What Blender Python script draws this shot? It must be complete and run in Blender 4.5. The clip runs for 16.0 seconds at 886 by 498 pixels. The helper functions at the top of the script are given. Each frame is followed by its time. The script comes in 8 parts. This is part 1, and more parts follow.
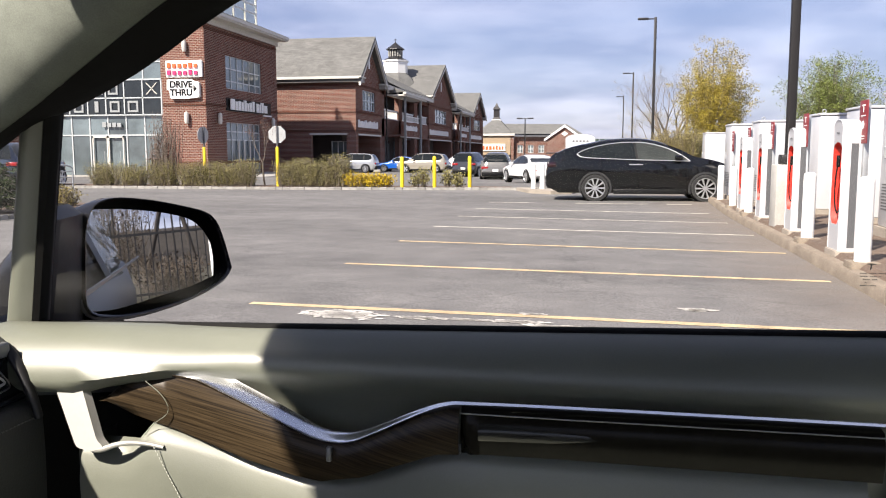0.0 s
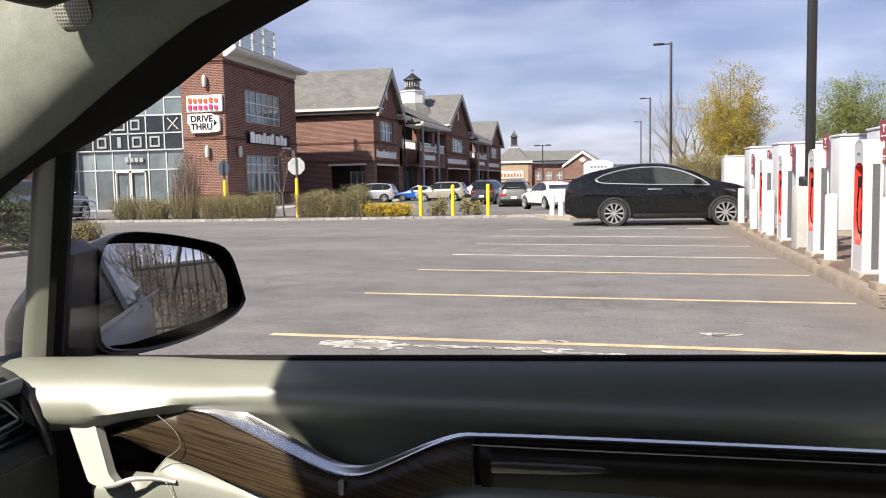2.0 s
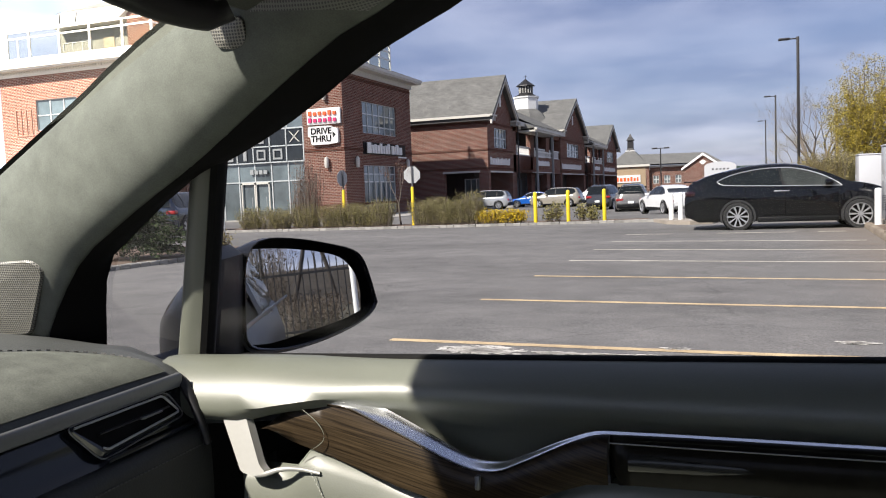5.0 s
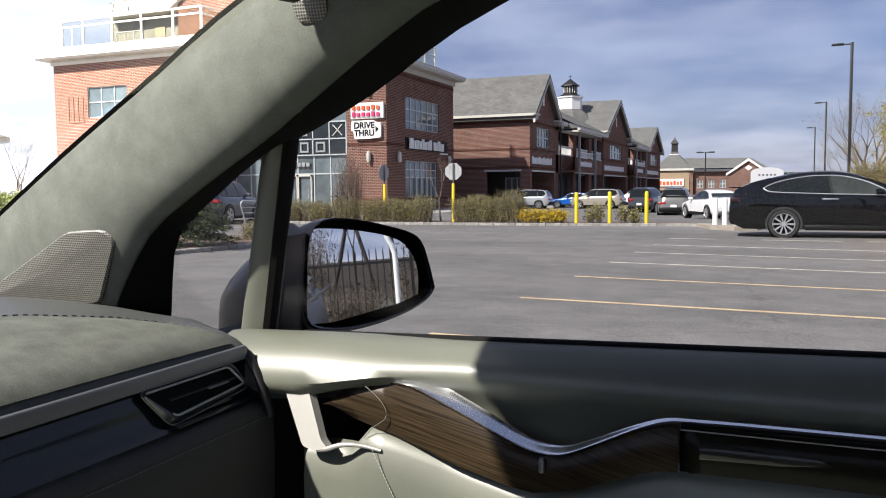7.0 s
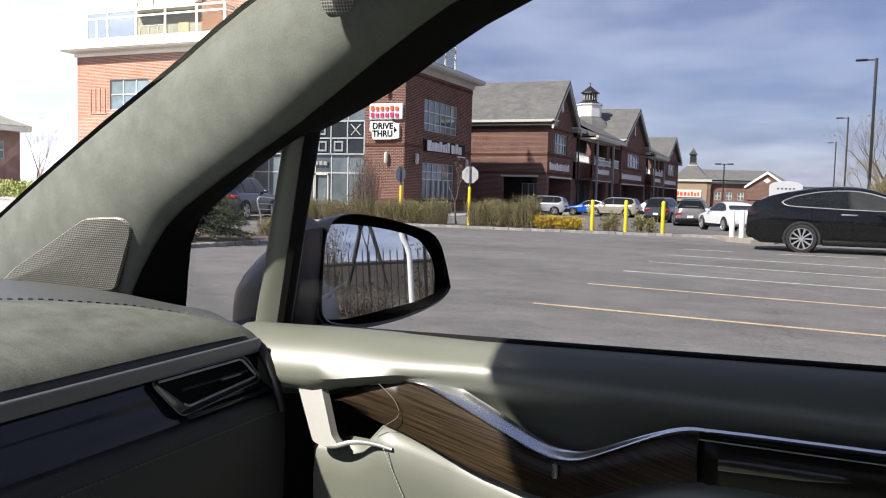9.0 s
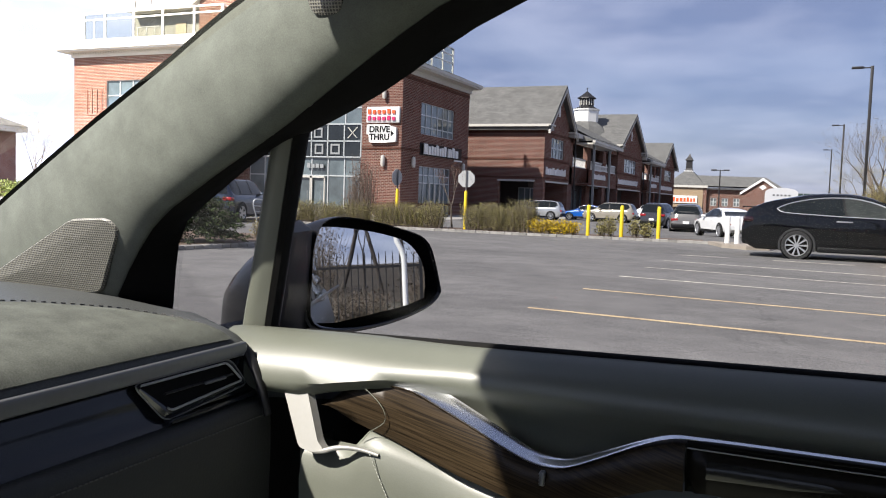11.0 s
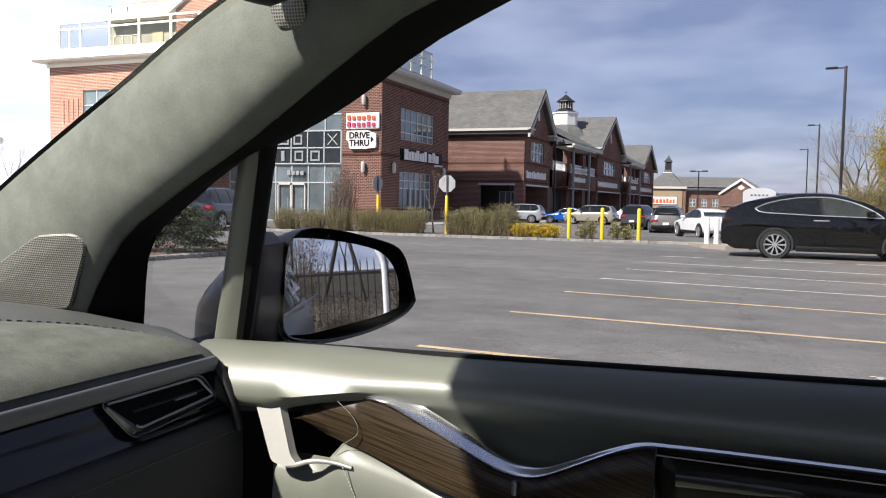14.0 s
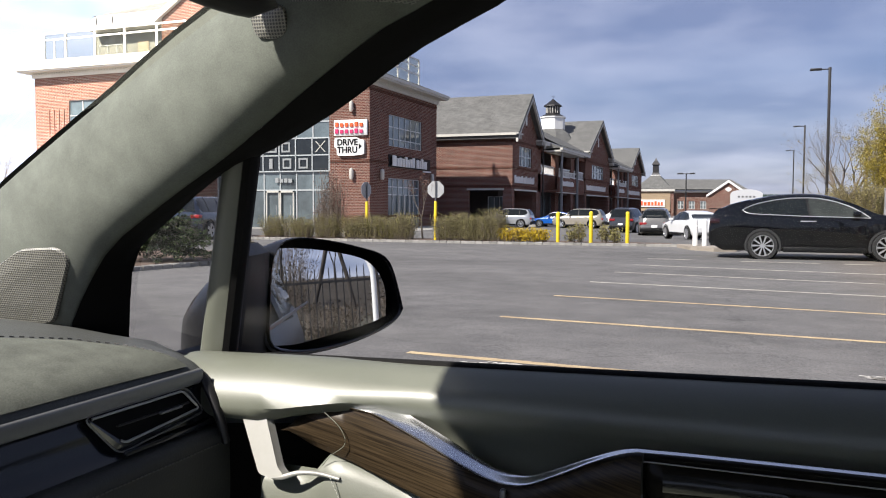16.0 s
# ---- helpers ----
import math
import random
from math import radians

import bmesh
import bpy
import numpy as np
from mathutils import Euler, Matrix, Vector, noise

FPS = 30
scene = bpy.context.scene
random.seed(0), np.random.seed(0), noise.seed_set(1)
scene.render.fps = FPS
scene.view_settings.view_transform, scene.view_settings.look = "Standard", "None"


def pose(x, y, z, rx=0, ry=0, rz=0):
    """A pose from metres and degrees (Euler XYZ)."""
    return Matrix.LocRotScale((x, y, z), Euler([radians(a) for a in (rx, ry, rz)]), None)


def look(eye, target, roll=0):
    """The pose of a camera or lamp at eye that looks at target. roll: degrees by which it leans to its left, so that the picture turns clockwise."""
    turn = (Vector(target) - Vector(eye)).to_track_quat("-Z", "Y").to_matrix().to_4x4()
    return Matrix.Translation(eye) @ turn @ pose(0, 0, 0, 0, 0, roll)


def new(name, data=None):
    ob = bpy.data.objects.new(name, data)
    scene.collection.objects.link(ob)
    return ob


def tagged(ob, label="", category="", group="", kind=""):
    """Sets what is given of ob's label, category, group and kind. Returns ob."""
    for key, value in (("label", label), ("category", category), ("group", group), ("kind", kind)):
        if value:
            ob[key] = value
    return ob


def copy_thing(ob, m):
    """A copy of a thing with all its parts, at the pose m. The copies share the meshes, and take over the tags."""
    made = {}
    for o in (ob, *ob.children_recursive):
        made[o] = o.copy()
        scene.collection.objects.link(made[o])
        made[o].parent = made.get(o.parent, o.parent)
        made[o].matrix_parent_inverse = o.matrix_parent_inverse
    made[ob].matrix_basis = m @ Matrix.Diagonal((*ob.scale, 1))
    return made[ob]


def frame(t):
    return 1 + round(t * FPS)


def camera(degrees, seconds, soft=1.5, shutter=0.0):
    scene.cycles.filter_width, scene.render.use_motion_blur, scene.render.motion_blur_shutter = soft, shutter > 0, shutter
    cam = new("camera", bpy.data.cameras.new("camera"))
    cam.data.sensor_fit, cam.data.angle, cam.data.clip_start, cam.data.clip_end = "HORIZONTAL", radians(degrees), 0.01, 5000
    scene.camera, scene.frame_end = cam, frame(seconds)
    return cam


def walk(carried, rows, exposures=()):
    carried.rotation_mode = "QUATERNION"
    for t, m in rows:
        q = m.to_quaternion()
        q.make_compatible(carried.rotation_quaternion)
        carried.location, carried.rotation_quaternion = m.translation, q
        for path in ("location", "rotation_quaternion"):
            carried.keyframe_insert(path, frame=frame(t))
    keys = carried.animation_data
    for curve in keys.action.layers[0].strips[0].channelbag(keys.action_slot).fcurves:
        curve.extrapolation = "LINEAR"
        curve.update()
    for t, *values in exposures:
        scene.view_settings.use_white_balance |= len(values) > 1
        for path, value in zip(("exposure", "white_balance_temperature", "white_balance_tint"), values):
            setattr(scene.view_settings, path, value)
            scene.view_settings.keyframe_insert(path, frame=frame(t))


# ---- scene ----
cam = camera(56.8, 16.0, 1.1)

PATH = [
    (0, (-0.137, 0.619, 1.432), (-0.498, 2.572, 1.197), -0.1),
    (0.5, (-0.139, 0.613, 1.424), (-0.416, 2.583, 1.218), 0.1),
    (1, (-0.144, 0.614, 1.426), (-0.489, 2.575, 1.237), -0.1),
    (1.5, (-0.128, 0.631, 1.427), (-0.493, 2.59, 1.26), -0.5),
    (2, (-0.129, 0.626, 1.432), (-0.538, 2.577, 1.266), -1.2),
    (2.5, (-0.134, 0.626, 1.429), (-0.572, 2.571, 1.269), -1.6),
    (3, (-0.135, 0.622, 1.428), (-0.602, 2.561, 1.273), -1.8),
    (3.5, (-0.135, 0.624, 1.426), (-0.622, 2.558, 1.273), -1.9),
    (4, (-0.139, 0.614, 1.428), (-0.672, 2.535, 1.274), -1.8),
    (4.5, (-0.133, 0.602, 1.435), (-0.765, 2.494, 1.287), -2.0),
    (5, (-0.141, 0.602, 1.429), (-0.818, 2.479, 1.288), -2.3),
    (7.5, (-0.173, 0.59, 1.412), (-0.956, 2.424, 1.266), -0.1),
    (8, (-0.169, 0.598, 1.415), (-0.97, 2.425, 1.27), 0.2),
    (8.5, (-0.18, 0.598, 1.407), (-0.983, 2.424, 1.264), 1.0),
    (11, (-0.176, 0.609, 1.407), (-0.963, 2.444, 1.278), 1.9),
    (11.5, (-0.174, 0.612, 1.409), (-0.954, 2.449, 1.283), 1.7),
    (12, (-0.174, 0.612, 1.408), (-0.947, 2.452, 1.283), 1.6),
    (12.5, (-0.173, 0.613, 1.408), (-0.936, 2.457, 1.285), 1.6),
    (13, (-0.169, 0.614, 1.411), (-0.925, 2.461, 1.29), 1.4),
    (13.5, (-0.167, 0.614, 1.412), (-0.919, 2.463, 1.292), 1.2),
    (14, (-0.165, 0.615, 1.413), (-0.912, 2.467, 1.297), 1.0),
    (14.5, (-0.165, 0.619, 1.413), (-0.905, 2.473, 1.298), 0.8),
    (15, (-0.164, 0.62, 1.413), (-0.899, 2.476, 1.299), 0.7),
    (15.5, (-0.162, 0.619, 1.416), (-0.892, 2.478, 1.306), 0.4),
    (16, (-0.161, 0.618, 1.416), (-0.885, 2.48, 1.314), 0.2),
]
walk(cam, [(t, look(eye, target, roll)) for t, eye, target, roll in PATH], [(0.0, 2.90, 7050, 12), (2.0, 2.80, 7050, 11), (3.8, 2.74, 6950, 10), (5.0, 2.45, 6750, 10), (8.0, 2.40, 6650, 10), (16.0, 2.40, 6650, 10)])

# ---- world, sun ----
TO_SUN = Vector((-0.36, -0.62, 0.70)).normalized()
world = bpy.data.worlds.new("sky")
scene.world = world
world.use_nodes = True
wn, wl = world.node_tree.nodes, world.node_tree.links
wn.clear()
w_out = wn.new("ShaderNodeOutputWorld")
w_bg = wn.new("ShaderNodeBackground")
w_sky = wn.new("ShaderNodeTexSky")
w_sky.sky_type = "NISHITA"
w_sky.sun_disc = False
w_sky.sun_elevation = math.asin(TO_SUN.z)
w_sky.sun_rotation = math.atan2(TO_SUN.x, TO_SUN.y)
w_sky.air_density, w_sky.dust_density, w_sky.ozone_density = 1.0, 0.4, 1.6
w_bg.inputs["Strength"].default_value = 0.05
w_co = wn.new("ShaderNodeTexCoord")
w_sep = wn.new("ShaderNodeSeparateXYZ")
wl.new(w_co.outputs["Generated"], w_sep.inputs[0])
# clouds lie in a flat layer: the direction divided by its height
w_h = wn.new("ShaderNodeMath")
w_h.operation = "MAXIMUM"
w_h.inputs[1].default_value = 0.0
wl.new(w_sep.outputs["Z"], w_h.inputs[0])
w_add = wn.new("ShaderNodeMath")
w_add.operation = "ADD"
w_add.inputs[1].default_value = 0.16
wl.new(w_h.outputs[0], w_add.inputs[0])
w_div = wn.new("ShaderNodeVectorMath")
w_div.operation = "DIVIDE"
w_cmb = wn.new("ShaderNodeCombineXYZ")
for i in range(3):
    wl.new(w_add.outputs[0], w_cmb.inputs[i])
wl.new(w_co.outputs["Generated"], w_div.inputs[0])
wl.new(w_cmb.outputs[0], w_div.inputs[1])
w_n = wn.new("ShaderNodeTexNoise")
w_n.inputs["Scale"].default_value = 0.7
w_n.inputs["Detail"].default_value = 7.0
w_n.inputs["Roughness"].default_value = 0.47
w_n.inputs["Distortion"].default_value = 0.35
wl.new(w_div.outputs[0], w_n.inputs["Vector"])
w_r = wn.new("ShaderNodeValToRGB")
w_r.color_ramp.elements[0].position, w_r.color_ramp.elements[1].position = 0.36, 0.66
w_r.color_ramp.elements[0].color = (0.36, 0.36, 0.36, 1)
w_r.color_ramp.elements[1].color = (0.88, 0.88, 0.88, 1)
wl.new(w_n.outputs["Fac"], w_r.inputs[0])
w_n2 = wn.new("ShaderNodeTexNoise")
w_n2.inputs["Scale"].default_value = 2.1
w_n2.inputs["Detail"].default_value = 5.0
wl.new(w_div.outputs[0], w_n2.inputs["Vector"])
w_cc = wn.new("ShaderNodeValToRGB")
w_cc.color_ramp.elements[0].position, w_cc.color_ramp.elements[1].position = 0.35, 0.68
w_cc.color_ramp.elements[0].color = (4.1, 4.9, 7.7, 1)
w_cc.color_ramp.elements[1].color = (8.9, 9.5, 12.2, 1)
wl.new(w_n2.outputs["Fac"], w_cc.inputs[0])
w_mix = wn.new("ShaderNodeMix")
w_mix.data_type = "RGBA"
wl.new(w_r.outputs["Color"], w_mix.inputs["Factor"])
w_tint = wn.new("ShaderNodeMix")
w_tint.data_type, w_tint.blend_type = "RGBA", "MULTIPLY"
w_tint.inputs["Factor"].default_value = 1.0
w_tint.inputs["B"].default_value = (1.02, 0.98, 1.20, 1)
wl.new(w_sky.outputs["Color"], w_tint.inputs["A"])
wl.new(w_tint.outputs["Result"], w_mix.inputs["A"])
wl.new(w_cc.outputs["Color"], w_mix.inputs["B"])
wl.new(w_mix.outputs["Result"], w_bg.inputs["Color"])
wl.new(w_bg.outputs[0], w_out.inputs[0])

sun = new("sun", bpy.data.lights.new("sun", "SUN"))
sun.data.energy = 5.0
sun.data.angle = radians(1.0)
sun.data.color = (1.0, 0.945, 0.865)
sun.matrix_world = look((0, 0, 30), Vector((0, 0, 30)) - TO_SUN)


# ---- materials ----
def shader(name):
    m = bpy.data.materials.new(name)
    m.use_nodes = True
    return m, m.node_tree.nodes, m.node_tree.links, m.node_tree.nodes["Principled BSDF"]


def material(name, colour, rough=0.6, metal=0.0, vary=0.25, big=1.2, fine=40.0, bump=0.15, coat=0.0, other=None, grain=1.0, spec=0.5, per_object=0.0):
    """A surface with stains at one scale and grain at another. big, fine: noise scales per metre."""
    m, n, l, b = shader(name)
    co = n.new("ShaderNodeTexCoord")
    n1 = n.new("ShaderNodeTexNoise")
    n1.inputs["Scale"].default_value = big
    n1.inputs["Detail"].default_value = 5
    n1.inputs["Roughness"].default_value = 0.6
    n2 = n.new("ShaderNodeTexNoise")
    n2.inputs["Scale"].default_value = fine
    n2.inputs["Detail"].default_value = 3
    for q in (n1, n2):
        l.new(co.outputs["Object"], q.inputs["Vector"])
    dark = other or tuple(c * (1 - vary) for c in colour)
    lite = tuple(min(1, c * (1 + vary * 0.6)) for c in colour)
    r = n.new("ShaderNodeValToRGB")
    r.color_ramp.elements[0].position, r.color_ramp.elements[1].position = 0.3, 0.7
    r.color_ramp.elements[0].color, r.color_ramp.elements[1].color = (*dark, 1), (*lite, 1)
    mid = n.new("ShaderNodeMath")
    mid.operation = "MULTIPLY_ADD"
    mid.inputs[1].default_value = 0.35 * grain
    l.new(n2.outputs["Fac"], mid.inputs[0])
    sc = n.new("ShaderNodeMath")
    sc.operation = "MULTIPLY_ADD"
    sc.inputs[1].default_value = 1 - 0.35 * grain
    sc.inputs[2].default_value = 0.0
    l.new(n1.outputs["Fac"], sc.inputs[0])
    l.new(sc.outputs[0], mid.inputs[2])
    l.new(mid.outputs[0], r.inputs[0])
    col = r.outputs["Color"]
    if per_object:
        oi = n.new("ShaderNodeObjectInfo")
        hsv = n.new("ShaderNodeHueSaturation")
        mr = n.new("ShaderNodeMapRange")
        mr.inputs["To Min"].default_value, mr.inputs["To Max"].default_value = 1 - per_object, 1 + per_object
        l.new(oi.outputs["Random"], mr.inputs["Value"])
        l.new(mr.outputs[0], hsv.inputs["Value"])
        l.new(col, hsv.inputs["Color"])
        col = hsv.outputs["Color"]
    l.new(col, b.inputs["Base Color"])
    b.inputs["Roughness"].default_value = rough
    b.inputs["Metallic"].default_value = metal
    b.inputs["Specular IOR Level"].default_value = spec
    b.inputs["Coat Weight"].default_value = coat
    if bump:
        bp = n.new("ShaderNodeBump")
        bp.inputs["Strength"].default_value = bump
        bp.inputs["Distance"].default_value = 0.4 / fine
        l.new(n2.outputs["Fac"], bp.inputs["Height"])
        l.new(bp.outputs[0], b.inputs["Normal"])
    return m


def brick_material(name, c1, c2, mortar, scale=1.45):
    m, n, l, b = shader(name)
    geo = n.new("ShaderNodeNewGeometry")
    sep = n.new("ShaderNodeSeparateXYZ")
    l.new(geo.outputs["Position"], sep.inputs[0])
    add = n.new("ShaderNodeMath")
    l.new(sep.outputs["X"], add.inputs[0])
    l.new(sep.outputs["Y"], add.inputs[1])
    cmb = n.new("ShaderNodeCombineXYZ")
    l.new(add.outputs[0], cmb.inputs["X"])
    l.new(sep.outputs["Z"], cmb.inputs["Y"])
    t = n.new("ShaderNodeTexBrick")
    t.inputs["Scale"].default_value = 1.0
    t.inputs["Brick Width"].default_value = 0.24 * scale
    t.inputs["Row Height"].default_value = 0.085 * scale
    t.inputs["Mortar Size"].default_value = 0.012 * scale
    t.inputs["Color1"].default_value, t.inputs["Color2"].default_value, t.inputs["Mortar"].default_value = (*c1, 1), (*c2, 1), (*mortar, 1)
    l.new(cmb.outputs[0], t.inputs["Vector"])
    n1 = n.new("ShaderNodeTexNoise")
    n1.inputs["Scale"].default_value = 0.6
    n1.inputs["Detail"].default_value = 6
    l.new(geo.outputs["Position"], n1.inputs["Vector"])
    mr = n.new("ShaderNodeMapRange")
    mr.inputs["To Min"].default_value, mr.inputs["To Max"].default_value = 0.7, 1.25
    l.new(n1.outputs["Fac"], mr.inputs["Value"])
    hsv = n.new("ShaderNodeHueSaturation")
    l.new(mr.outputs[0], hsv.inputs["Value"])
    l.new(t.outputs["Color"], hsv.inputs["Color"])
    l.new(hsv.outputs[0], b.inputs["Base Color"])
    b.inputs["Roughness"].default_value = 0.9
    b.inputs["Specular IOR Level"].default_value = 0.0
    bp = n.new("ShaderNodeBump")
    bp.inputs["Strength"].default_value = 0.5
    bp.inputs["Distance"].default_value = 0.01
    bp.invert = True
    l.new(t.outputs["Fac"], bp.inputs["Height"])
    l.new(bp.outputs[0], b.inputs["Normal"])
    return m


def shingle_material():
    m, n, l, b = shader("roof_shingles")
    geo = n.new("ShaderNodeNewGeometry")
    sep = n.new("ShaderNodeSeparateXYZ")
    l.new(geo.outputs["Position"], sep.inputs[0])
    add = n.new("ShaderNodeMath")
    l.new(sep.outputs["X"], add.inputs[0])
    l.new(sep.outputs["Y"], add.inputs[1])
    cmb = n.new("ShaderNodeCombineXYZ")
    l.new(add.outputs[0], cmb.inputs["X"])
    l.new(sep.outputs["Z"], cmb.inputs["Y"])
    t = n.new("ShaderNodeTexBrick")
    t.inputs["Scale"].default_value = 1.0
    t.inputs["Brick Width"].default_value = 0.42
    t.inputs["Row Height"].default_value = 0.14
    t.inputs["Mortar Size"].default_value = 0.008
    t.inputs["Color1"].default_value, t.inputs["Color2"].default_value, t.inputs["Mortar"].default_value = (0.170, 0.166, 0.155, 1), (0.138, 0.136, 0.129, 1), (0.08, 0.08, 0.078, 1)
    l.new(cmb.outputs[0], t.inputs["Vector"])
    n1 = n.new("ShaderNodeTexNoise")
    n1.inputs["Scale"].default_value = 0.9
    n1.inputs["Detail"].default_value = 7
    l.new(geo.outputs["Position"], n1.inputs["Vector"])
    mr = n.new("ShaderNodeMapRange")
    mr.inputs["To Min"].default_value, mr.inputs["To Max"].default_value = 0.65, 1.35
    l.new(n1.outputs["Fac"], mr.inputs["Value"])
    hsv = n.new("ShaderNodeHueSaturation")
    l.new(mr.outputs[0], hsv.inputs["Value"])
    l.new(t.outputs["Color"], hsv.inputs["Color"])
    l.new(hsv.outputs[0], b.inputs["Base Color"])
    b.inputs["Roughness"].default_value = 0.95
    b.inputs["Specular IOR Level"].default_value = 0.05
    return m


def glass_material(name, tint, gloss=0.05):
    """A thin pane: it lets light straight through with a tint, and mirrors a little of what stands before it."""
    m, n, l, b = shader(name)
    n.remove(b)
    out = n["Material Output"]
    tr = n.new("ShaderNodeBsdfTransparent")
    tr.inputs["Color"].default_value = (*tint, 1)
    gl = n.new("ShaderNodeBsdfGlossy")
    gl.inputs["Roughness"].default_value = 0.02
    fr = n.new("ShaderNodeFresnel")
    fr.inputs["IOR"].default_value = 1.35
    mu = n.new("ShaderNodeMath")
    mu.operation = "MULTIPLY"
    mu.inputs[1].default_value = gloss / 0.05
    l.new(fr.outputs[0], mu.inputs[0])
    mx = n.new("ShaderNodeMixShader")
    l.new(mu.outputs[0], mx.inputs[0])
    l.new(tr.outputs[0], mx.inputs[1])
    l.new(gl.outputs[0], mx.inputs[2])
    l.new(mx.outputs[0], out.inputs["Surface"])
    return m


def perforated_material(name, colour, pitch, hole):
    """Sheet with rows of small dark holes, staggered."""
    m, n, l, b = shader(name)
    co = n.new("ShaderNodeTexCoord")
    v = n.new("ShaderNodeTexVoronoi")
    v.inputs["Scale"].default_value = 1 / pitch
    v.inputs["Randomness"].default_value = 0.0
    l.new(co.outputs["UV"], v.inputs["Vector"])
    r = n.new("ShaderNodeValToRGB")
    r.color_ramp.elements[0].position, r.color_ramp.elements[1].position = hole, hole + 0.12
    r.color_ramp.elements[0].color, r.color_ramp.elements[1].color = (0.006, 0.006, 0.006, 1), (*colour, 1)
    l.new(v.outputs["Distance"], r.inputs[0])
    l.new(r.outputs["Color"], b.inputs["Base Color"])
    b.inputs["Roughness"].default_value = 0.55
    bp = n.new("ShaderNodeBump")
    bp.inputs["Strength"].default_value = 0.5
    bp.inputs["Distance"].default_value = pitch * 0.4
    l.new(v.outputs["Distance"], bp.inputs["Height"])
    l.new(bp.outputs[0], b.inputs["Normal"])
    return m


def wood_material(name):
    m, n, l, b = shader(name)
    co = n.new("ShaderNodeTexCoord")
    mp = n.new("ShaderNodeMapping")
    turn = n.new("ShaderNodeMapping")
    turn.inputs["Rotation"].default_value = (0.0, radians(-10.0), 0.0)
    mp.inputs["Scale"].default_value = (4.0, 40.0, 420.0)
    l.new(co.outputs["Object"], turn.inputs["Vector"])
    l.new(turn.outputs[0], mp.inputs["Vector"])
    n1 = n.new("ShaderNodeTexNoise")
    n1.inputs["Scale"].default_value = 1.6
    n1.inputs["Detail"].default_value = 5
    n1.inputs["Distortion"].default_value = 0.4
    l.new(mp.outputs[0], n1.inputs["Vector"])
    r = n.new("ShaderNodeValToRGB")
    r.color_ramp.elements[0].position, r.color_ramp.elements[1].position = 0.34, 0.66
    r.color_ramp.elements[0].color, r.color_ramp.elements[1].color = (0.0026, 0.0018, 0.0011, 1), (0.0185, 0.0130, 0.0074, 1)
    l.new(n1.outputs["Fac"], r.inputs[0])
    l.new(r.outputs["Color"], b.inputs["Base Color"])
    b.inputs["Roughness"].default_value = 0.35
    b.inputs["Coat Weight"].default_value = 0.0
    b.inputs["Specular IOR Level"].default_value = 0.08
    b.inputs["Coat Roughness"].default_value = 0.12
    return m


def paint(name, colour, metal=0.0, rough=0.22):
    m = material(name, colour, rough, metal, 0.08, 2.0, 60.0, 0.0, coat=0.8, per_object=0.04)
    m.node_tree.nodes["Principled BSDF"].inputs["Coat Roughness"].default_value = 0.05
    return m


def leaf_material(name, colour):
    m, n, l, b = shader(name)
    geo = n.new("ShaderNodeNewGeometry")
    hsv = n.new("ShaderNodeHueSaturation")
    mr = n.new("ShaderNodeMapRange")
    mr.inputs["To Min"].default_value, mr.inputs["To Max"].default_value = 0.68, 1.28
    l.new(geo.outputs["Random Per Island"], mr.inputs["Value"])
    l.new(mr.outputs[0], hsv.inputs["Value"])
    hsv.inputs["Color"].default_value = (*colour, 1)
    l.new(hsv.outputs[0], b.inputs["Base Color"])
    b.inputs["Roughness"].default_value = 0.6
    b.inputs["Specular IOR Level"].default_value = 0.3
    b.inputs["Subsurface Weight"].default_value = 0.0
    return m




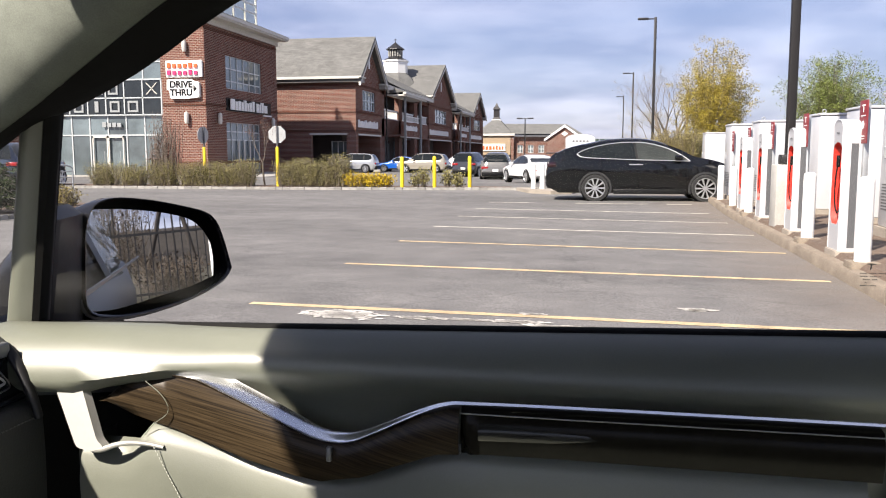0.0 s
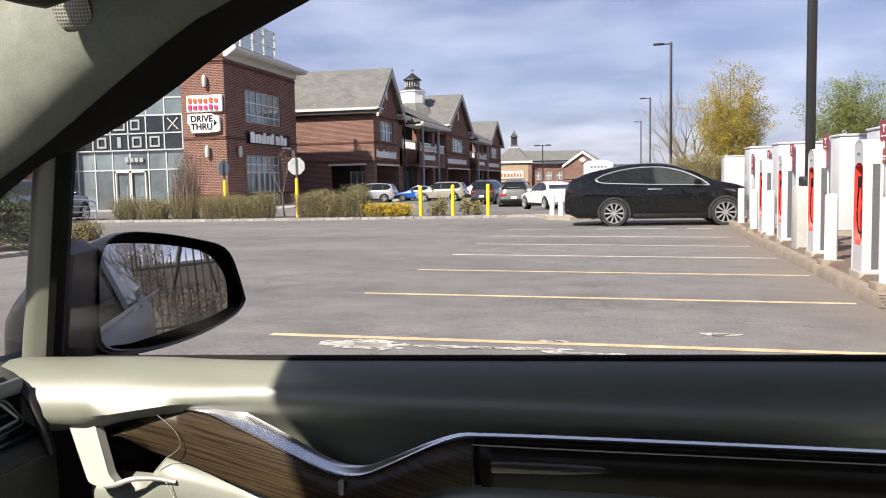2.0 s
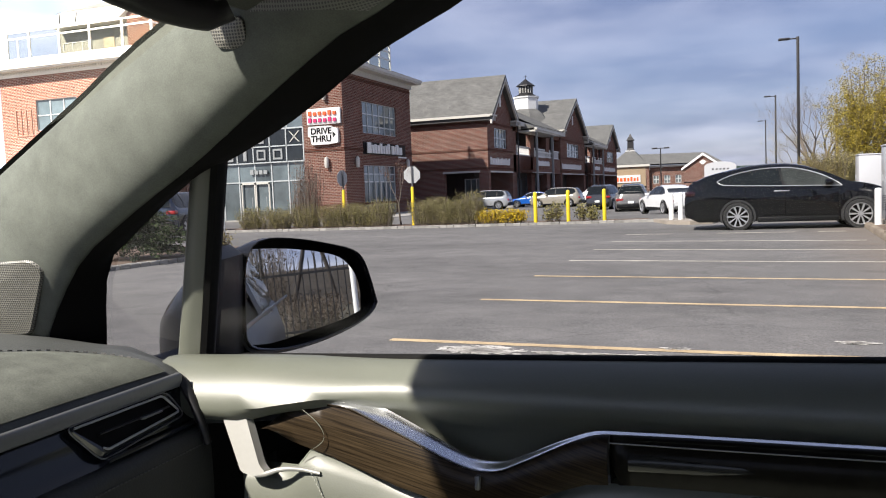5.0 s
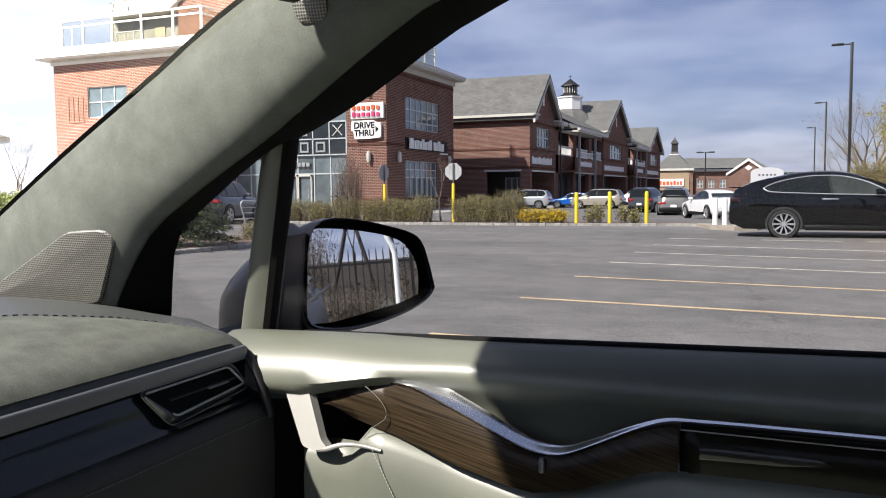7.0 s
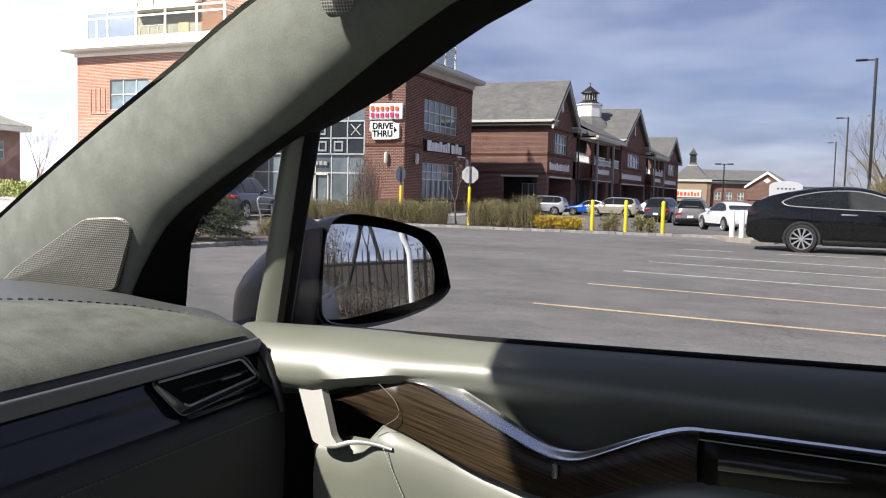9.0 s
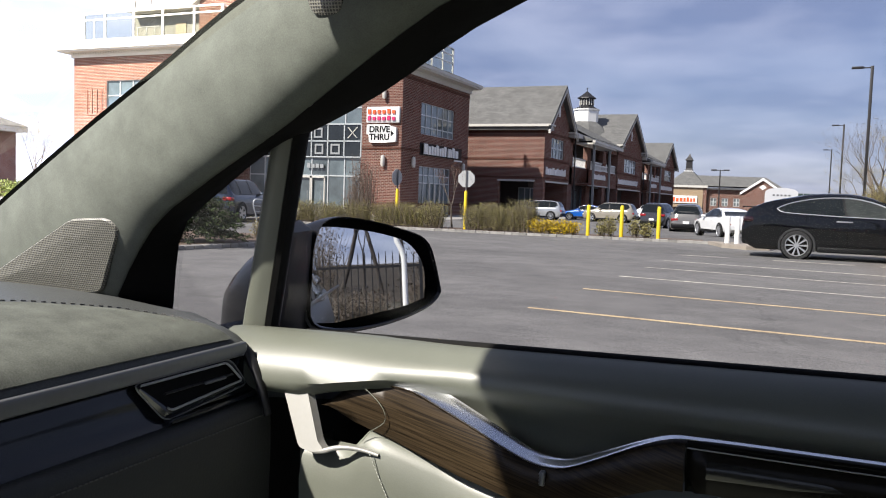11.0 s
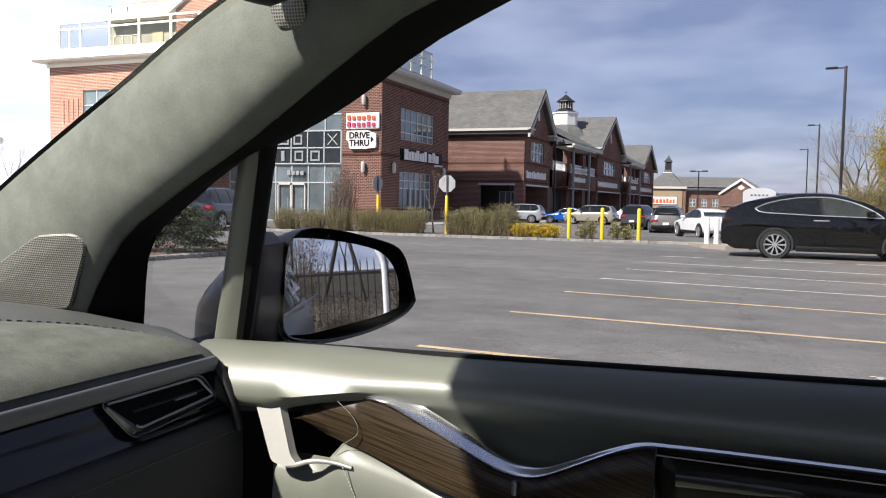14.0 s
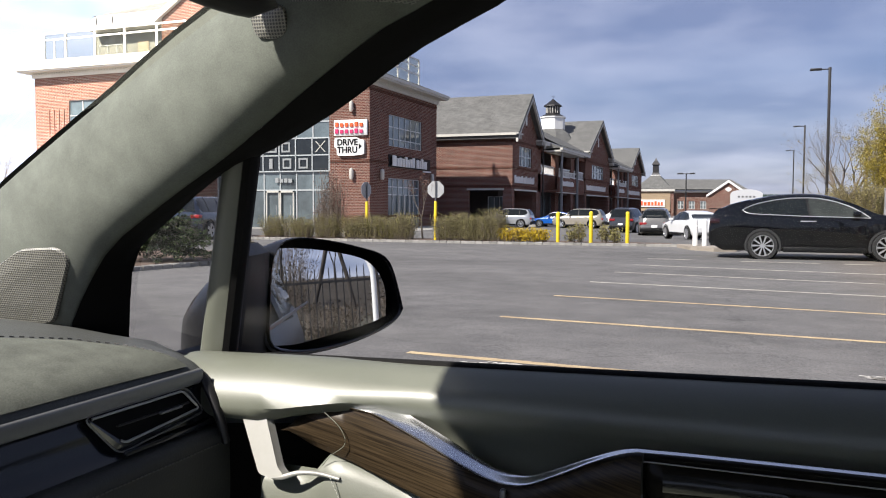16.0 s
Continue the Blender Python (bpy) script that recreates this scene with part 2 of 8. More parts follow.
def asphalt_material():
    """Worn asphalt: broad faded areas, stone grain, thin cracks, and sand washed against the kerb."""
    m, n, l, b = shader("asphalt")
    geo = n.new("ShaderNodeNewGeometry")
    pos = geo.outputs["Position"]

    def noise_at(scale, detail, stretch=None):
        t = n.new("ShaderNodeTexNoise")
        t.inputs["Scale"].default_value, t.inputs["Detail"].default_value = scale, detail
        t.inputs["Roughness"].default_value = 0.65
        if stretch:
            mp = n.new("ShaderNodeMapping")
            mp.inputs["Scale"].default_value = stretch
            l.new(pos, mp.inputs["Vector"])
            l.new(mp.outputs[0], t.inputs["Vector"])
        else:
            l.new(pos, t.inputs["Vector"])
        return t.outputs["Fac"]

    def ramp(fac, a, b_, ca, cb):
        r = n.new("ShaderNodeValToRGB")
        r.color_ramp.elements[0].position, r.color_ramp.elements[1].position = a, b_
        r.color_ramp.elements[0].color, r.color_ramp.elements[1].color = (*ca, 1), (*cb, 1)
        l.new(fac, r.inputs[0])
        return r.outputs["Color"]

    def mix(kind, fac, a, c):
        x = n.new("ShaderNodeMix")
        x.data_type, x.blend_type = "RGBA", kind
        if isinstance(fac, float):
            x.inputs["Factor"].default_value = fac
        else:
            l.new(fac, x.inputs["Factor"])
        l.new(a, x.inputs["A"])
        l.new(c, x.inputs["B"])
        return x.outputs["Result"]

    broad = ramp(noise_at(0.22, 6, (0.5, 1.0, 1.0)), 0.34, 0.68, (0.124, 0.120, 0.117), (0.192, 0.185, 0.180))
    patch = ramp(noise_at(1.7, 5), 0.30, 0.72, (0.80, 0.80, 0.80), (1.14, 1.13, 1.12))
    grain = ramp(noise_at(55, 3), 0.25, 0.75, (0.45, 0.45, 0.45), (1.58, 1.57, 1.55))
    col = mix("MULTIPLY", 1.0, broad, patch)
    col = mix("MULTIPLY", 0.8, col, grain)
    vor = n.new("ShaderNodeTexVoronoi")
    vor.feature = "DISTANCE_TO_EDGE"
    vor.inputs["Scale"].default_value = 0.19
    warp = n.new("ShaderNodeVectorMath")
    wob = n.new("ShaderNodeTexNoise")
    wob.inputs["Scale"].default_value, wob.inputs["Detail"].default_value = 0.9, 4
    l.new(pos, wob.inputs["Vector"])
    l.new(pos, warp.inputs[0])
    sc = n.new("ShaderNodeVectorMath")
    sc.operation = "SCALE"
    sc.inputs["Scale"].default_value = 1.6
    l.new(wob.outputs["Color"], sc.inputs[0])
    l.new(sc.outputs[0], warp.inputs[1])
    l.new(warp.outputs[0], vor.inputs["Vector"])
    crack = ramp(vor.outputs["Distance"], 0.0015, 0.006, (0.72, 0.72, 0.72), (1, 1, 1))
    col = mix("MULTIPLY", 0.7, col, crack)
    sep = n.new("ShaderNodeSeparateXYZ")
    l.new(pos, sep.inputs[0])
    mr = n.new("ShaderNodeMapRange")
    mr.inputs["From Min"].default_value, mr.inputs["From Max"].default_value = 1.0, 2.6
    l.new(sep.outputs["X"], mr.inputs["Value"])
    far = n.new("ShaderNodeMapRange")
    far.inputs["From Min"].default_value, far.inputs["From Max"].default_value = 3.6, 2.9
    l.new(sep.outputs["X"], far.inputs["Value"])
    mu = n.new("ShaderNodeMath")
    mu.operation = "MULTIPLY"
    l.new(mr.outputs[0], mu.inputs[0])
    l.new(noise_at(1.1, 5), mu.inputs[1])
    mu2 = n.new("ShaderNodeMath")
    mu2.operation = "MULTIPLY"
    l.new(mu.outputs[0], mu2.inputs[0])
    l.new(far.outputs[0], mu2.inputs[1])
    mu3 = n.new("ShaderNodeMath")
    mu3.operation = "MULTIPLY"
    mu3.use_clamp = True
    mu3.inputs[1].default_value = 1.1
    l.new(mu2.outputs[0], mu3.inputs[0])
    sand = n.new("ShaderNodeRGB")
    sand.outputs[0].default_value = (0.185, 0.150, 0.122, 1)
    col = mix("MIX", mu3.outputs[0], col, sand.outputs[0])
    l.new(col, b.inputs["Base Color"])
    b.inputs["Roughness"].default_value = 0.93
    b.inputs["Specular IOR Level"].default_value = 0.12
    bp = n.new("ShaderNodeBump")
    bp.inputs["Strength"].default_value, bp.inputs["Distance"].default_value = 0.45, 0.01
    l.new(noise_at(45, 3), bp.inputs["Height"])
    l.new(bp.outputs[0], b.inputs["Normal"])
    return m


ASPHALT = asphalt_material()
KERB_M = material("dusty_kerb_concrete", (0.25, 0.205, 0.16), 0.95, vary=0.4, big=2.4, fine=30.0, bump=0.5, spec=0.15)
CONCRETE = material("concrete", (0.33, 0.285, 0.235), 0.9, vary=0.3, big=1.6, fine=35.0, bump=0.4, spec=0.25)
PALE_CONCRETE = material("pale_concrete", (0.46, 0.44, 0.40), 0.9, vary=0.22, big=2.2, fine=40.0, bump=0.3, spec=0.25)
SIGN_GREY = material("frosted_letter_film", (0.30, 0.31, 0.31), 0.6, vary=0.12, bump=0.0)
FRIEZE = material("weathered_grey_beige_board", (0.30, 0.28, 0.25), 0.75, vary=0.15, big=0.8, fine=20.0, bump=0.05)
SIDEWALK = material("sidewalk_concrete", (0.34, 0.32, 0.29), 0.9, vary=0.2, big=0.7, fine=30.0, bump=0.2)
GRANITE = material("kerb_granite", (0.29, 0.275, 0.25), 0.85, vary=0.3, big=2.0, fine=30.0, bump=0.5, per_object=0.2)
SOIL = material("mulch", (0.135, 0.092, 0.066), 0.95, vary=0.4, big=1.5, fine=22.0, bump=0.9)
GRASS_M = material("dry_grass", (0.050, 0.042, 0.024), 0.9, vary=0.4, big=1.0, fine=18.0, bump=0.9)
LINE_Y = material("worn_yellow_paint", (0.58, 0.445, 0.255), 0.8, vary=0.35, big=3.5, fine=30.0, bump=0.2, other=(0.32, 0.23, 0.14))
SPILL = material("dried_white_residue", (0.66, 0.62, 0.56), 0.85, vary=0.25, big=6.0, fine=40.0, bump=0.2)
LINE_W = material("worn_white_paint", (0.62, 0.56, 0.46), 0.8, vary=0.35, big=2.5, fine=30.0, bump=0.2, other=(0.24, 0.22, 0.20))
BRICK = brick_material("red_brick", (0.176, 0.061, 0.042), (0.104, 0.038, 0.029), (0.31, 0.25, 0.21))
BRICK_D = brick_material("dark_brick_band", (0.115, 0.035, 0.024), (0.085, 0.028, 0.020), (0.16, 0.125, 0.10))
SHINGLE = shingle_material()
TRIM = material("cream_trim_paint", (0.56, 0.535, 0.48), 0.6, vary=0.12, big=0.8, fine=20.0, bump=0.05)
WHITE = material("white_paint", (0.80, 0.79, 0.76), 0.5, vary=0.08, big=0.9, fine=20.0, bump=0.05)
FRAME_M = material("aluminium_window_frame", (0.55, 0.57, 0.56), 0.45, 0.3, 0.1, 1.5, 30.0, 0.0)
# pale base colour adds reflected sky to the panes
PANE = material("window_glass", (0.135, 0.168, 0.178), 0.06, vary=0.5, big=0.35, fine=2.0, bump=0.03, spec=1.0, per_object=0.35)
DARK_PANE = material("dark_window_glass", (0.02, 0.024, 0.026), 0.06, vary=0.4, big=0.5, fine=2.0, bump=0.0, spec=0.7)
# near-black tone that carries the shade of rooms and porches
ROOM_SHADE = material("painted_room_shade", (0.06, 0.045, 0.04), 0.9, vary=0.3)
YELLOW = material("yellow_bollard_paint", (0.75, 0.55, 0.02), 0.5, vary=0.15, big=3.0, fine=30.0, bump=0.05)
POST_GREY = material("pale_grey_post_paint", (0.30, 0.30, 0.29), 0.6, vary=0.12, big=1.0, fine=20.0, bump=0.03)
STEEL = material("galvanised_steel", (0.45, 0.46, 0.46), 0.5, 0.7, 0.2, 3.0, 40.0, 0.05)
BRONZE = material("dark_bronze_metal", (0.026, 0.024, 0.024), 0.5, 0.3, 0.2, 2.0, 30.0, 0.05)
BLACK_METAL = material("black_iron", (0.02, 0.02, 0.021), 0.5, 0.3, 0.2, 3.0, 30.0, 0.05)
CHG_WHITE = material("white_moulded_shell", (0.53, 0.53, 0.54), 0.35, vary=0.06, big=1.5, fine=20.0, bump=0.0, coat=0.3)
CHG_RED = material("red_gloss_recess", (0.62, 0.045, 0.03), 0.35, vary=0.12, big=2.0, fine=20.0, bump=0.0, coat=0.3)
CHG_GREY = material("grey_side_panel", (0.10, 0.10, 0.105), 0.5, vary=0.12, big=2.0, fine=20.0, bump=0.0)
SIGN_RED = material("maroon_sign_face", (0.22, 0.02, 0.025), 0.5, vary=0.12, bump=0.0)
ORANGE = material("orange_red_letters", (0.78, 0.12, 0.03), 0.5, vary=0.08, bump=0.0)
PINK = material("magenta_letters", (0.60, 0.03, 0.14), 0.5, vary=0.08, bump=0.0)
BLACK_P = material("black_plastic", (0.005, 0.005, 0.0055), 0.5, vary=0.2, fine=80.0, bump=0.1, spec=0.22)
RUBBER = material("black_rubber", (0.0025, 0.0025, 0.0025), 0.9, vary=0.2, fine=80.0, bump=0.1, spec=0.08)
FRIT = material("black_ceramic_edge", (0.0012, 0.0013, 0.0012), 0.9, vary=0.2, fine=80.0, bump=0.05, spec=0.0)
TYRE = material("tyre_rubber", (0.022, 0.022, 0.022), 0.9, vary=0.25, fine=40.0, bump=0.2)
ALLOY = material("silver_alloy_rim", (0.62, 0.62, 0.63), 0.3, 0.75, 0.1, 4.0, 40.0, 0.0)
CHROME = material("brushed_chrome", (0.70, 0.72, 0.75), 0.20, 1.0, 0.0, 4.0, 20.0, 0.0)
SATIN = material("satin_aluminium", (0.20, 0.20, 0.19), 0.48, 0.7, 0.08, 4.0, 200.0, 0.03)
SUEDE = material("grey_green_suede", (0.0545, 0.0600, 0.0525), 0.95, vary=0.34, big=26.0, fine=700.0, bump=0.28, spec=0.15, grain=1.2)
SUEDE_PAD = material("mottled_dash_suede", (0.043, 0.0465, 0.0405), 0.95, vary=0.50, big=30.0, fine=700.0, bump=0.4, spec=0.12, grain=1.2)
SUEDE_D = material("dark_grey_suede", (0.035, 0.037, 0.032), 0.95, vary=0.3, big=14.0, fine=520.0, bump=0.7, spec=0.15)
LEATHER = material("grey_green_leatherette", (0.0445, 0.0478, 0.0385), 0.48, vary=0.18, big=7.0, fine=700.0, bump=0.16, spec=0.44)
LEATHER_D = material("charcoal_leather", (0.025, 0.027, 0.0262), 0.5, vary=0.2, big=8.0, fine=420.0, bump=0.4, spec=0.3)
LEATHER_B = material("black_leather", (0.0095, 0.0105, 0.0100), 0.55, vary=0.2, big=8.0, fine=420.0, bump=0.4, spec=0.25)
SATIN_D = material("dim_satin_edge", (0.13, 0.135, 0.145), 0.42, 0.4, 0.1, 6.0, 200.0, 0.0)
# lining out of view, light enough to bounce some fill
LINING = material("plain_grey_lining", (0.21, 0.215, 0.20), 0.9, vary=0.25, big=8.0, fine=300.0, bump=0.2, spec=0.15)
# unseen floor, made pale to throw sunlight up onto the shaded door
BOUNCE_FLOOR = material("bounce_floor_lining", (0.40, 0.43, 0.37), 0.95, vary=0.2, big=8.0, fine=300.0, bump=0.3, spec=0.1)
PIANO = material("gloss_black_panel", (0.005, 0.006, 0.008), 0.14, vary=0.2, big=6.0, fine=60.0, bump=0.0, spec=0.30)
DARK_WOOD = material("dark_lacquered_wood", (0.005, 0.0045, 0.0034), 0.20, vary=0.5, big=25.0, fine=160.0, bump=0.0, spec=0.03)
LEVER = material("film_covered_lever", (0.010, 0.010, 0.009), 0.20, vary=0.4, big=30.0, fine=28.0, bump=0.14, spec=0.12)
GREY_TRIM = material("satin_grey_trim", (0.045, 0.047, 0.050), 0.38, 0.1, 0.1, 6.0, 200.0, 0.05)
WOOD = wood_material("dark_ash_wood")
GRILLE = perforated_material("perforated_speaker_grille", (0.075, 0.074, 0.063), 0.0030, 0.30)
PERFORATED = perforated_material("perforated_dark_cloth", (0.050, 0.053, 0.045), 0.0036, 0.26)
# tint much deeper than such glass has, to balance outdoor brightness with the cabin
SIDE_GLASS = glass_material("dimmed_side_glass", (0.258, 0.266, 0.278), 0.008)
REAR_GLASS = glass_material("light_rear_glass", (0.85, 0.87, 0.86), 0.03)
WIND_GLASS = glass_material("windscreen_glass", (1.0, 0.97, 0.91), 0.008)
MIRROR_M = material("mirror_silver", (0.86, 0.88, 0.9), 0.01, 1.0, 0.0, 1.0, 10.0, 0.0)
PALE_THREAD = material("pale_thread", (0.13, 0.135, 0.12), 0.8, vary=0.2, bump=0.0)
THREAD = material("dark_thread", (0.03, 0.03, 0.03), 0.8, vary=0.2, bump=0.0)
ETCH = material("etched_marking", (0.05, 0.05, 0.05), 0.7, vary=0.1, bump=0.0)
CAR_BLACK = material("black_car_paint", (0.0025, 0.0027, 0.0038), 0.05, vary=0.1, big=2.0, fine=60.0, bump=0.0, spec=0.46)
CAR_SILVER = paint("silver_car_paint", (0.50, 0.51, 0.52), 0.5)
CAR_BLUE = paint("blue_car_paint", (0.01, 0.10, 0.42))
CAR_BEIGE = paint("champagne_car_paint", (0.42, 0.38, 0.31), 0.4)
CAR_GREY = paint("dark_grey_car_paint", (0.06, 0.06, 0.065), 0.4)
CAR_WHITE = paint("white_car_paint", (0.78, 0.78, 0.77))
CAR_NAVY = paint("slate_blue_car_paint", (0.035, 0.05, 0.08), 0.2)
SHELL = material("gloss_black_shell", (0.010, 0.010, 0.011), 0.22, vary=0.1, big=4.0, fine=60.0, bump=0.0, spec=0.45)
ARCH = material("grained_dark_plastic", (0.028, 0.028, 0.029), 0.6, vary=0.2, fine=60.0, bump=0.1, spec=0.3)
CAR_GLASS_CLEAR = material("clear_car_window_glass", (0.040, 0.044, 0.040), 0.04, vary=0.5, big=2.5, fine=9.0, bump=0.0, spec=0.38)
CAR_GLASS = material("car_window_glass", (0.010, 0.012, 0.012), 0.04, vary=0.3, bump=0.0, spec=0.38)
TAIL_DARK = material("smoked_tail_lamp", (0.022, 0.004, 0.006), 0.15, vary=0.1, bump=0.0, coat=0.5)
TAIL_RED = material("red_tail_lamp", (0.30, 0.01, 0.01), 0.15, vary=0.1, bump=0.0, coat=0.5)
LAMP_CLEAR = material("clear_lamp_lens", (0.55, 0.56, 0.58), 0.12, vary=0.1, bump=0.0, coat=0.5)
BARK = material("grey_bark", (0.165, 0.135, 0.108), 0.95, vary=0.35, big=4.0, fine=30.0, bump=0.8)
LEAF_YELLOW = leaf_material("yellow_green_spring_leaves", (0.32, 0.245, 0.033))
LEAF_GREEN = leaf_material("light_green_spring_leaves", (0.150, 0.180, 0.042))
LEAF_HEDGE = leaf_material("olive_hedge_leaves", (0.225, 0.200, 0.070))
LEAF_FORS = leaf_material("yellow_blossom", (0.46, 0.32, 0.012))
LEAF_DARK = leaf_material("dark_evergreen_needles", (0.015, 0.028, 0.010))
LEAF_FRESH = leaf_material("fresh_needle_tips", (0.045, 0.068, 0.020))
LEAF_RED = leaf_material("reddish_buds", (0.13, 0.06, 0.04))
LEAF_BROWN = leaf_material("dry_brown_leaves", (0.060, 0.042, 0.026))
BARK_DARK = material("dark_bark", (0.045, 0.037, 0.031), 0.95, vary=0.35, big=4.0, fine=30.0, bump=0.8)
LEAF_TAN = leaf_material("tan_dry_stems", (0.235, 0.19, 0.065))


# ---- mesh tools ----
class Mesh:
    """Collects corners and faces for one mesh."""

    def __init__(self):
        self.v, self.f = [], []

    def add(self, verts, faces):
        k = len(self.v)
        self.v += [tuple(p) for p in verts]
        self.f += [tuple(i + k for i in q) for q in faces]
        return self

    def box(self, x0, y0, z0, x1, y1, z1):
        v = [(x, y, z) for z in (z0, z1) for y in (y0, y1) for x in (x0, x1)]
        return self.add(v, [(0, 2, 3, 1), (4, 5, 7, 6), (0, 1, 5, 4), (2, 6, 7, 3), (0, 4, 6, 2), (1, 3, 7, 5)])

    def soft_box(self, x0, y0, z0, x1, y1, z1, r=0.02, seg=2):
        bm = bmesh.new()
        bmesh.ops.create_cube(bm, size=1, matrix=Matrix.Translation(((x0 + x1) / 2, (y0 + y1) / 2, (z0 + z1) / 2)) @ Matrix.Diagonal((abs(x1 - x0), abs(y1 - y0), abs(z1 - z0), 1)))
        bmesh.ops.bevel(bm, geom=bm.edges[:], offset=r, segments=seg, affect="EDGES", profile=0.5)
        bm.verts.index_update()
        self.add([p.co[:] for p in bm.verts], [[q.index for q in g.verts] for g in bm.faces])
        bm.free()
        return self

    def tube(self, a, b, r0, r1=None, n=8, caps=True):
        a, b = Vector(a), Vector(b)
        r1 = r0 if r1 is None else r1
        w = (b - a).normalized()
        u = w.orthogonal().normalized()
        t = w.cross(u)
        ring = lambda c, r: [c + (u * math.cos(k * math.tau / n) + t * math.sin(k * math.tau / n)) * r for k in range(n)]
        f = [(k, (k + 1) % n, n + (k + 1) % n, n + k) for k in range(n)]
        if caps:
            f += [tuple(range(n - 1, -1, -1)), tuple(range(n, 2 * n))]
        return self.add(ring(a, r0) + ring(b, r1), f)

    def lathe(self, profile, origin=(0, 0, 0), n=24, axis="z"):
        """profile: (radius, height) pairs."""
        v = []
        for r, h in profile:
            for k in range(n):
                c, s = r * math.cos(k * math.tau / n), r * math.sin(k * math.tau / n)
                p = (c, s, h) if axis == "z" else (c, h, s) if axis == "y" else (h, c, s)
                v.append((p[0] + origin[0], p[1] + origin[1], p[2] + origin[2]))
        f = [(i * n + k, i * n + (k + 1) % n, (i + 1) * n + (k + 1) % n, (i + 1) * n + k) for i in range(len(profile) - 1) for k in range(n)]
        return self.add(v, f)

    def loft(self, rows, closed=False, caps=False):
        """Faces between rows of the same number of points."""
        m = len(rows[0])
        f = []
        for i in range(len(rows) - 1):
            for k in range(m if closed else m - 1):
                f.append((i * m + k, i * m + (k + 1) % m, (i + 1) * m + (k + 1) % m, (i + 1) * m + k))
        if caps:
            f += [tuple(range(m - 1, -1, -1)), tuple(range((len(rows) - 1) * m, len(rows) * m))]
        return self.add([p for r in rows for p in r], f)

    def prism(self, outline, a, b, axis):
        """A flat outline of (u, v) pairs, thick from a to b along the axis."""
        put = {"x": lambda u, v, w: (w, u, v), "y": lambda u, v, w: (u, w, v), "z": lambda u, v, w: (u, v, w)}[axis]
        n = len(outline)
        v = [put(p, q, w) for w in (a, b) for p, q in outline]
        return self.add(v, [tuple(range(n - 1, -1, -1)), tuple(range(n, 2 * n))] + [(k, (k + 1) % n, n + (k + 1) % n, n + k) for k in range(n)])


def part(name, m, mat, parent=None, label="", smooth=None, place=None):
    """Links a Mesh as one mesh object, under a thing or a part of one."""
    me = bpy.data.meshes.new(name)
    me.from_pydata(m.v, [], m.f)
    me.validate()
    bm = bmesh.new()
    bm.from_mesh(me)
    bmesh.ops.recalc_face_normals(bm, faces=bm.faces[:])
    bm.to_mesh(me)
    bm.free()
    if smooth:
        me.polygons.foreach_set("use_smooth", [True] * len(me.polygons))
        me.set_sharp_from_angle(angle=radians(smooth))
    me.materials.append(mat)
    ob = new(name, me)
    if place is not None:
        ob.matrix_basis = place
    if parent is not None:
        ob.parent = parent
    if label:
        ob["label"] = label
    return ob


def share(name, source, parent, place):
    """Another object on the same mesh."""
    ob = new(name, source.data)
    ob.matrix_basis = place
    ob.parent = parent
    return ob


def thing(name, label, category, group="", kind="", place=None):
    ob = new(name)
    ob.empty_display_size = 0.2
    if place is not None:
        ob.matrix_basis = place
    return tagged(ob, label, category, group, kind)


def spline(points, count):
    """Even samples along a smooth curve through the points."""
    p = [Vector(q) for q in points]
    dense = []
    for i in range(len(p) - 1):
        a, b, c, d = p[max(i - 1, 0)], p[i], p[i + 1], p[min(i + 2, len(p) - 1)]
        for k in range(16):
            t = k / 16
            dense.append(0.5 * ((2 * b) + (c - a) * t + (2 * a - 5 * b + 4 * c - d) * t * t + (3 * b - a - 3 * c + d) * t ** 3))
    dense.append(p[-1])
    run = [0.0]
    for a, b in zip(dense, dense[1:]):
        run.append(run[-1] + (b - a).length)
    out, j = [], 0
    for k in range(count):
        s = run[-1] * k / (count - 1)
        while j < len(run) - 2 and run[j + 1] < s:
            j += 1
        t = (s - run[j]) / max(run[j + 1] - run[j], 1e-9)
        out.append(dense[j].lerp(dense[j + 1], t))
    return out


def lerp_table(table, x):
    """A value between the rows of a short table of (x, value), eased."""
    if x <= table[0][0]:
        return table[0][1]
    for (a, p), (b, q) in zip(table, table[1:]):
        if x <= b:
            return p + (q - p) * (x - a) / (b - a)
    return table[-1][1]


def sweep(m, path, half_w, half_h, up=(0, 0, 1), n=8, power=2.6):
    """A bar of rounded section along a path."""
    rows = []
    for i, p in enumerate(path):
        d = (path[min(i + 1, len(path) - 1)] - path[max(i - 1, 0)]).normalized()
        s = d.cross(Vector(up)).normalized()
        t = s.cross(d)
        hw = half_w(i / (len(path) - 1)) if callable(half_w) else half_w
        hh = half_h(i / (len(path) - 1)) if callable(half_h) else half_h
        ring = []
        for k in range(n):
            c, q = math.cos(k * math.tau / n), math.sin(k * math.tau / n)
            ring.append(p + s * math.copysign(abs(c) ** (2 / power), c) * hw + t * math.copysign(abs(q) ** (2 / power), q) * hh)
        rows.append(ring)
    return m.loft(rows, closed=True, caps=True)


def ground_z(y):
    """The lot falls gently away from the parked car."""
    return 0.0078 * (22 - max(-12.0, min(y, 22.0))) - 0.43 * max(0.0, min(1.0, (y - 38) / 15))


def lot_z(x, y):
    """The stalls also fall towards the kerb, to drain there."""
    ends = max(0.0, min(1.0, (y - 3.0) / 2.5, (25.0 - y) / 4.5))
    return ground_z(y) - 0.0138 * max(0.0, min(x + 3.1, 5.6)) * ends


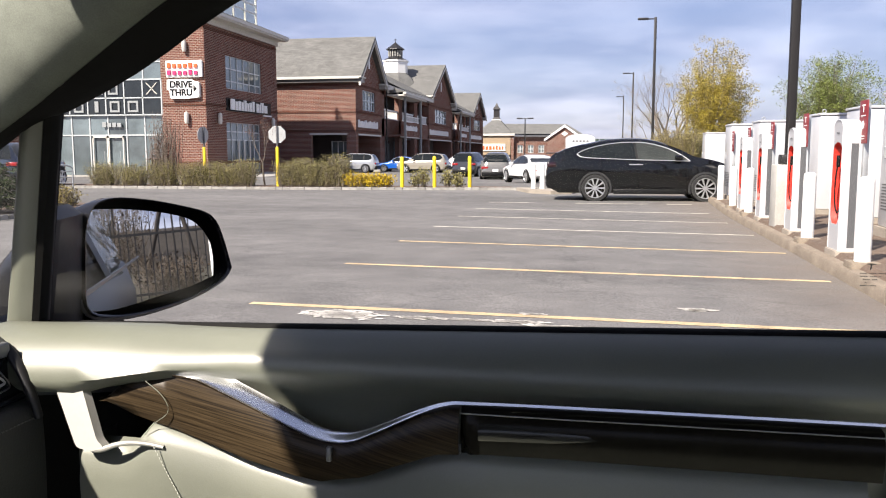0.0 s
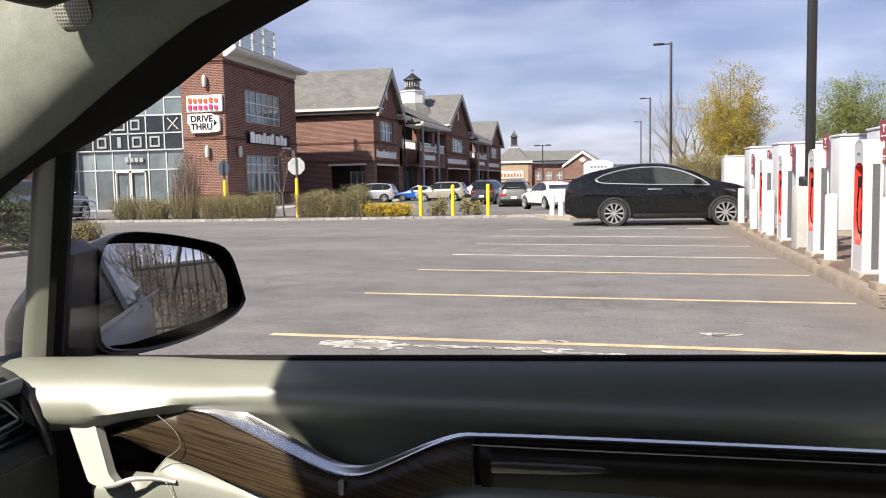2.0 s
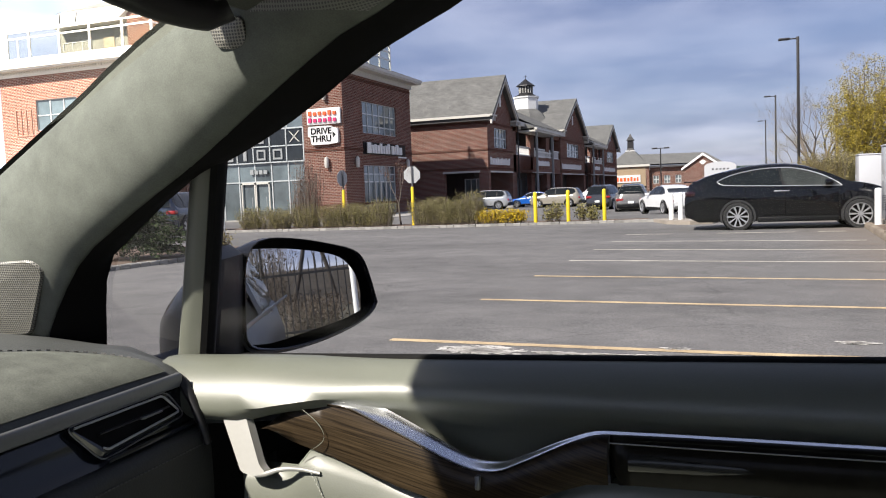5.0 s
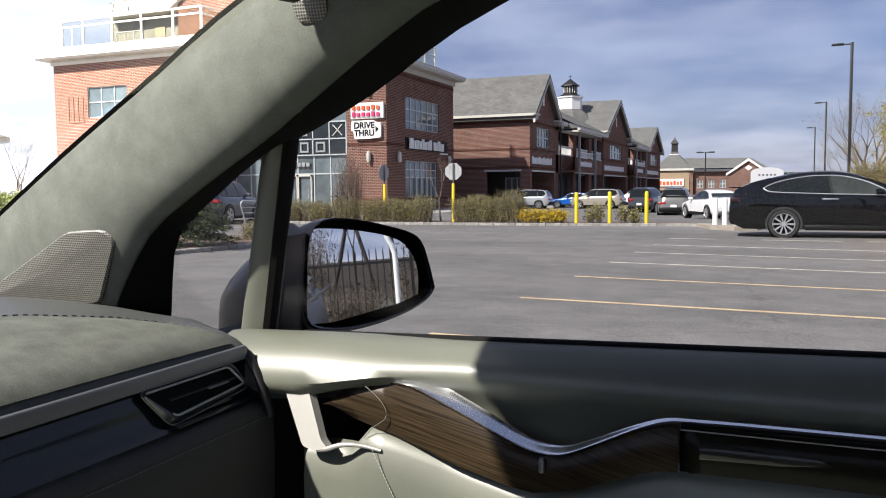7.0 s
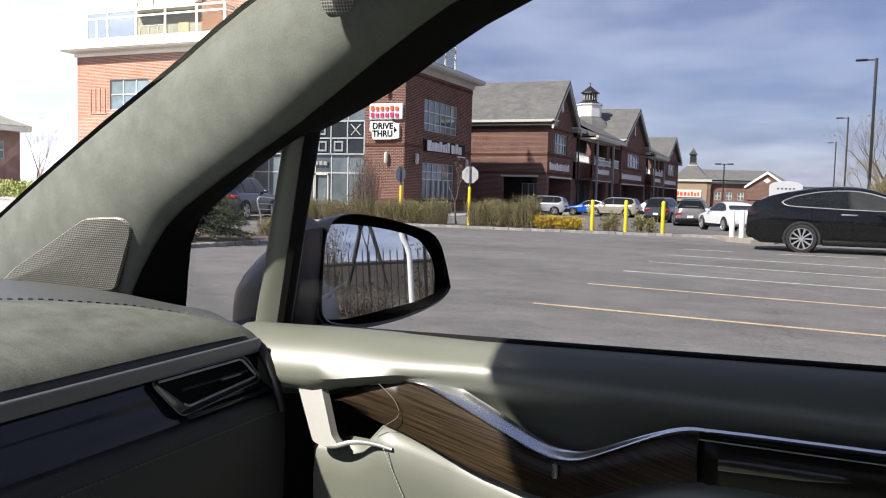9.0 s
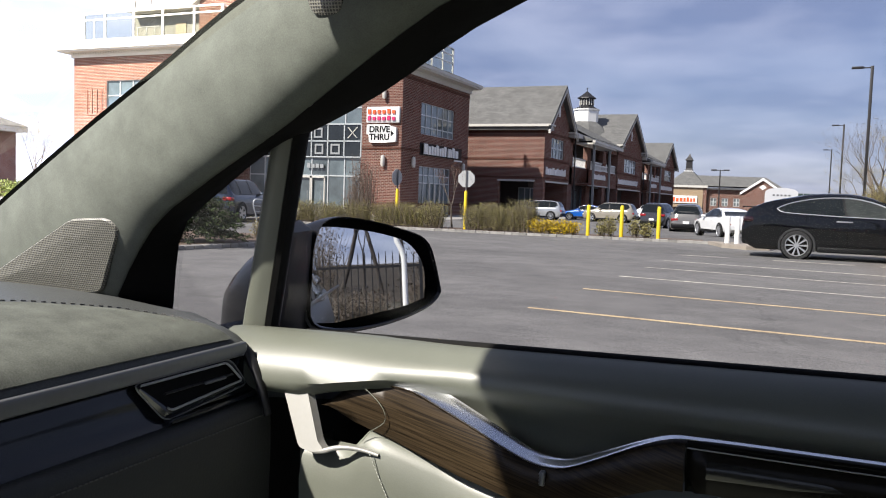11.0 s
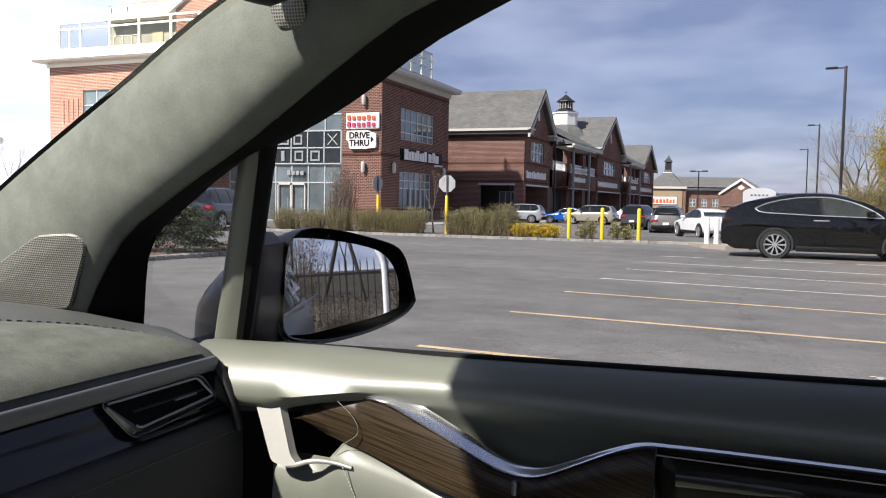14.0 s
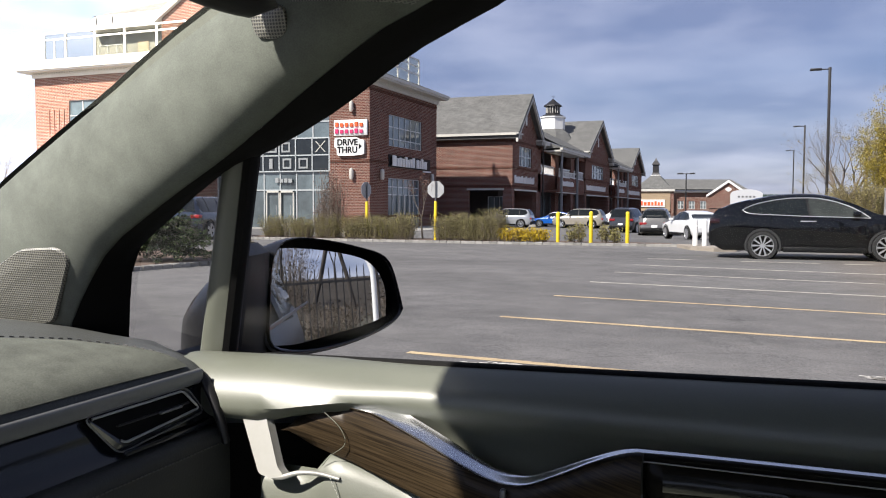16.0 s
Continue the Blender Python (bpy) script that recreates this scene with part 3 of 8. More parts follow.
# ---- ground, kerbs ----
def build_ground():
    m = Mesh()
    xs = [-600, -150, -60, -30, -15, -6, -3.1, 0, 2.5, 6, 15, 40, 150, 600]
    ys = [-400, -100, -30, -12, -4, 3, 5.5, 12, 20.5, 22, 25, 30, 34, 38, 42, 46, 70, 120, 250, 900]
    m.loft([[(x, y, lot_z(x, y)) for x in xs] for y in ys])
    tagged(part("ground", m, ASPHALT, smooth=60), "worn grey asphalt of a retail parking lot", "asphalt lot", kind="structure")


build_ground()


# ---- the car the camera rides in ----
OWN = thing("electric_car", "parked electric car with grey-green cabin, seen from inside", "car", place=pose(-0.25, 0.615, ground_z(0.6)))
OWN_INV = OWN.matrix_basis.inverted()


def cabin(name, m, mat, parent=None, label="", smooth=None):
    """A part of the car, given in the world's metres."""
    m.v = [tuple(OWN_INV @ Vector(p)) for p in m.v]
    return part(name, m, mat, parent or OWN, label, smooth)


def glass_y(z):
    return 1.44 - 0.38 * (z - 1.25)


def sill_z(x):
    return 1.2600 + 0.026 * x


def build_pillar():
    n = 40
    edge_screen = spline([(-1.39, 1.42, 1.25), (-1.343, 1.411, 1.274), (-1.249, 1.394, 1.319), (-1.142, 1.373, 1.375), (-0.976, 1.341, 1.458), (-0.805, 1.310, 1.539), (-0.694, 1.290, 1.593), (-0.50, 1.255, 1.660), (-0.15, 1.22, 1.72), (0.5, 1.20, 1.75)], n)
    edge_cloth = spline([(-0.975, 1.406, 1.235), (-0.971, 1.402, 1.245), (-0.951, 1.389, 1.280), (-0.869, 1.358, 1.362), (-0.788, 1.340, 1.409), (-0.685, 1.320, 1.462), (-0.592, 1.299, 1.516), (-0.520, 1.284, 1.556), (-0.467, 1.275, 1.580), (-0.2, 1.24, 1.655), (0.5, 1.21, 1.70)], n)
    edge_glass = spline([(-0.918, 1.447, 1.230), (-0.908, 1.438, 1.256), (-0.898, 1.430, 1.278), (-0.883, 1.415, 1.314), (-0.863, 1.401, 1.353), (-0.838, 1.392, 1.375), (-0.771, 1.377, 1.415), (-0.719, 1.366, 1.446), (-0.654, 1.356, 1.470), (-0.616, 1.351, 1.484), (-0.546, 1.339, 1.515), (-0.481, 1.326, 1.550), (-0.402, 1.314, 1.583), (-0.15, 1.275, 1.66), (0.5, 1.24, 1.70)], n)
    reach = lambda p: 0.03 + 0.11 * max(0.0, min(1.0, (p.z - 1.29) / 0.16))
    # the cloth is nearly flat, then rolls away towards the window
    middle = Vector((-0.16, 0.61, 1.42))
    edge_cloth = [middle + (p - middle) * 0.97 for p in edge_cloth]
    out = Vector((0.2, -0.95, 0.1)).normalized()
    shares = (0, 0.06, 0.14, 0.24, 0.35, 0.46, 0.56, 0.64)
    rows, rolled = [], []
    for a, b, g in zip(edge_screen, edge_cloth, edge_glass):
        far = b + (b - middle).normalized() * 0.016
        rolled.append(far)
        row = [a.lerp(b, t) + out * 0.014 * math.sin(math.pi * t) for t in shares]
        p0, p1, p2 = row[-1], a.lerp(b, 0.90) + out * 0.0100, far
        row += [p0 * (1 - t) ** 2 + p1 * 2 * t * (1 - t) + p2 * t * t for t in (0.15, 0.3, 0.45, 0.6, 0.72, 0.84, 0.93, 1.0)]
        rows.append(row + [far.lerp(g, t * reach(b)) + Vector((0.004, -0.002, 0.0015)) * math.sin(math.pi * t * reach(b) / 1.2) for t in (0.2, 0.45, 0.75, 1.0)])
    pillar = cabin("a_pillar", Mesh().loft(rows), SUEDE, label="windscreen pillar in grey-green suede", smooth=60)
    # finely perforated part towards the roof
    m = Mesh()
    held = [row for row, b in zip(rows, edge_cloth) if -0.47 < b.x < -0.20]
    m.loft([[p + out * 0.0012 for p in row[5:16]] for row in held])
    m.v = [tuple(OWN_INV @ Vector(p)) for p in m.v]
    perf = part("perforated_cloth", m, PERFORATED, pillar, "dark perforated cloth", smooth=60)
    layer = perf.data.uv_layers.new(name="metres")
    for loop in perf.data.loops:
        co = perf.data.vertices[loop.vertex_index].co
        layer.data[loop.index].uv = (co.x * 1.2, co.z * 0.8 - co.y * 0.8)
    # the seal's black also stands for the shaded roll of the cloth
    black = []
    for b, g in zip(rolled, edge_glass):
        e = reach(b - (b - middle).normalized() * 0.016)
        bow = Vector((0.004, -0.002, 0.0015)) * math.sin(math.pi * e / 1.2)
        black.append([b.lerp(g, e - 0.03) + bow + Vector((0, 0.004, 0)), b.lerp(g, e + 0.02) + bow + Vector((0.001, -0.002, 0)), b.lerp(g, 0.5 + 0.5 * e) + bow * 0.5, g, g + Vector((-0.05, 0.045, 0.012))])
    cabin("pillar_seal", Mesh().loft(black), RUBBER, pillar, "black rubber window surround, widened for the cloth's shade", smooth=60)
    frit = []
    for a in edge_screen:
        frit.append([a, a + Vector((-0.006, 0.002, 0.005)), a + Vector((-0.03, 0.06, 0.012)), a + Vector((-0.025, 0.075, 0.0))])
    cabin("windscreen_edge", Mesh().loft(frit), FRIT, pillar, "black windscreen edge", smooth=60)
    # outer skin, which keeps daylight out of the trim
    outer = [[f[3] for f in frit], [g + Vector((-0.05, 0.045, 0.012)) for g in edge_glass]]
    cabin("pillar_skin", Mesh().loft([[p, q] for p, q in zip(*outer)]), CAR_SILVER, pillar)
    return pillar


PILLAR = build_pillar()


def flat_patch(name, outline, normal, mat, parent, thick=0.006, bulge=0.0, lift=0.0, near=1.0):
    """A low plate with an eased rim; its face is mapped in metres, so that a pattern keeps its size."""
    nrm = Vector(normal).normalized()
    seat = Vector((-0.16, 0.61, 1.42))
    o = [seat + (Vector(p) - seat) * near + nrm * lift for p in outline]
    c = sum(o, Vector()) / len(o)
    u = nrm.cross(Vector((0, 0, 1))).normalized()
    w = nrm.cross(u)
    m = Mesh()
    k = len(o)
    rings = [[p - nrm * thick for p in o], [p + nrm * 0.001 for p in o], [c + (p - c) * 0.965 + nrm * 0.003 for p in o], [c + (p - c) * 0.5 + nrm * (0.003 + bulge) for p in o]]
    m.loft(rings, closed=True)
    m.add([c + nrm * (0.003 + bulge * 1.3)], [])
    m.f += [(3 * k + i, 3 * k + (i + 1) % k, 4 * k) for i in range(k)]
    ob = cabin(name, m, mat, parent)
    uv = ob.data.uv_layers.new(name="metres")
    back = OWN.matrix_basis
    for loop in ob.data.loops:
        p = back @ ob.data.vertices[loop.vertex_index].co
        uv.data[loop.index].uv = (p.dot(u), p.dot(w))
    return ob


def rounded(points, r, steps=4):
    """The outline with its corners cut round, by r metres."""
    p = [Vector(q) for q in points]
    out = []
    for i, b in enumerate(p):
        a, c = p[i - 1], p[(i + 1) % len(p)]
        ra, rc = min(r, (a - b).length * 0.45), min(r, (c - b).length * 0.45)
        s, e = b + (a - b).normalized() * ra, b + (c - b).normalized() * rc
        for k in range(steps + 1):
            t = k / steps
            out.append(s * (1 - t) ** 2 + b * 2 * t * (1 - t) + e * t * t)
    return out


spk = flat_patch("speaker_grille", rounded([(-1.200, 1.393, 1.262), (-1.157, 1.384, 1.289), (-0.993, 1.354, 1.364), (-0.930, 1.352, 1.368), (-0.918, 1.358, 1.355), (-0.979, 1.390, 1.270)], 0.012), (0.1, -1, -0.25), GRILLE, PILLAR, 0.030, 0.002, 0.001, 0.978)
spk["label"] = "perforated grey speaker grille"
tweeter = flat_patch("tweeter_grille", rounded([(-0.606, 1.268, 1.597), (-0.566, 1.265, 1.599), (-0.566, 1.272, 1.577), (-0.576, 1.274, 1.570), (-0.602, 1.274, 1.572)], 0.010), (0.1, -1, -0.3), GRILLE, PILLAR, 0.025, 0.002, 0.001, 0.985)
tweeter["label"] = "small perforated tweeter grille"


def build_window_post():
    """The upright between the fixed front pane and the door's window."""
    rows = []
    for k in range(13):
        t = k / 12
        z = 1.235 + 0.26 * t
        left = -0.797 + 0.084 * (z - 1.249) / 0.191
        right = -0.750 + 0.093 * (z - 1.25) / 0.227
        y = glass_y(z) - 0.004
        rows.append([(left, y + 0.03, z), (left, y + 0.002, z), (left + 0.007, y - 0.005, z), ((left + right) / 2, y - 0.007, z), (right - 0.010, y - 0.005, z), (right - 0.008, y + 0.004, z)])
    post = cabin("window_post", Mesh().loft(rows), LEATHER, label="olive-grey window divider post", smooth=50)
    rows = []
    for k in range(13):
        z = 1.235 + 0.26 * k / 12
        right = -0.750 + 0.093 * (z - 1.25) / 0.227
        y = glass_y(z) - 0.004
        rows.append([(right - 0.010, y - 0.002, z), (right - 0.007, y - 0.008, z), (right + 0.000, y - 0.006, z), (right + 0.003, y + 0.004, z), (right - 0.012, y + 0.03, z)])
    cabin("window_channel", Mesh().loft(rows), RUBBER, post, smooth=50)


build_window_post()


def build_door():
    door = cabin("passenger_door", door_upper(), LEATHER, label="front passenger door in grey-green leatherette", smooth=50)
    # belt seal
    path = [Vector((x, glass_y(sill_z(x)) - 0.012, sill_z(x) - 0.001)) for x in np.linspace(-0.70, 1.0, 30)]
    cabin("belt_seal", sweep(Mesh(), path, 0.010, 0.0045), RUBBER, door, "black rubber window seal", smooth=60)
    # window panes
    m = Mesh()
    pane = [[(x, glass_y(z) + 0.006, z) for x in np.linspace(-0.76 + 0.40 * (z - 1.22), 1.0, 4)] for z in np.linspace(1.22, 1.70, 4)]
    m.loft(pane)
    g = cabin("side_window", m, SIDE_GLASS, door, "tinted side window, darkened to dim the outdoors", smooth=60)
    g.visible_shadow = False
    m = Mesh()
    m.loft([[(x, glass_y(z) + 0.006, z) for x in np.linspace(-1.22 + 1.31 * (z - 1.20), -0.783 + 0.4 * (z - 1.20), 3)] for z in np.linspace(1.20, 1.52, 3)])
    g = cabin("front_quarter_window", m, SIDE_GLASS, door, "tinted fixed front pane, darkened to dim the outdoors", smooth=60)
    g.visible_shadow = False
    # wood trim with its bright upper edge
    top = [(-0.622, 1.1985), (-0.600, 1.207), (-0.575, 1.2095), (-0.532, 1.208), (-0.495, 1.196), (-0.457, 1.182), (-0.420, 1.168), (-0.395, 1.1605), (-0.376, 1.1590), (-0.355, 1.1635), (-0.324, 1.179), (-0.290, 1.197), (-0.262, 1.2085), (-0.235, 1.2115), (-0.16, 1.2125), (0.0, 1.213), (0.2, 1.2125), (0.9, 1.21)]
    low = [(-0.640, 1.176), (-0.600, 1.160), (-0.547, 1.147), (-0.471, 1.126), (-0.420, 1.117), (-0.391, 1.1145), (-0.346, 1.126), (-0.31, 1.144), (-0.271, 1.161), (-0.235, 1.166), (-0.158, 1.167), (0.0, 1.166), (0.2, 1.164), (0.9, 1.16)]
    depth = [(-0.64, 1.372), (-0.55, 1.366), (-0.45, 1.352), (-0.376, 1.340), (-0.30, 1.318), (-0.24, 1.305), (-0.1, 1.302), (0.9, 1.30)]
    wood, gloss = [], []
    xs = [-0.64 + k * 0.01 for k in range(42)] + [-0.21 + 0.05 * k for k in range(6)] + [0.094]
    for x in xs:
        zt, zb, y = lerp_table(top, x) - 0.002, lerp_table(low, x), lerp_table(depth, x)
        if x < -0.6:
            zt = min(zt, 1.176 + (x + 0.64) * 0.78)
        row = [(x, y + 0.012, zt), (x, y + 0.001, zt - 0.002), (x, y - 0.004, zt - 0.3 * (zt - zb)), (x, y - 0.005, zt - 0.6 * (zt - zb)), (x, y - 0.001, zb + 0.003), (x, y + 0.012, zb)]
        (wood if x <= -0.247 else gloss).append(row)
    gloss.insert(0, [(p[0], p[1] + 0.012 * (0 < i < 5), p[2]) for i, p in enumerate(wood[-1])])
    wood_ob = cabin("wood_trim", Mesh().loft(wood), WOOD, door, "dark grained ash wood trim", smooth=60)
    cabin("handle_recess", Mesh().loft(gloss), DARK_WOOD, door, "gloss black trim beside the wood", smooth=60)
    strip_top = [(-0.605, 1.2055)] + [p for p in top if -0.6 < p[0] < 0.1] + [(0.0975, 1.2127)]
    path = spline([(x, lerp_table(depth, x) + 0.006, z) for x, z in strip_top], 90)
    # flat ledge that leans towards the cabin, wide ahead and narrow behind
    rows = []
    for p in path:
        w = lerp_table([(-0.61, 0.005), (-0.575, 0.0095), (-0.50, 0.0105), (-0.43, 0.0092), (-0.376, 0.0065), (-0.32, 0.004), (-0.25, 0.0016), (0.9, 0.0012)], p.x)
        lip = lerp_table([(-0.61, 0.8), (-0.40, 0.75), (-0.28, 0.22), (-0.2, 0.08), (0.9, 0.06)], p.x)
        tilt = lerp_table([(-0.61, 0.85), (-0.41, 0.80), (-0.35, 0.40), (0.9, 0.35)], p.x)
        rows.append([p + Vector((0, w, 0.0015 + w * tilt)), p + Vector((0, w * 0.5, 0.0012 + w * 0.38 * tilt)), p + Vector((0, -0.004, 0.0015)), p + Vector((0, -0.004 - 0.0045 * lip, 0.0015 - 0.0035 * lip)), p + Vector((0, -0.004 - 0.002 * lip, 0.0015 - 0.007 * lip)), p + Vector((0, 0.004, 0.0015 - 0.0075 * lip))])
    cabin("chrome_strip", Mesh().loft(rows), CHROME, wood_ob, "bright chrome edge strip", smooth=70)
    # chrome line at the recess
    path = spline([(-0.247, 1.294, 1.2085), (-0.15, 1.2905, 1.2092), (0.0, 1.290, 1.2092), (0.096, 1.2895, 1.2090)], 30)
    cabin("chrome_line", sweep(Mesh(), path, 0.0006, 0.0005, n=6), GREY_TRIM, wood_ob, smooth=60)
    cabin("wood_joint", Mesh().soft_box(-0.382, 1.332, 1.141, -0.377, 1.339, 1.155, 0.0015), GREY_TRIM, wood_ob, "small metal end cap", smooth=60)
    # inner release lever in the recess
    rows = []
    for k in range(19):
        x = -0.232 + 0.133 * k / 18
        s = math.sin(math.pi * min(1, (k + 2) / 12)) if k < 4 else 1.0
        rows.append([(x, 1.304, 1.199), (x, 1.3005, 1.1965 + 0.001 * s), (x, 1.2985, 1.193), (x, 1.2980, 1.189), (x, 1.2985, 1.185), (x, 1.3005, 1.182), (x, 1.304, 1.180)])
    cabin("release_lever", Mesh().loft(rows, caps=True), LEVER, door, "door release lever under crinkled clear film", smooth=60)
    # bent metal bracket at the front of the trim
    plate = rounded([(-0.689, 1.362, 1.206), (-0.656, 1.362, 1.208), (-0.6275, 1.3465, 1.1415), (-0.618, 1.345, 1.1345), (-0.634, 1.345, 1.1290), (-0.652, 1.346, 1.1325)], 0.005, 3)
    back = [p + Vector((0.002, 0.006, 0)) for p in plate]
    mid_p = sum(plate, Vector()) / len(plate)
    m = Mesh().loft([back, plate, [mid_p + (p - mid_p) * 0.95 + Vector((0, -0.003, 0)) for p in plate]], closed=True)
    m.f.append(tuple(len(m.v) - len(plate) + k for k in range(len(plate))))
    bracket = cabin("pull_bracket", m, SATIN, door, "satin aluminium bracket", smooth=35)
    path = spline([(-0.634, 1.346, 1.1315), (-0.622, 1.345, 1.1335), (-0.608, 1.346, 1.1385), (-0.596, 1.349, 1.1400), (-0.580, 1.354, 1.1385), (-0.562, 1.357, 1.1350)], 24)
    cabin("bracket_foot", sweep(Mesh(), path, lambda t: 0.0032 - 0.0014 * t, lambda t: 0.003, up=(0, -1, 0.0), n=10, power=3), SATIN, bracket, smooth=60)
    # clear film over the front of the wood
    path = spline([(-0.585, 1.361, 1.204), (-0.562, 1.358, 1.188), (-0.556, 1.357, 1.172), (-0.573, 1.358, 1.158), (-0.583, 1.358, 1.146)], 20)
    cabin("film_edge", sweep(Mesh(), path, 0.0004, 0.0004, n=6), LEATHER, wood_ob, smooth=60)
    # lower panel, proud ahead; the set-back under the wood is added to shade it
    back_set = [(-0.70, 0.0), (-0.565, 0.0), (-0.53, 0.008), (-0.48, 0.020), (0.2, 0.020)]
    rows = []
    for x in [-0.66 + 0.02 * k for k in range(22)] + [-0.22 + 0.06 * k for k in range(6)] + [0.088]:
        zb, y = lerp_table(low, x), lerp_table(depth, x)
        if x < -0.6:
            zb = 1.133
        y += lerp_table(back_set, x)
        rows.append([(x, y + 0.008, zb + 0.002), (x, y - 0.004, zb - 0.002), (x, y - 0.010, zb - 0.014), (x, y - 0.014, zb - 0.04), (x, y - 0.012, zb - 0.10), (x, y + 0.01, 0.85), (x, y + 0.02, 0.62)])
    low_ob = cabin("lower_panel", Mesh().loft(rows), LEATHER, door, "grey-green stitched lower door panel", smooth=60)
    cabin("panel_end", Mesh().loft([[(-0.66, 1.43, z), (-0.66, lerp_table(depth, -0.66) - 0.012, z)] for z in (0.62, 0.9, 1.13)]), LEATHER_D, low_ob)
    for k in range(26):
        p = Vector((-0.562 + 0.0019 * k, 1.338 - 0.0002 * k, 1.141 - 0.0034 * k))
        d = Vector((0.0005, 0, -0.0010))
        eye = Vector((-0.15, 0.61, 1.42))
        p = eye + (p - eye) * ((lerp_table(depth, p.x) + lerp_table(back_set, p.x) - 0.0165 - eye.y) / (p.y - eye.y))
        cabin("stitch", Mesh().tube(p - d, p + d, 0.0007, n=4), PALE_THREAD, low_ob)
    # rear shut gap and the pillar trim behind it
    # black sheet closes the rear gap and stands for its shade
    cabin("rear_shut_gap", Mesh().loft([[(0.02, 1.432, z), (0.25, 1.432, z), (0.95, 1.432, z)] for z in (0.6, 0.9, 1.2, 1.258)]), RUBBER, door, "black sheet for the shaded rear door gap")
    # small lip on the lower panel's front corner, and the dark shut gap behind it
    # the front gap's shade is likewise a black sheet
    cabin("shut_gap", Mesh().loft([[(-0.80, 1.455, z), (-0.66, 1.445, z), (-0.52, 1.425, z)] for z in (0.6, 0.9, 1.2, 1.24)]), RUBBER, door, "black sheet for the shaded door gap")
    # etched marks of the glass maker, mirrored and too small to read
    y = lambda z: glass_y(z) + 0.003
    for x, z, w in ((0.1010, 1.3210, 0.0240), (0.1020, 1.3180, 0.0200), (0.1045, 1.3150, 0.0150), (0.1070, 1.3120, 0.0040), (0.1030, 1.3090, 0.0160)):
        m = Mesh()
        count = max(2, int(w / 0.0016))
        for k in range(count):
            if (k * 7 + int(z * 1e4)) % 5:
                a = x + k * 0.0016
                m.add([(a, y(z), z), (a + 0.0010, y(z), z), (a + 0.0010, y(z + 0.0011), z + 0.0011), (a, y(z + 0.0011), z + 0.0011)], [(0, 1, 2, 3)])
        cabin("etched_mark", m, ETCH, door)
    m = Mesh()
    for (a, za, b, zb) in ((0.1075, 1.3300, 0.1150, 1.3312), (0.1105, 1.3250, 0.1118, 1.3300)):
        m.add([(a, y(za), za), (b, y(za), za), (b, y(zb), zb), (a, y(zb), zb)], [(0, 1, 2, 3)])
    cabin("etched_mark", m, ETCH, door)
    return door


def door_upper():
    rows = []
    xs = [-0.80, -0.785, -0.765, -0.745, -0.725, -0.70, -0.67, -0.64, -0.61, -0.58, -0.55, -0.52, -0.49, -0.46, -0.42, -0.38, -0.34, -0.3, -0.2, -0.1, 0.0, 0.06, 0.10, 0.124, 0.131, 0.137, 0.141, 0.142]
    for x in xs:
        s = sill_z(x)
        front = max(0.0, min(1.0, (-0.47 - x) / 0.20))
        ease = front * front * (3 - 2 * front)
        zc = 1.2215 - 0.000 * ease - 0.010 * max(0, x + 0.2) * 0.4
        yc = 1.370 - 0.012 * ease
        lower = 1.183 + 0.030 * max(0, min(1, (x + 0.70) / 0.2))
        open_sec = [(1.436, s - 0.006), (1.428, s + 0.0005), (1.412, s - 0.0005), (1.398, s - 0.006), (1.384, s - 0.0135), (1.3745, zc + 0.009), (yc, zc), (yc + 0.0005, zc - 0.009), (1.3755, zc - 0.019), (1.384, zc - 0.032), (1.394, 1.17), (1.396, 1.12), (1.40, 1.05)]
        lobe = [(1.436, s - 0.004), (1.424, s + 0.004), (1.404, s + 0.005), (1.382, s + 0.001), (1.362, s - 0.009), (1.350, s - 0.024), (1.346, s - 0.040), (1.349, lower + 0.010), (1.356, lower + 0.003), (1.366, lower), (1.385, lower + 0.002), (1.410, lower + 0.002), (1.43, lower + 0.002)]
        row = []
        for (ya, za), (yb, zb) in zip(open_sec, lobe):
            y, z = ya + (yb - ya) * ease, za + (zb - za) * ease
            lean = max(0.0, min(1.0, (-0.60 - x) / 0.15))
            # the rear end rounds off into the shut gap
            tail = {0.131: 0.05, 0.137: 0.18, 0.141: 0.45, 0.142: 1.0}.get(x, 0.0)
            row.append((x + lean * 0.80 * (1.262 - z), y + tail * max(0.0, 1.425 - y) * 0.6, z - tail * 0.010 * (z > 1.24)))
        rows.append(row)
    m = Mesh().loft(rows)
    # closed front end
    k = len(rows[0])
    m.f.append(tuple(range(k)))
    m.f.append(tuple(len(m.v) - k + j for j in range(k)))
    return m


DOOR = build_door()


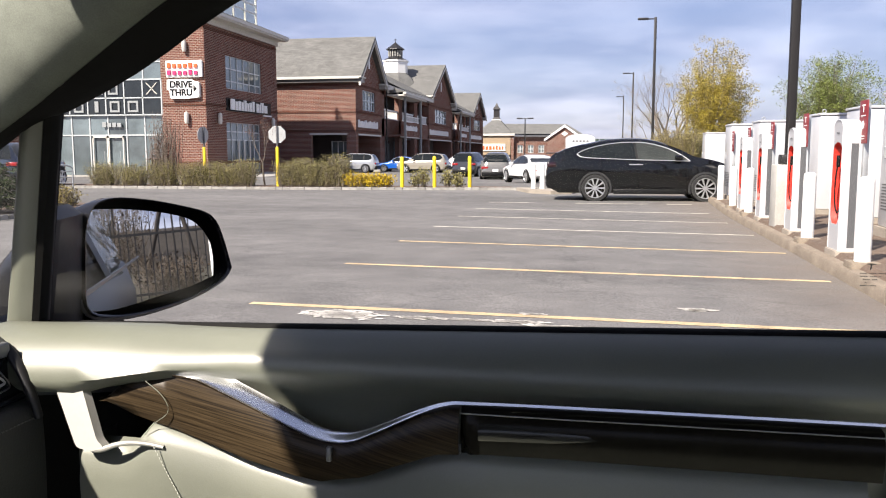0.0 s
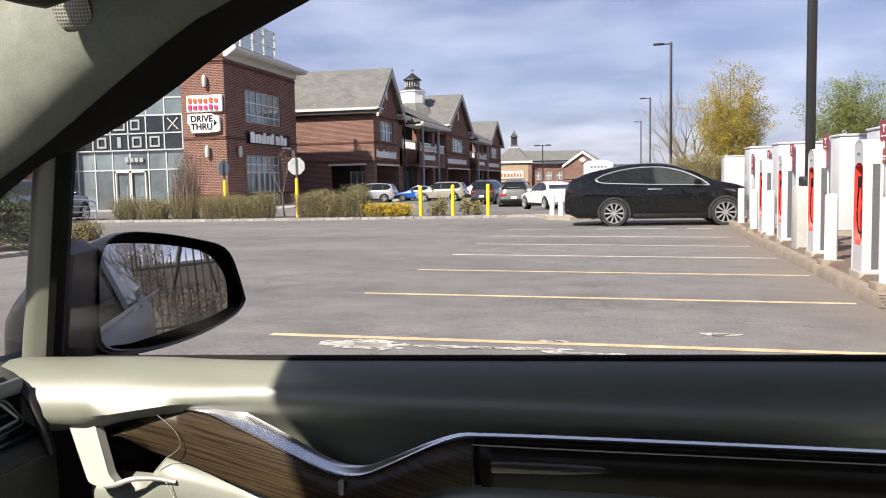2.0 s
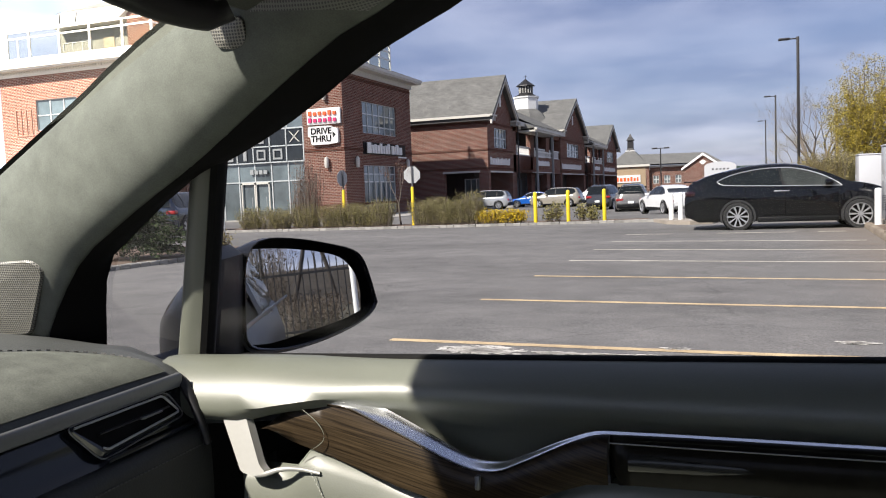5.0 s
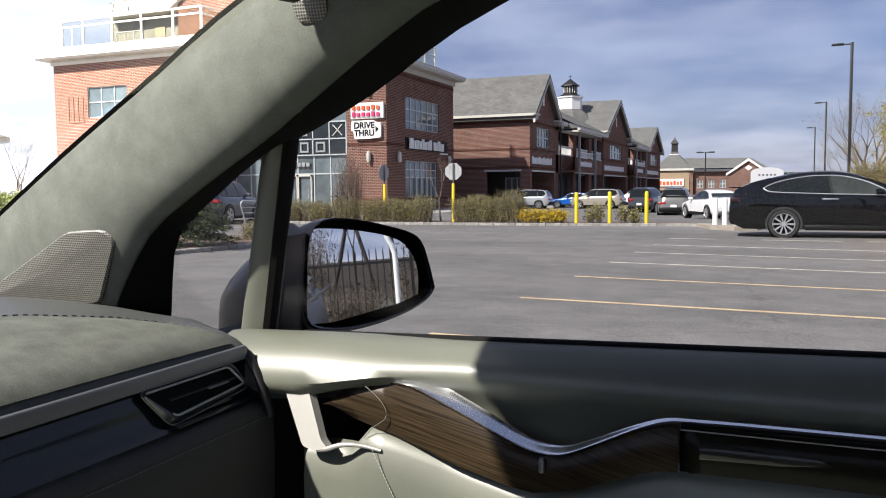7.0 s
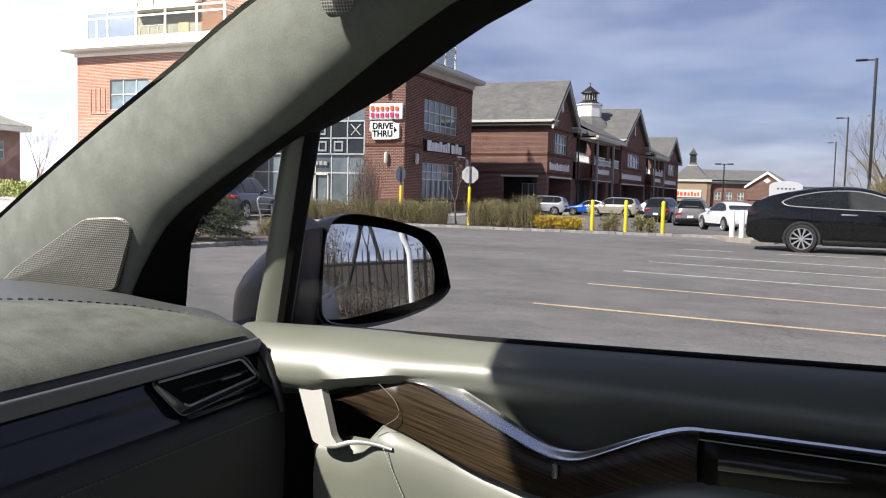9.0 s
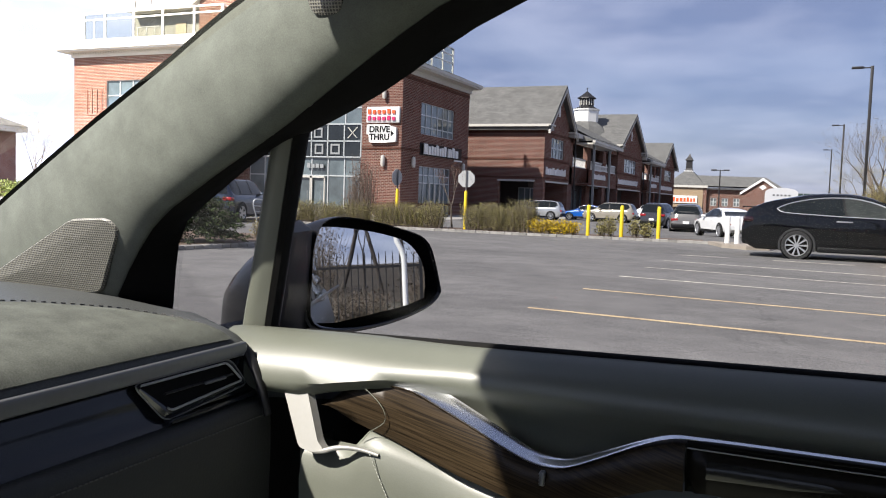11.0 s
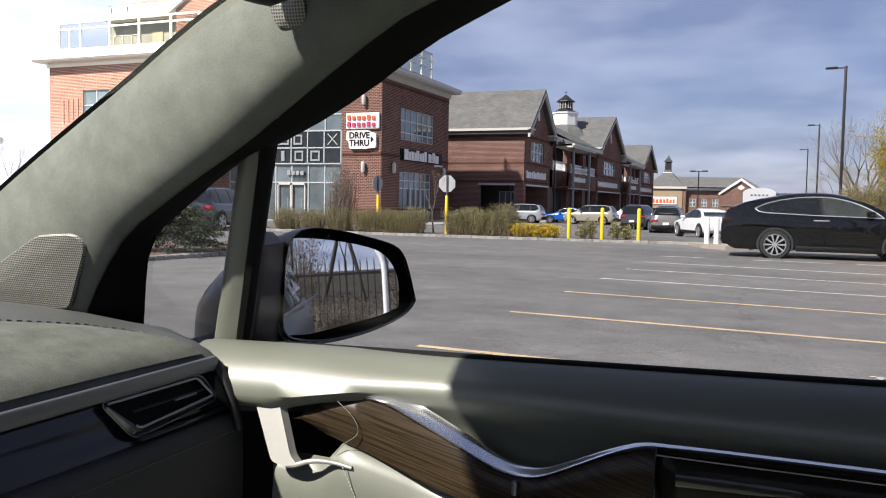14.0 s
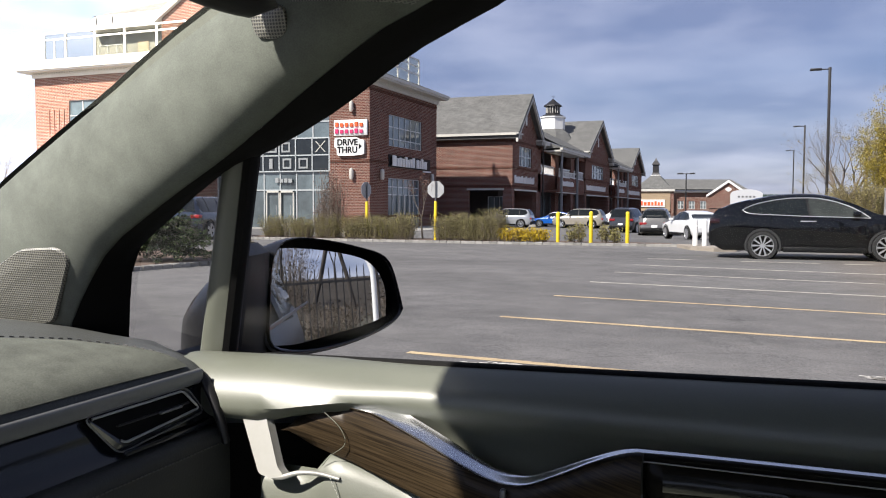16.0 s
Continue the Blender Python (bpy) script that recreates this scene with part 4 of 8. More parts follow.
def build_dashboard():
    def profile(y):
        drop = max(0.0, (y - 1.16) / 0.24)
        d = 0.030 * drop * drop
        return [(-0.728, 1.2395), (-0.732, 1.2455 - d * 0.2), (-0.740, 1.2535 - d * 0.3), (-0.756, 1.2615 - d * 0.4), (-0.785, 1.2705 - d * 0.6), (-0.83, 1.2795 - d * 0.8), (-0.88, 1.2885 - d), (-0.94, 1.294 - d), (-1.02, 1.297 - d), (-1.2, 1.297 - d), (-1.6, 1.29 - d)]
    ys = [-0.3, 0.2, 0.7, 0.9, 1.0, 1.06, 1.1, 1.14, 1.18, 1.22, 1.26, 1.29, 1.31, 1.325, 1.335, 1.343, 1.35, 1.357, 1.364, 1.371, 1.378, 1.386, 1.395, 1.405, 1.418, 1.43]
    rows = [[(x, y, z) for x, z in profile(y)] for y in ys]
    # the top curves forward round the end beside the door
    bend = lambda y: 7.6 * max(0, y - 1.33) ** 2
    soft = lambda s: s * s * (3 - 2 * s)
    fall = lambda x, y: 0.030 * soft(max(0.0, min(1.0, (y - 1.342) / 0.06))) * max(0.0, min(1.0, (x + 0.81) / 0.06))
    rows = [[(x - bend(y) * 0.45, yy, z - fall(x, y)) for x, yy, z in r] for r, y in zip(rows, ys)]
    dash = cabin("dashboard", Mesh().loft(rows), LEATHER_D, label="dashboard with dark leather top and suede pad", smooth=60)
    # suede pad on top, ending in a point towards the door
    seam = [(-0.930, 0.2), (-0.925, 0.9), (-0.907, 1.133), (-0.893, 1.162), (-0.864, 1.215), (-0.833, 1.275), (-0.803, 1.305), (-0.776, 1.318), (-0.750, 1.325), (-0.732, 1.329)]
    pad, line = [], []
    for y in [0.2, 0.6, 0.9, 1.0, 1.06, 1.10, 1.133, 1.162, 1.19, 1.215, 1.235, 1.255, 1.275, 1.29, 1.305, 1.312, 1.318, 1.322, 1.325, 1.327, 1.3285]:
        xf = lerp_table([(b, a) for a, b in seam], y)
        pr = profile(y)[::-1]
        zed = lambda x: lerp_table(pr, x)
        row = []
        for k in range(11):
            t = k / 10
            x = -0.731 + (xf + 0.731) * t ** 1.8
            row.append((x, y, zed(x) + 0.0030 * min(1, 6 * (1 - t) + 0.15)))
        pad.append(row)
        line.append(Vector((xf - 0.003, y + 0.003, zed(xf) + 0.0012)))
    cabin("suede_pad", Mesh().loft(pad), SUEDE_PAD, dash, "grey-green suede dashboard pad", smooth=60)
    run = spline(line, 260)
    for i in range(60, 258, 2):
        cabin("stitch", Mesh().tube(run[i], run[i + 1], 0.0009, n=4), THREAD, dash)
    # grey strip, black panel, lower pad
    m = Mesh().soft_box(-0.742, 0.1, 1.2245, -0.7235, 1.348, 1.2400, 0.0025)
    cabin("trim_strip", m, GREY_TRIM, dash, "satin grey trim strip", smooth=50)
    rows = [[(x, y, z) for x, z in ((-0.735, 1.2255), (-0.731, 1.222), (-0.728, 1.205), (-0.724, 1.190), (-0.716, 1.178))] for y in (0.1, 0.8, 1.19, 1.358)]
    cabin("gloss_panel", Mesh().loft(rows), PIANO, dash, "gloss black dashboard panel", smooth=60)
    # vent: sloping-sided frame, dark throat, one vane with a tab
    X = -0.727
    outer = rounded([(X, 1.179, 1.2245), (X, 1.322, 1.2245), (X + 0.006, 1.344, 1.1940), (X + 0.012, 1.210, 1.1850)], 0.010)
    inner = rounded([(X + 0.003, 1.184, 1.2226), (X + 0.003, 1.312, 1.2226), (X + 0.010, 1.330, 1.2015), (X + 0.014, 1.216, 1.1945)], 0.005)
    deep = [p + Vector((-0.005, 0.0, 0.0)) for p in inner]
    rim = [p * 0.4 + q * 0.6 + Vector((0.0018, 0, 0)) for p, q in zip(outer, inner)]
    vent = cabin("air_vent", Mesh().loft([outer, rim, inner], closed=True), PIANO, dash, "side air vent with gloss black frame", smooth=40)
    ring = [p + Vector((0.0006, 0, 0)) for p in inner]
    cabin("vent_edge", sweep(Mesh(), ring[3:], 0.0012, 0.0012, n=6), SATIN_D, vent, "satin vent edge", smooth=60)
    ring = [p + Vector((0.0008, 0, 0)) for p in outer]
    cabin("vent_rim", sweep(Mesh(), ring + [ring[0]], 0.0008, 0.0008, n=6), GREY_TRIM, vent, smooth=60)
    # shallow black cup that stands in for the vent's shaded depth
    m = Mesh().loft([inner, deep], closed=True)
    m.f.append(tuple(len(m.v) - len(deep) + k for k in range(len(deep))))
    cabin("vent_throat", m, RUBBER, vent)
    cabin("vane", Mesh().soft_box(-0.722, 1.215, 1.2085, -0.7185, 1.318, 1.2105, 0.0008), BLACK_P, vent)
    cabin("vane_tab", Mesh().soft_box(-0.7195, 1.270, 1.2080, -0.7150, 1.302, 1.2105, 0.0010), GREY_TRIM, vent)
    cabin("vent_lip", Mesh().soft_box(-0.726, 1.216, 1.1800, -0.711, 1.350, 1.1860, 0.0015), PIANO, vent, smooth=40)
    cabin("dash_end", Mesh().loft([[(-0.730, 1.347, 1.234), (-0.745, 1.375, 1.228), (-0.770, 1.42, 1.225)], [(-0.727, 1.358, 1.21), (-0.745, 1.38, 1.21), (-0.81, 1.41, 1.21)], [(-0.715, 1.362, 1.176), (-0.735, 1.385, 1.17), (-0.79, 1.41, 1.16)]]), BLACK_P, dash, "dark ribbed dashboard end", smooth=40)
    # black roll down beside the door, standing for the shaded gap there
    path = spline([(-0.756, 1.360, 1.2360), (-0.744, 1.357, 1.2355), (-0.732, 1.352, 1.2320), (-0.721, 1.348, 1.2235), (-0.708, 1.345, 1.2050), (-0.698, 1.345, 1.1800), (-0.694, 1.346, 1.1620)], 30)
    cabin("corner_roll", sweep(Mesh(), path, lambda t: 0.003 + 0.003 * min(1, t * 3), 0.004, n=10), BLACK_P, dash, "black roll for the shaded gap beside the door", smooth=60)
    for k in range(5):
        z = 1.222 - 0.009 * k
        cabin("rib", Mesh().soft_box(-0.735, 1.357, z - 0.002, -0.722, 1.366, z + 0.002, 0.0008), RUBBER, dash)
    rows = [[(x, y, z) for x, z in ((-0.735, 1.179), (-0.712, 1.1785), (-0.702, 1.1755), (-0.698, 1.168), (-0.697, 1.12), (-0.70, 1.0), (-0.72, 0.75))] for y in (0.1, 0.8, 1.1, 1.3, 1.350, 1.357)]
    rows.append([(x - 0.012, 1.362, z - 0.002) for x, y, z in rows[-1]])
    rows.append([(x - 0.08, 1.364, z - 0.004) for x, y, z in rows[-2]])
    pad = cabin("lower_pad", Mesh().loft(rows), LEATHER_B, dash, "charcoal stitched lower dashboard pad", smooth=60)
    for k in range(60):
        y = 1.02 + 0.0055 * k
        cabin("stitch", Mesh().tube((-0.6968, y, 1.1625), (-0.6968, y + 0.0035, 1.1625), 0.0008, n=4), THREAD, pad)
    return dash


build_dashboard()


def build_mirror():
    n = Vector((0.9, -0.42, 0.09)).normalized()
    rim = [(-0.668, 1.749, 1.262), (-0.676, 1.743, 1.304), (-0.682, 1.732, 1.333), (-0.692, 1.715, 1.348), (-0.712, 1.675, 1.360), (-0.732, 1.636, 1.369), (-0.751, 1.594, 1.374), (-0.763, 1.569, 1.370), (-0.769, 1.556, 1.356), (-0.771, 1.548, 1.329), (-0.769, 1.541, 1.280), (-0.767, 1.537, 1.241), (-0.761, 1.544, 1.227), (-0.752, 1.561, 1.221), (-0.738, 1.590, 1.218), (-0.720, 1.629, 1.220), (-0.702, 1.669, 1.226), (-0.685, 1.708, 1.236), (-0.672, 1.738, 1.249)]
    rim = spline(rim + [rim[0]], 61)[:-1]
    c = Vector((-0.722, 1.640, 1.292))
    back = Vector((1.0, -0.06, 0.02))
    rows = []
    for dist, size in ((-0.016, 0.935), (0.0, 0.962), (0.0045, 0.982), (0.005, 0.993), (0.001, 1.0), (-0.012, 1.008), (-0.06, 0.98), (-0.10, 0.92), (-0.145, 0.80), (-0.185, 0.65), (-0.215, 0.50), (-0.240, 0.32), (-0.250, 0.14), (-0.24, 0.02)):
        rows.append([c + (p - c) * size + (n if dist > -0.02 else back) * dist + Vector((0, 0.0, 0.010 * (1 - size) * (dist < -0.02) - 0.36 * max(0, -dist - 0.02))) for p in rim])
    mirror = cabin("door_mirror", Mesh().loft(rows, closed=True), SHELL, DOOR, "black door mirror housing", smooth=60)
    glass = [(-0.683, 1.715, 1.255), (-0.685, 1.718, 1.285), (-0.690, 1.713, 1.311), (-0.701, 1.695, 1.335), (-0.716, 1.665, 1.347), (-0.738, 1.619, 1.356), (-0.759, 1.575, 1.360), (-0.765, 1.561, 1.357), (-0.768, 1.552, 1.342), (-0.768, 1.546, 1.313), (-0.765, 1.539, 1.247), (-0.761, 1.544, 1.232), (-0.752, 1.562, 1.229), (-0.742, 1.584, 1.229), (-0.716, 1.642, 1.238), (-0.697, 1.684, 1.245)]
    glass = spline(glass + [glass[0]], 61)[:-1]
    g0 = sum(glass, Vector()) / len(glass)
    ng = Vector((0.857, -0.510, 0.062)).normalized()
    flat = [p - ng * ((p - g0).dot(ng) + 0.002) for p in glass]
    m = Mesh().add(flat, [tuple(range(60))])
    m.loft([flat, [p - n * 0.004 for p in flat]], closed=True)
    cabin("mirror_glass", m, MIRROR_M, mirror, "silvered mirror glass")
    # back of the well, dark behind the glass
    cabin("mirror_well", Mesh().add([c + (p - c) * 0.97 - n * 0.020 for p in rim], [tuple(range(60))]), RUBBER, mirror)
    edge = [c + (p - c) * 1.008 - n * 0.003 + Vector((0, 0, -0.0015)) for p in rim[36:60]] + [c + (rim[0] - c) * 1.008 - n * 0.003]
    cabin("lower_lip", sweep(Mesh(), edge, 0.0018, 0.0024, n=6), SATIN, mirror, "grey lower lip", smooth=60)
    # inboard arm, from the window's front corner to the housing
    rows = []
    for k in range(9):
        t = k / 8
        z = 1.208 + 0.170 * t
        a = Vector((-0.772 + 0.41 * (z - 1.25), glass_y(z) + 0.030, z))
        b = Vector((-0.772, 1.541 + 0.012 * t, z - 0.004 + 0.004 * t))
        if k == 8:
            a, b = a + Vector((-0.03, 0.01, -0.008)), b + Vector((-0.02, 0.0, -0.010))
        rows.append([a + Vector((-0.012, 0.01, 0)), a, a.lerp(b, 0.35) + Vector((0.006, -0.006, 0)), a.lerp(b, 0.7) + Vector((0.006, -0.004, 0)), b, b + Vector((-0.07, 0.02, 0))])
    cabin("mirror_arm", Mesh().loft(rows), ARCH, mirror, "dark grey grained mirror arm", smooth=50)
    rows = [[(-0.745, y, 1.205), (-0.77, y, 1.220), (-0.84, y, 1.23), (-0.89, y, 1.222), (-0.90, y, 1.205)] for y in (1.45, 1.50, 1.56, 1.60)]
    cabin("mirror_foot", Mesh().loft(rows, caps=True), ARCH, mirror, smooth=50)


build_mirror()


def build_roof():
    # roof lining with the windscreen's upper edge, curved forward towards the car's middle
    rows = []
    for k in range(13):
        y = -0.03 + 1.29 * k / 12
        off = (y - 0.615) / 0.645
        front = lerp_table(ROOF_EDGE, abs(y - 0.615))
        zt = 1.745 - 0.055 * off * off - 0.02 * off ** 4
        rows.append([(front, y, zt - 0.065), (front + 0.02, y, zt - 0.072), (front + 0.25, y, zt - 0.035), (0.4, y, zt), (1.2, y, zt), (1.9, y, zt - 0.07), (2.0, y, zt - 0.02), (1.2, y, zt + 0.06), (0.4, y, zt + 0.06), (front + 0.25, y, zt + 0.02), (front - 0.01, y, zt - 0.045)])
    cabin("roof", Mesh().loft(rows, closed=True), SUEDE_D, label="dark suede roof lining", smooth=50)
    # folded visor bar along the windscreen's top
    path = spline([(-0.5365, 1.200, 1.588), (-0.549, 1.190, 1.583), (-0.565, 1.150, 1.585), (-0.578, 1.10, 1.594), (-0.602, 1.04, 1.617), (-0.642, 0.95, 1.652), (-0.66, 0.75, 1.665)], 50)
    cabin("visor", sweep(Mesh(), path, lambda t: 0.012 if t > 0.03 else 0.008, lambda t: 0.014 if t > 0.03 else 0.010, n=14), BLACK_P, label="dark folded sun visor", smooth=60)
    # windscreen and the plain unseen cabin, which closes it and adds fill light
    rows = []
    for k in range(9):
        y = -0.08 + 1.39 * k / 8
        off = (y - 0.615) / 0.695
        rows.append([(-1.66 + 0.30 * off * off, y, 1.26), (-1.16 + 0.10 * off * off, y, 1.49 - 0.05 * off * off), (lerp_table(ROOF_EDGE, abs(y - 0.615)), y, 1.685 - 0.06 * off * off)])
    g = cabin("windscreen", Mesh().loft(rows), WIND_GLASS, label="clear windscreen", smooth=60)
    g.visible_shadow = False
    m = Mesh()
    m.loft([[(x, -0.14, 0.62), (x, -0.13, 1.1), (x, -0.19, 1.24)] for x in (-0.95, 0.3, 1.9)])
    cabin("driver_door", m, LINING, label="plain driver door lining")
    m = Mesh().loft([[(x, glass_y(z) + 0.012, z) for z in (1.22, 1.4, 1.66)] for x in (0.62, 0.78)])
    cabin("rear_door_pillar", m, BLACK_P, label="black rear door pillar")
    m = Mesh().loft([[(x, glass_y(z) + 0.010 - 0.03 * max(0, x - 1.2), min(z, 1.70 - 0.25 * max(0, x - 1.3))) for z in (1.22, 1.4, 1.66)] for x in (0.78, 1.2, 1.5, 1.9)])
    path = [Vector((x, glass_y(1.235) + 0.045, 1.232 + 0.02 * x)) for x in np.linspace(-0.62, 1.9, 24)]
    cabin("belt_chrome", sweep(Mesh(), path, 0.003, 0.005, n=6), SATIN, label="bright outer belt strip", smooth=60)
    cabin("rear_side_window", m, REAR_GLASS, label="tinted rear side window").visible_shadow = False
    rows = []
    for z, e in ((0.6, 0.02), (0.9, 0.08), (1.05, 0.118), (1.117, 0.134), (1.166, 0.142), (1.212, 0.146), (1.245, 0.144), (1.258, 0.146)):
        back = 0.006 if z > 1.25 else 0.0
        rows.append([(e + 0.006, 1.43, z), (e + 0.001, 1.380, z), (e + 0.004, 1.364 + back, z), (e + 0.014, 1.356 + back, z), (e + 0.05, 1.350 + back, z), (0.95, 1.345 + back, z)])
    cabin("rear_pillar_trim", Mesh().loft(rows), LEATHER, label="grey-green trim behind the door", smooth=60)
    m = Mesh()
    m.loft([[(1.85, y, 0.6), (1.9, y, 1.0), (1.9, y, 1.15)] for y in (-0.19, 0.6, 1.42)])
    cabin("rear_wall", m, LINING, label="plain rear cabin wall")
    m = Mesh().loft([[(1.9, y, 1.15), (1.92, y, 1.4), (1.95, y, 1.66)] for y in (-0.19, 0.6, 1.40)])
    cabin("rear_window", m, REAR_GLASS, label="tinted rear window").visible_shadow = False
    m = Mesh()
    m.loft([[(x, y, 0.6) for y in (-0.2, 0.6, 1.43)] for x in (-1.3, 0.3, 1.9)])
    cabin("cabin_floor", m, BOUNCE_FLOOR, label="unseen pale cabin floor that bounces light up")
    m = Mesh()
    m.loft([[(x, -0.20, z) for z in (1.24, 1.45, 1.69)] for x in (0.15, 0.28)])
    cabin("door_pillar", m, SUEDE_D, label="plain driver door pillar")


# the roof's front edge: distance from the car's middle, and where it ends
ROOF_EDGE = [(0.0, -0.705), (0.2, -0.702), (0.33, -0.692), (0.40, -0.682), (0.47, -0.662), (0.54, -0.625), (0.585, -0.600), (0.645, -0.575), (0.7, -0.56)]
build_roof()


# ---- lot markings and kerbs ----
def on_lot(x, y, lift=0.0):
    return (x, y, lot_z(x, y) + lift)


def flat_strip(m, x0, y0, x1, y1, w, lift, steps=14, wobble=0.0, rnd=None):
    a, b = Vector((x0, y0)), Vector((x1, y1))
    d = (b - a).normalized()
    s = Vector((-d.y, d.x)) * w / 2
    rows = []
    for k in range(steps + 1):
        p = a.lerp(b, k / steps)
        u = 1 + (rnd.uniform(-wobble, wobble) if rnd else 0)
        v = 1 + (rnd.uniform(-wobble, wobble) if rnd else 0)
        rows.append([on_lot(*(p - s * u), lift), on_lot(*(p + s * v), lift)])
    return m.loft(rows)


def build_lines():
    rnd = random.Random(4)
    ends = [(2.75, LINE_Y), (2.42, LINE_Y), (2.55, LINE_Y), (2.62, LINE_W), (2.6, LINE_W), (2.6, LINE_W), (2.5, LINE_W)]
    for k, (right, mat) in enumerate(ends):
        y = 7.32 + 2.775 * k
        m = flat_strip(Mesh(), -3.09, y - 0.02, right, y + 0.02 - 0.03, 0.115, 0.004, 60, 0.10, rnd)
        tagged(part("parking_line", m, mat), "faded %s painted parking line on asphalt" % ("yellow" if mat == LINE_Y else "whitish"), "parking line", "parking lines", kind="structure")
    # spilled white patches beside the first line
    for cx, cy, rx, ry in ((-2.15, 6.98, 0.30, 0.17), (-1.55, 7.0, 0.20, 0.05), (-0.70, 7.03, 0.22, 0.05), (-1.15, 7.02, 0.25, 0.03), (-0.35, 6.93, 0.28, 0.035), (0.79, 7.95, 0.13, 0.06), (0.75, 7.9, 0.05, 0.02), (-0.62, 7.38, 0.10, 0.03)):
        m = Mesh()
        for _ in range(int(120 + 9000 * rx * ry)):
            a, far = rnd.uniform(0, math.tau), rnd.random() ** 0.7 * rnd.uniform(0.5, 1.35)
            px, py, pr = cx + rx * far * math.cos(a), cy + ry * far * math.sin(a), rnd.choice((0.004, 0.006, 0.010, 0.016, 0.024, 0.030))
            ring = [on_lot(px + pr * 1.6 * rnd.uniform(0.4, 1.2) * math.cos(b), py + pr * rnd.uniform(0.4, 1.2) * math.sin(b), 0.006) for b in (0, 1.05, 2.1, 3.14, 4.2, 5.25)]
            m.add(ring, [(0, 1, 2, 3, 4, 5)])
        tagged(part("paint_patch", m, SPILL), "splash of dried white residue on asphalt", "stain", "dried splashes", kind="structure")


build_lines()


def kerb_x(y):
    return 2.30 + 0.034 * (y - 8.6)


def build_charger_island():
    m = Mesh()
    ys = np.linspace(-9, 31, 241)
    rnd = random.Random(21)
    wear = lambda s: rnd.gauss(0, s * 0.45)
    rows = []
    for y in ys:
        x, z = kerb_x(y) + 0.205, lot_z(2.5, y)
        rows.append([(x, y, z - 0.05), (x + 0.008 + wear(0.004), y, z + 0.105 + wear(0.004)), (x + 0.03 + abs(wear(0.008)), y, z + 0.140 - abs(wear(0.006))), (x + 0.15 + wear(0.005), y, z + 0.146 + wear(0.002)), (x + 0.16, y, z + 0.10)])
    tagged(part("kerb", m.loft(rows), KERB_M, smooth=40), "dusty tan concrete kerb along the charging stalls", "kerb", kind="structure")
    m = Mesh()
    rows = [[(kerb_x(y) + 0.345, y, lot_z(2.5, y) + 0.135)] + [(kerb_x(y) + dx, y, ground_z(y) + 0.125) for dx in (0.42, 0.8, 2.0, 4.2)] for y in ys]
    tagged(part("planting_strip", m.loft(rows), SOIL), "brown mulch strip behind the kerb", "ground", kind="structure")


build_charger_island()


def build_granite_kerb():
    """Rough granite blocks round the planted beds, each a block of its own."""
    rnd = random.Random(9)
    base = thing("granite_kerb", "row of rough granite kerb blocks", "kerb", kind="structure")
    blocks = []
    for k in range(3):
        m = Mesh().soft_box(-0.143, -0.07, -0.05, 0.143, 0.07, 0.100, 0.014, 1)
        m.v = [(x + rnd.uniform(-0.01, 0.01), y + rnd.uniform(-0.01, 0.01), z + rnd.uniform(-0.008, 0.008)) for x, y, z in m.v]
        blocks.append(m)
    meshes = []
    runs = [[(-24, 30.9), (-13.0, 30.75), (-9.0, 30.9), (-4.5, 31.35), (-2.9, 31.3), (-2.2, 29.5)], [(-15.5, 20.5), (-12.75, 19.9), (-12.25, 18.5), (-12.30, 15.0), (-12.6, 12.6), (-14.5, 11.9)]]
    for run in runs:
        pts = spline([(x, y, 0) for x, y in run], 400)
        length = sum((b - a).length for a, b in zip(pts, pts[1:]))
        n = int(length / 0.29)
        pts = spline([(x, y, 0) for x, y in run], n + 1)
        for a, b in zip(pts, pts[1:]):
            d = b - a
            place = Matrix.Translation(on_lot((a.x + b.x) / 2, (a.y + b.y) / 2)) @ Matrix.Rotation(math.atan2(d.y, d.x), 4, "Z") @ Matrix.Rotation(rnd.uniform(-0.03, 0.03), 4, "Y")
            if len(meshes) < 3:
                meshes.append(part("kerb_block", blocks[len(meshes)], GRANITE, base, place=place))
            else:
                share("kerb_block", rnd.choice(meshes), base, place)
    # planted beds behind the blocks
    bed = Mesh().prism([(-24, 30.95), (-13, 30.8), (-9, 30.95), (-4.5, 31.4), (-3.2, 31.4), (-3.4, 33.4), (-8, 33.6), (-24, 33.8)], -0.05, 0.06, "z")
    tagged(part("planting_bed", bed, SOIL), "mulched bed under the hedges", "ground", kind="structure")
    bed = Mesh().prism([(-15.5, 20.4), (-12.8, 19.8), (-12.32, 18.5), (-12.37, 15.0), (-12.66, 12.7), (-14.5, 12.0), (-19, 12.4), (-19, 20.2)], -0.05, 0.14, "z")
    tagged(part("planting_bed", bed, SOIL), "mulched island bed with evergreen shrub", "ground", kind="structure")
    walk_slab = Mesh().box(-52, 38.5, -0.05, -18, 45, 0.10).box(-22.15, 45, -0.05, -17.0, 59.9, 0.10).box(-17.6, 60, -0.05, -15.2, 135, 0.10)
    tagged(part("pavement", walk_slab, SIDEWALK), "pale concrete pavement before the shops", "pavement", kind="structure")
    isl = Mesh().prism([(-3.0, 31.2), (-2.4, 29.3), (-1.6, 28.6), (-0.9, 28.9), (-0.6, 31.2)], -0.05, 0.12, "z")
    tagged(part("kerb_island", isl, CONCRETE), "small concrete island beside the lot", "kerb", kind="structure")


build_granite_kerb()


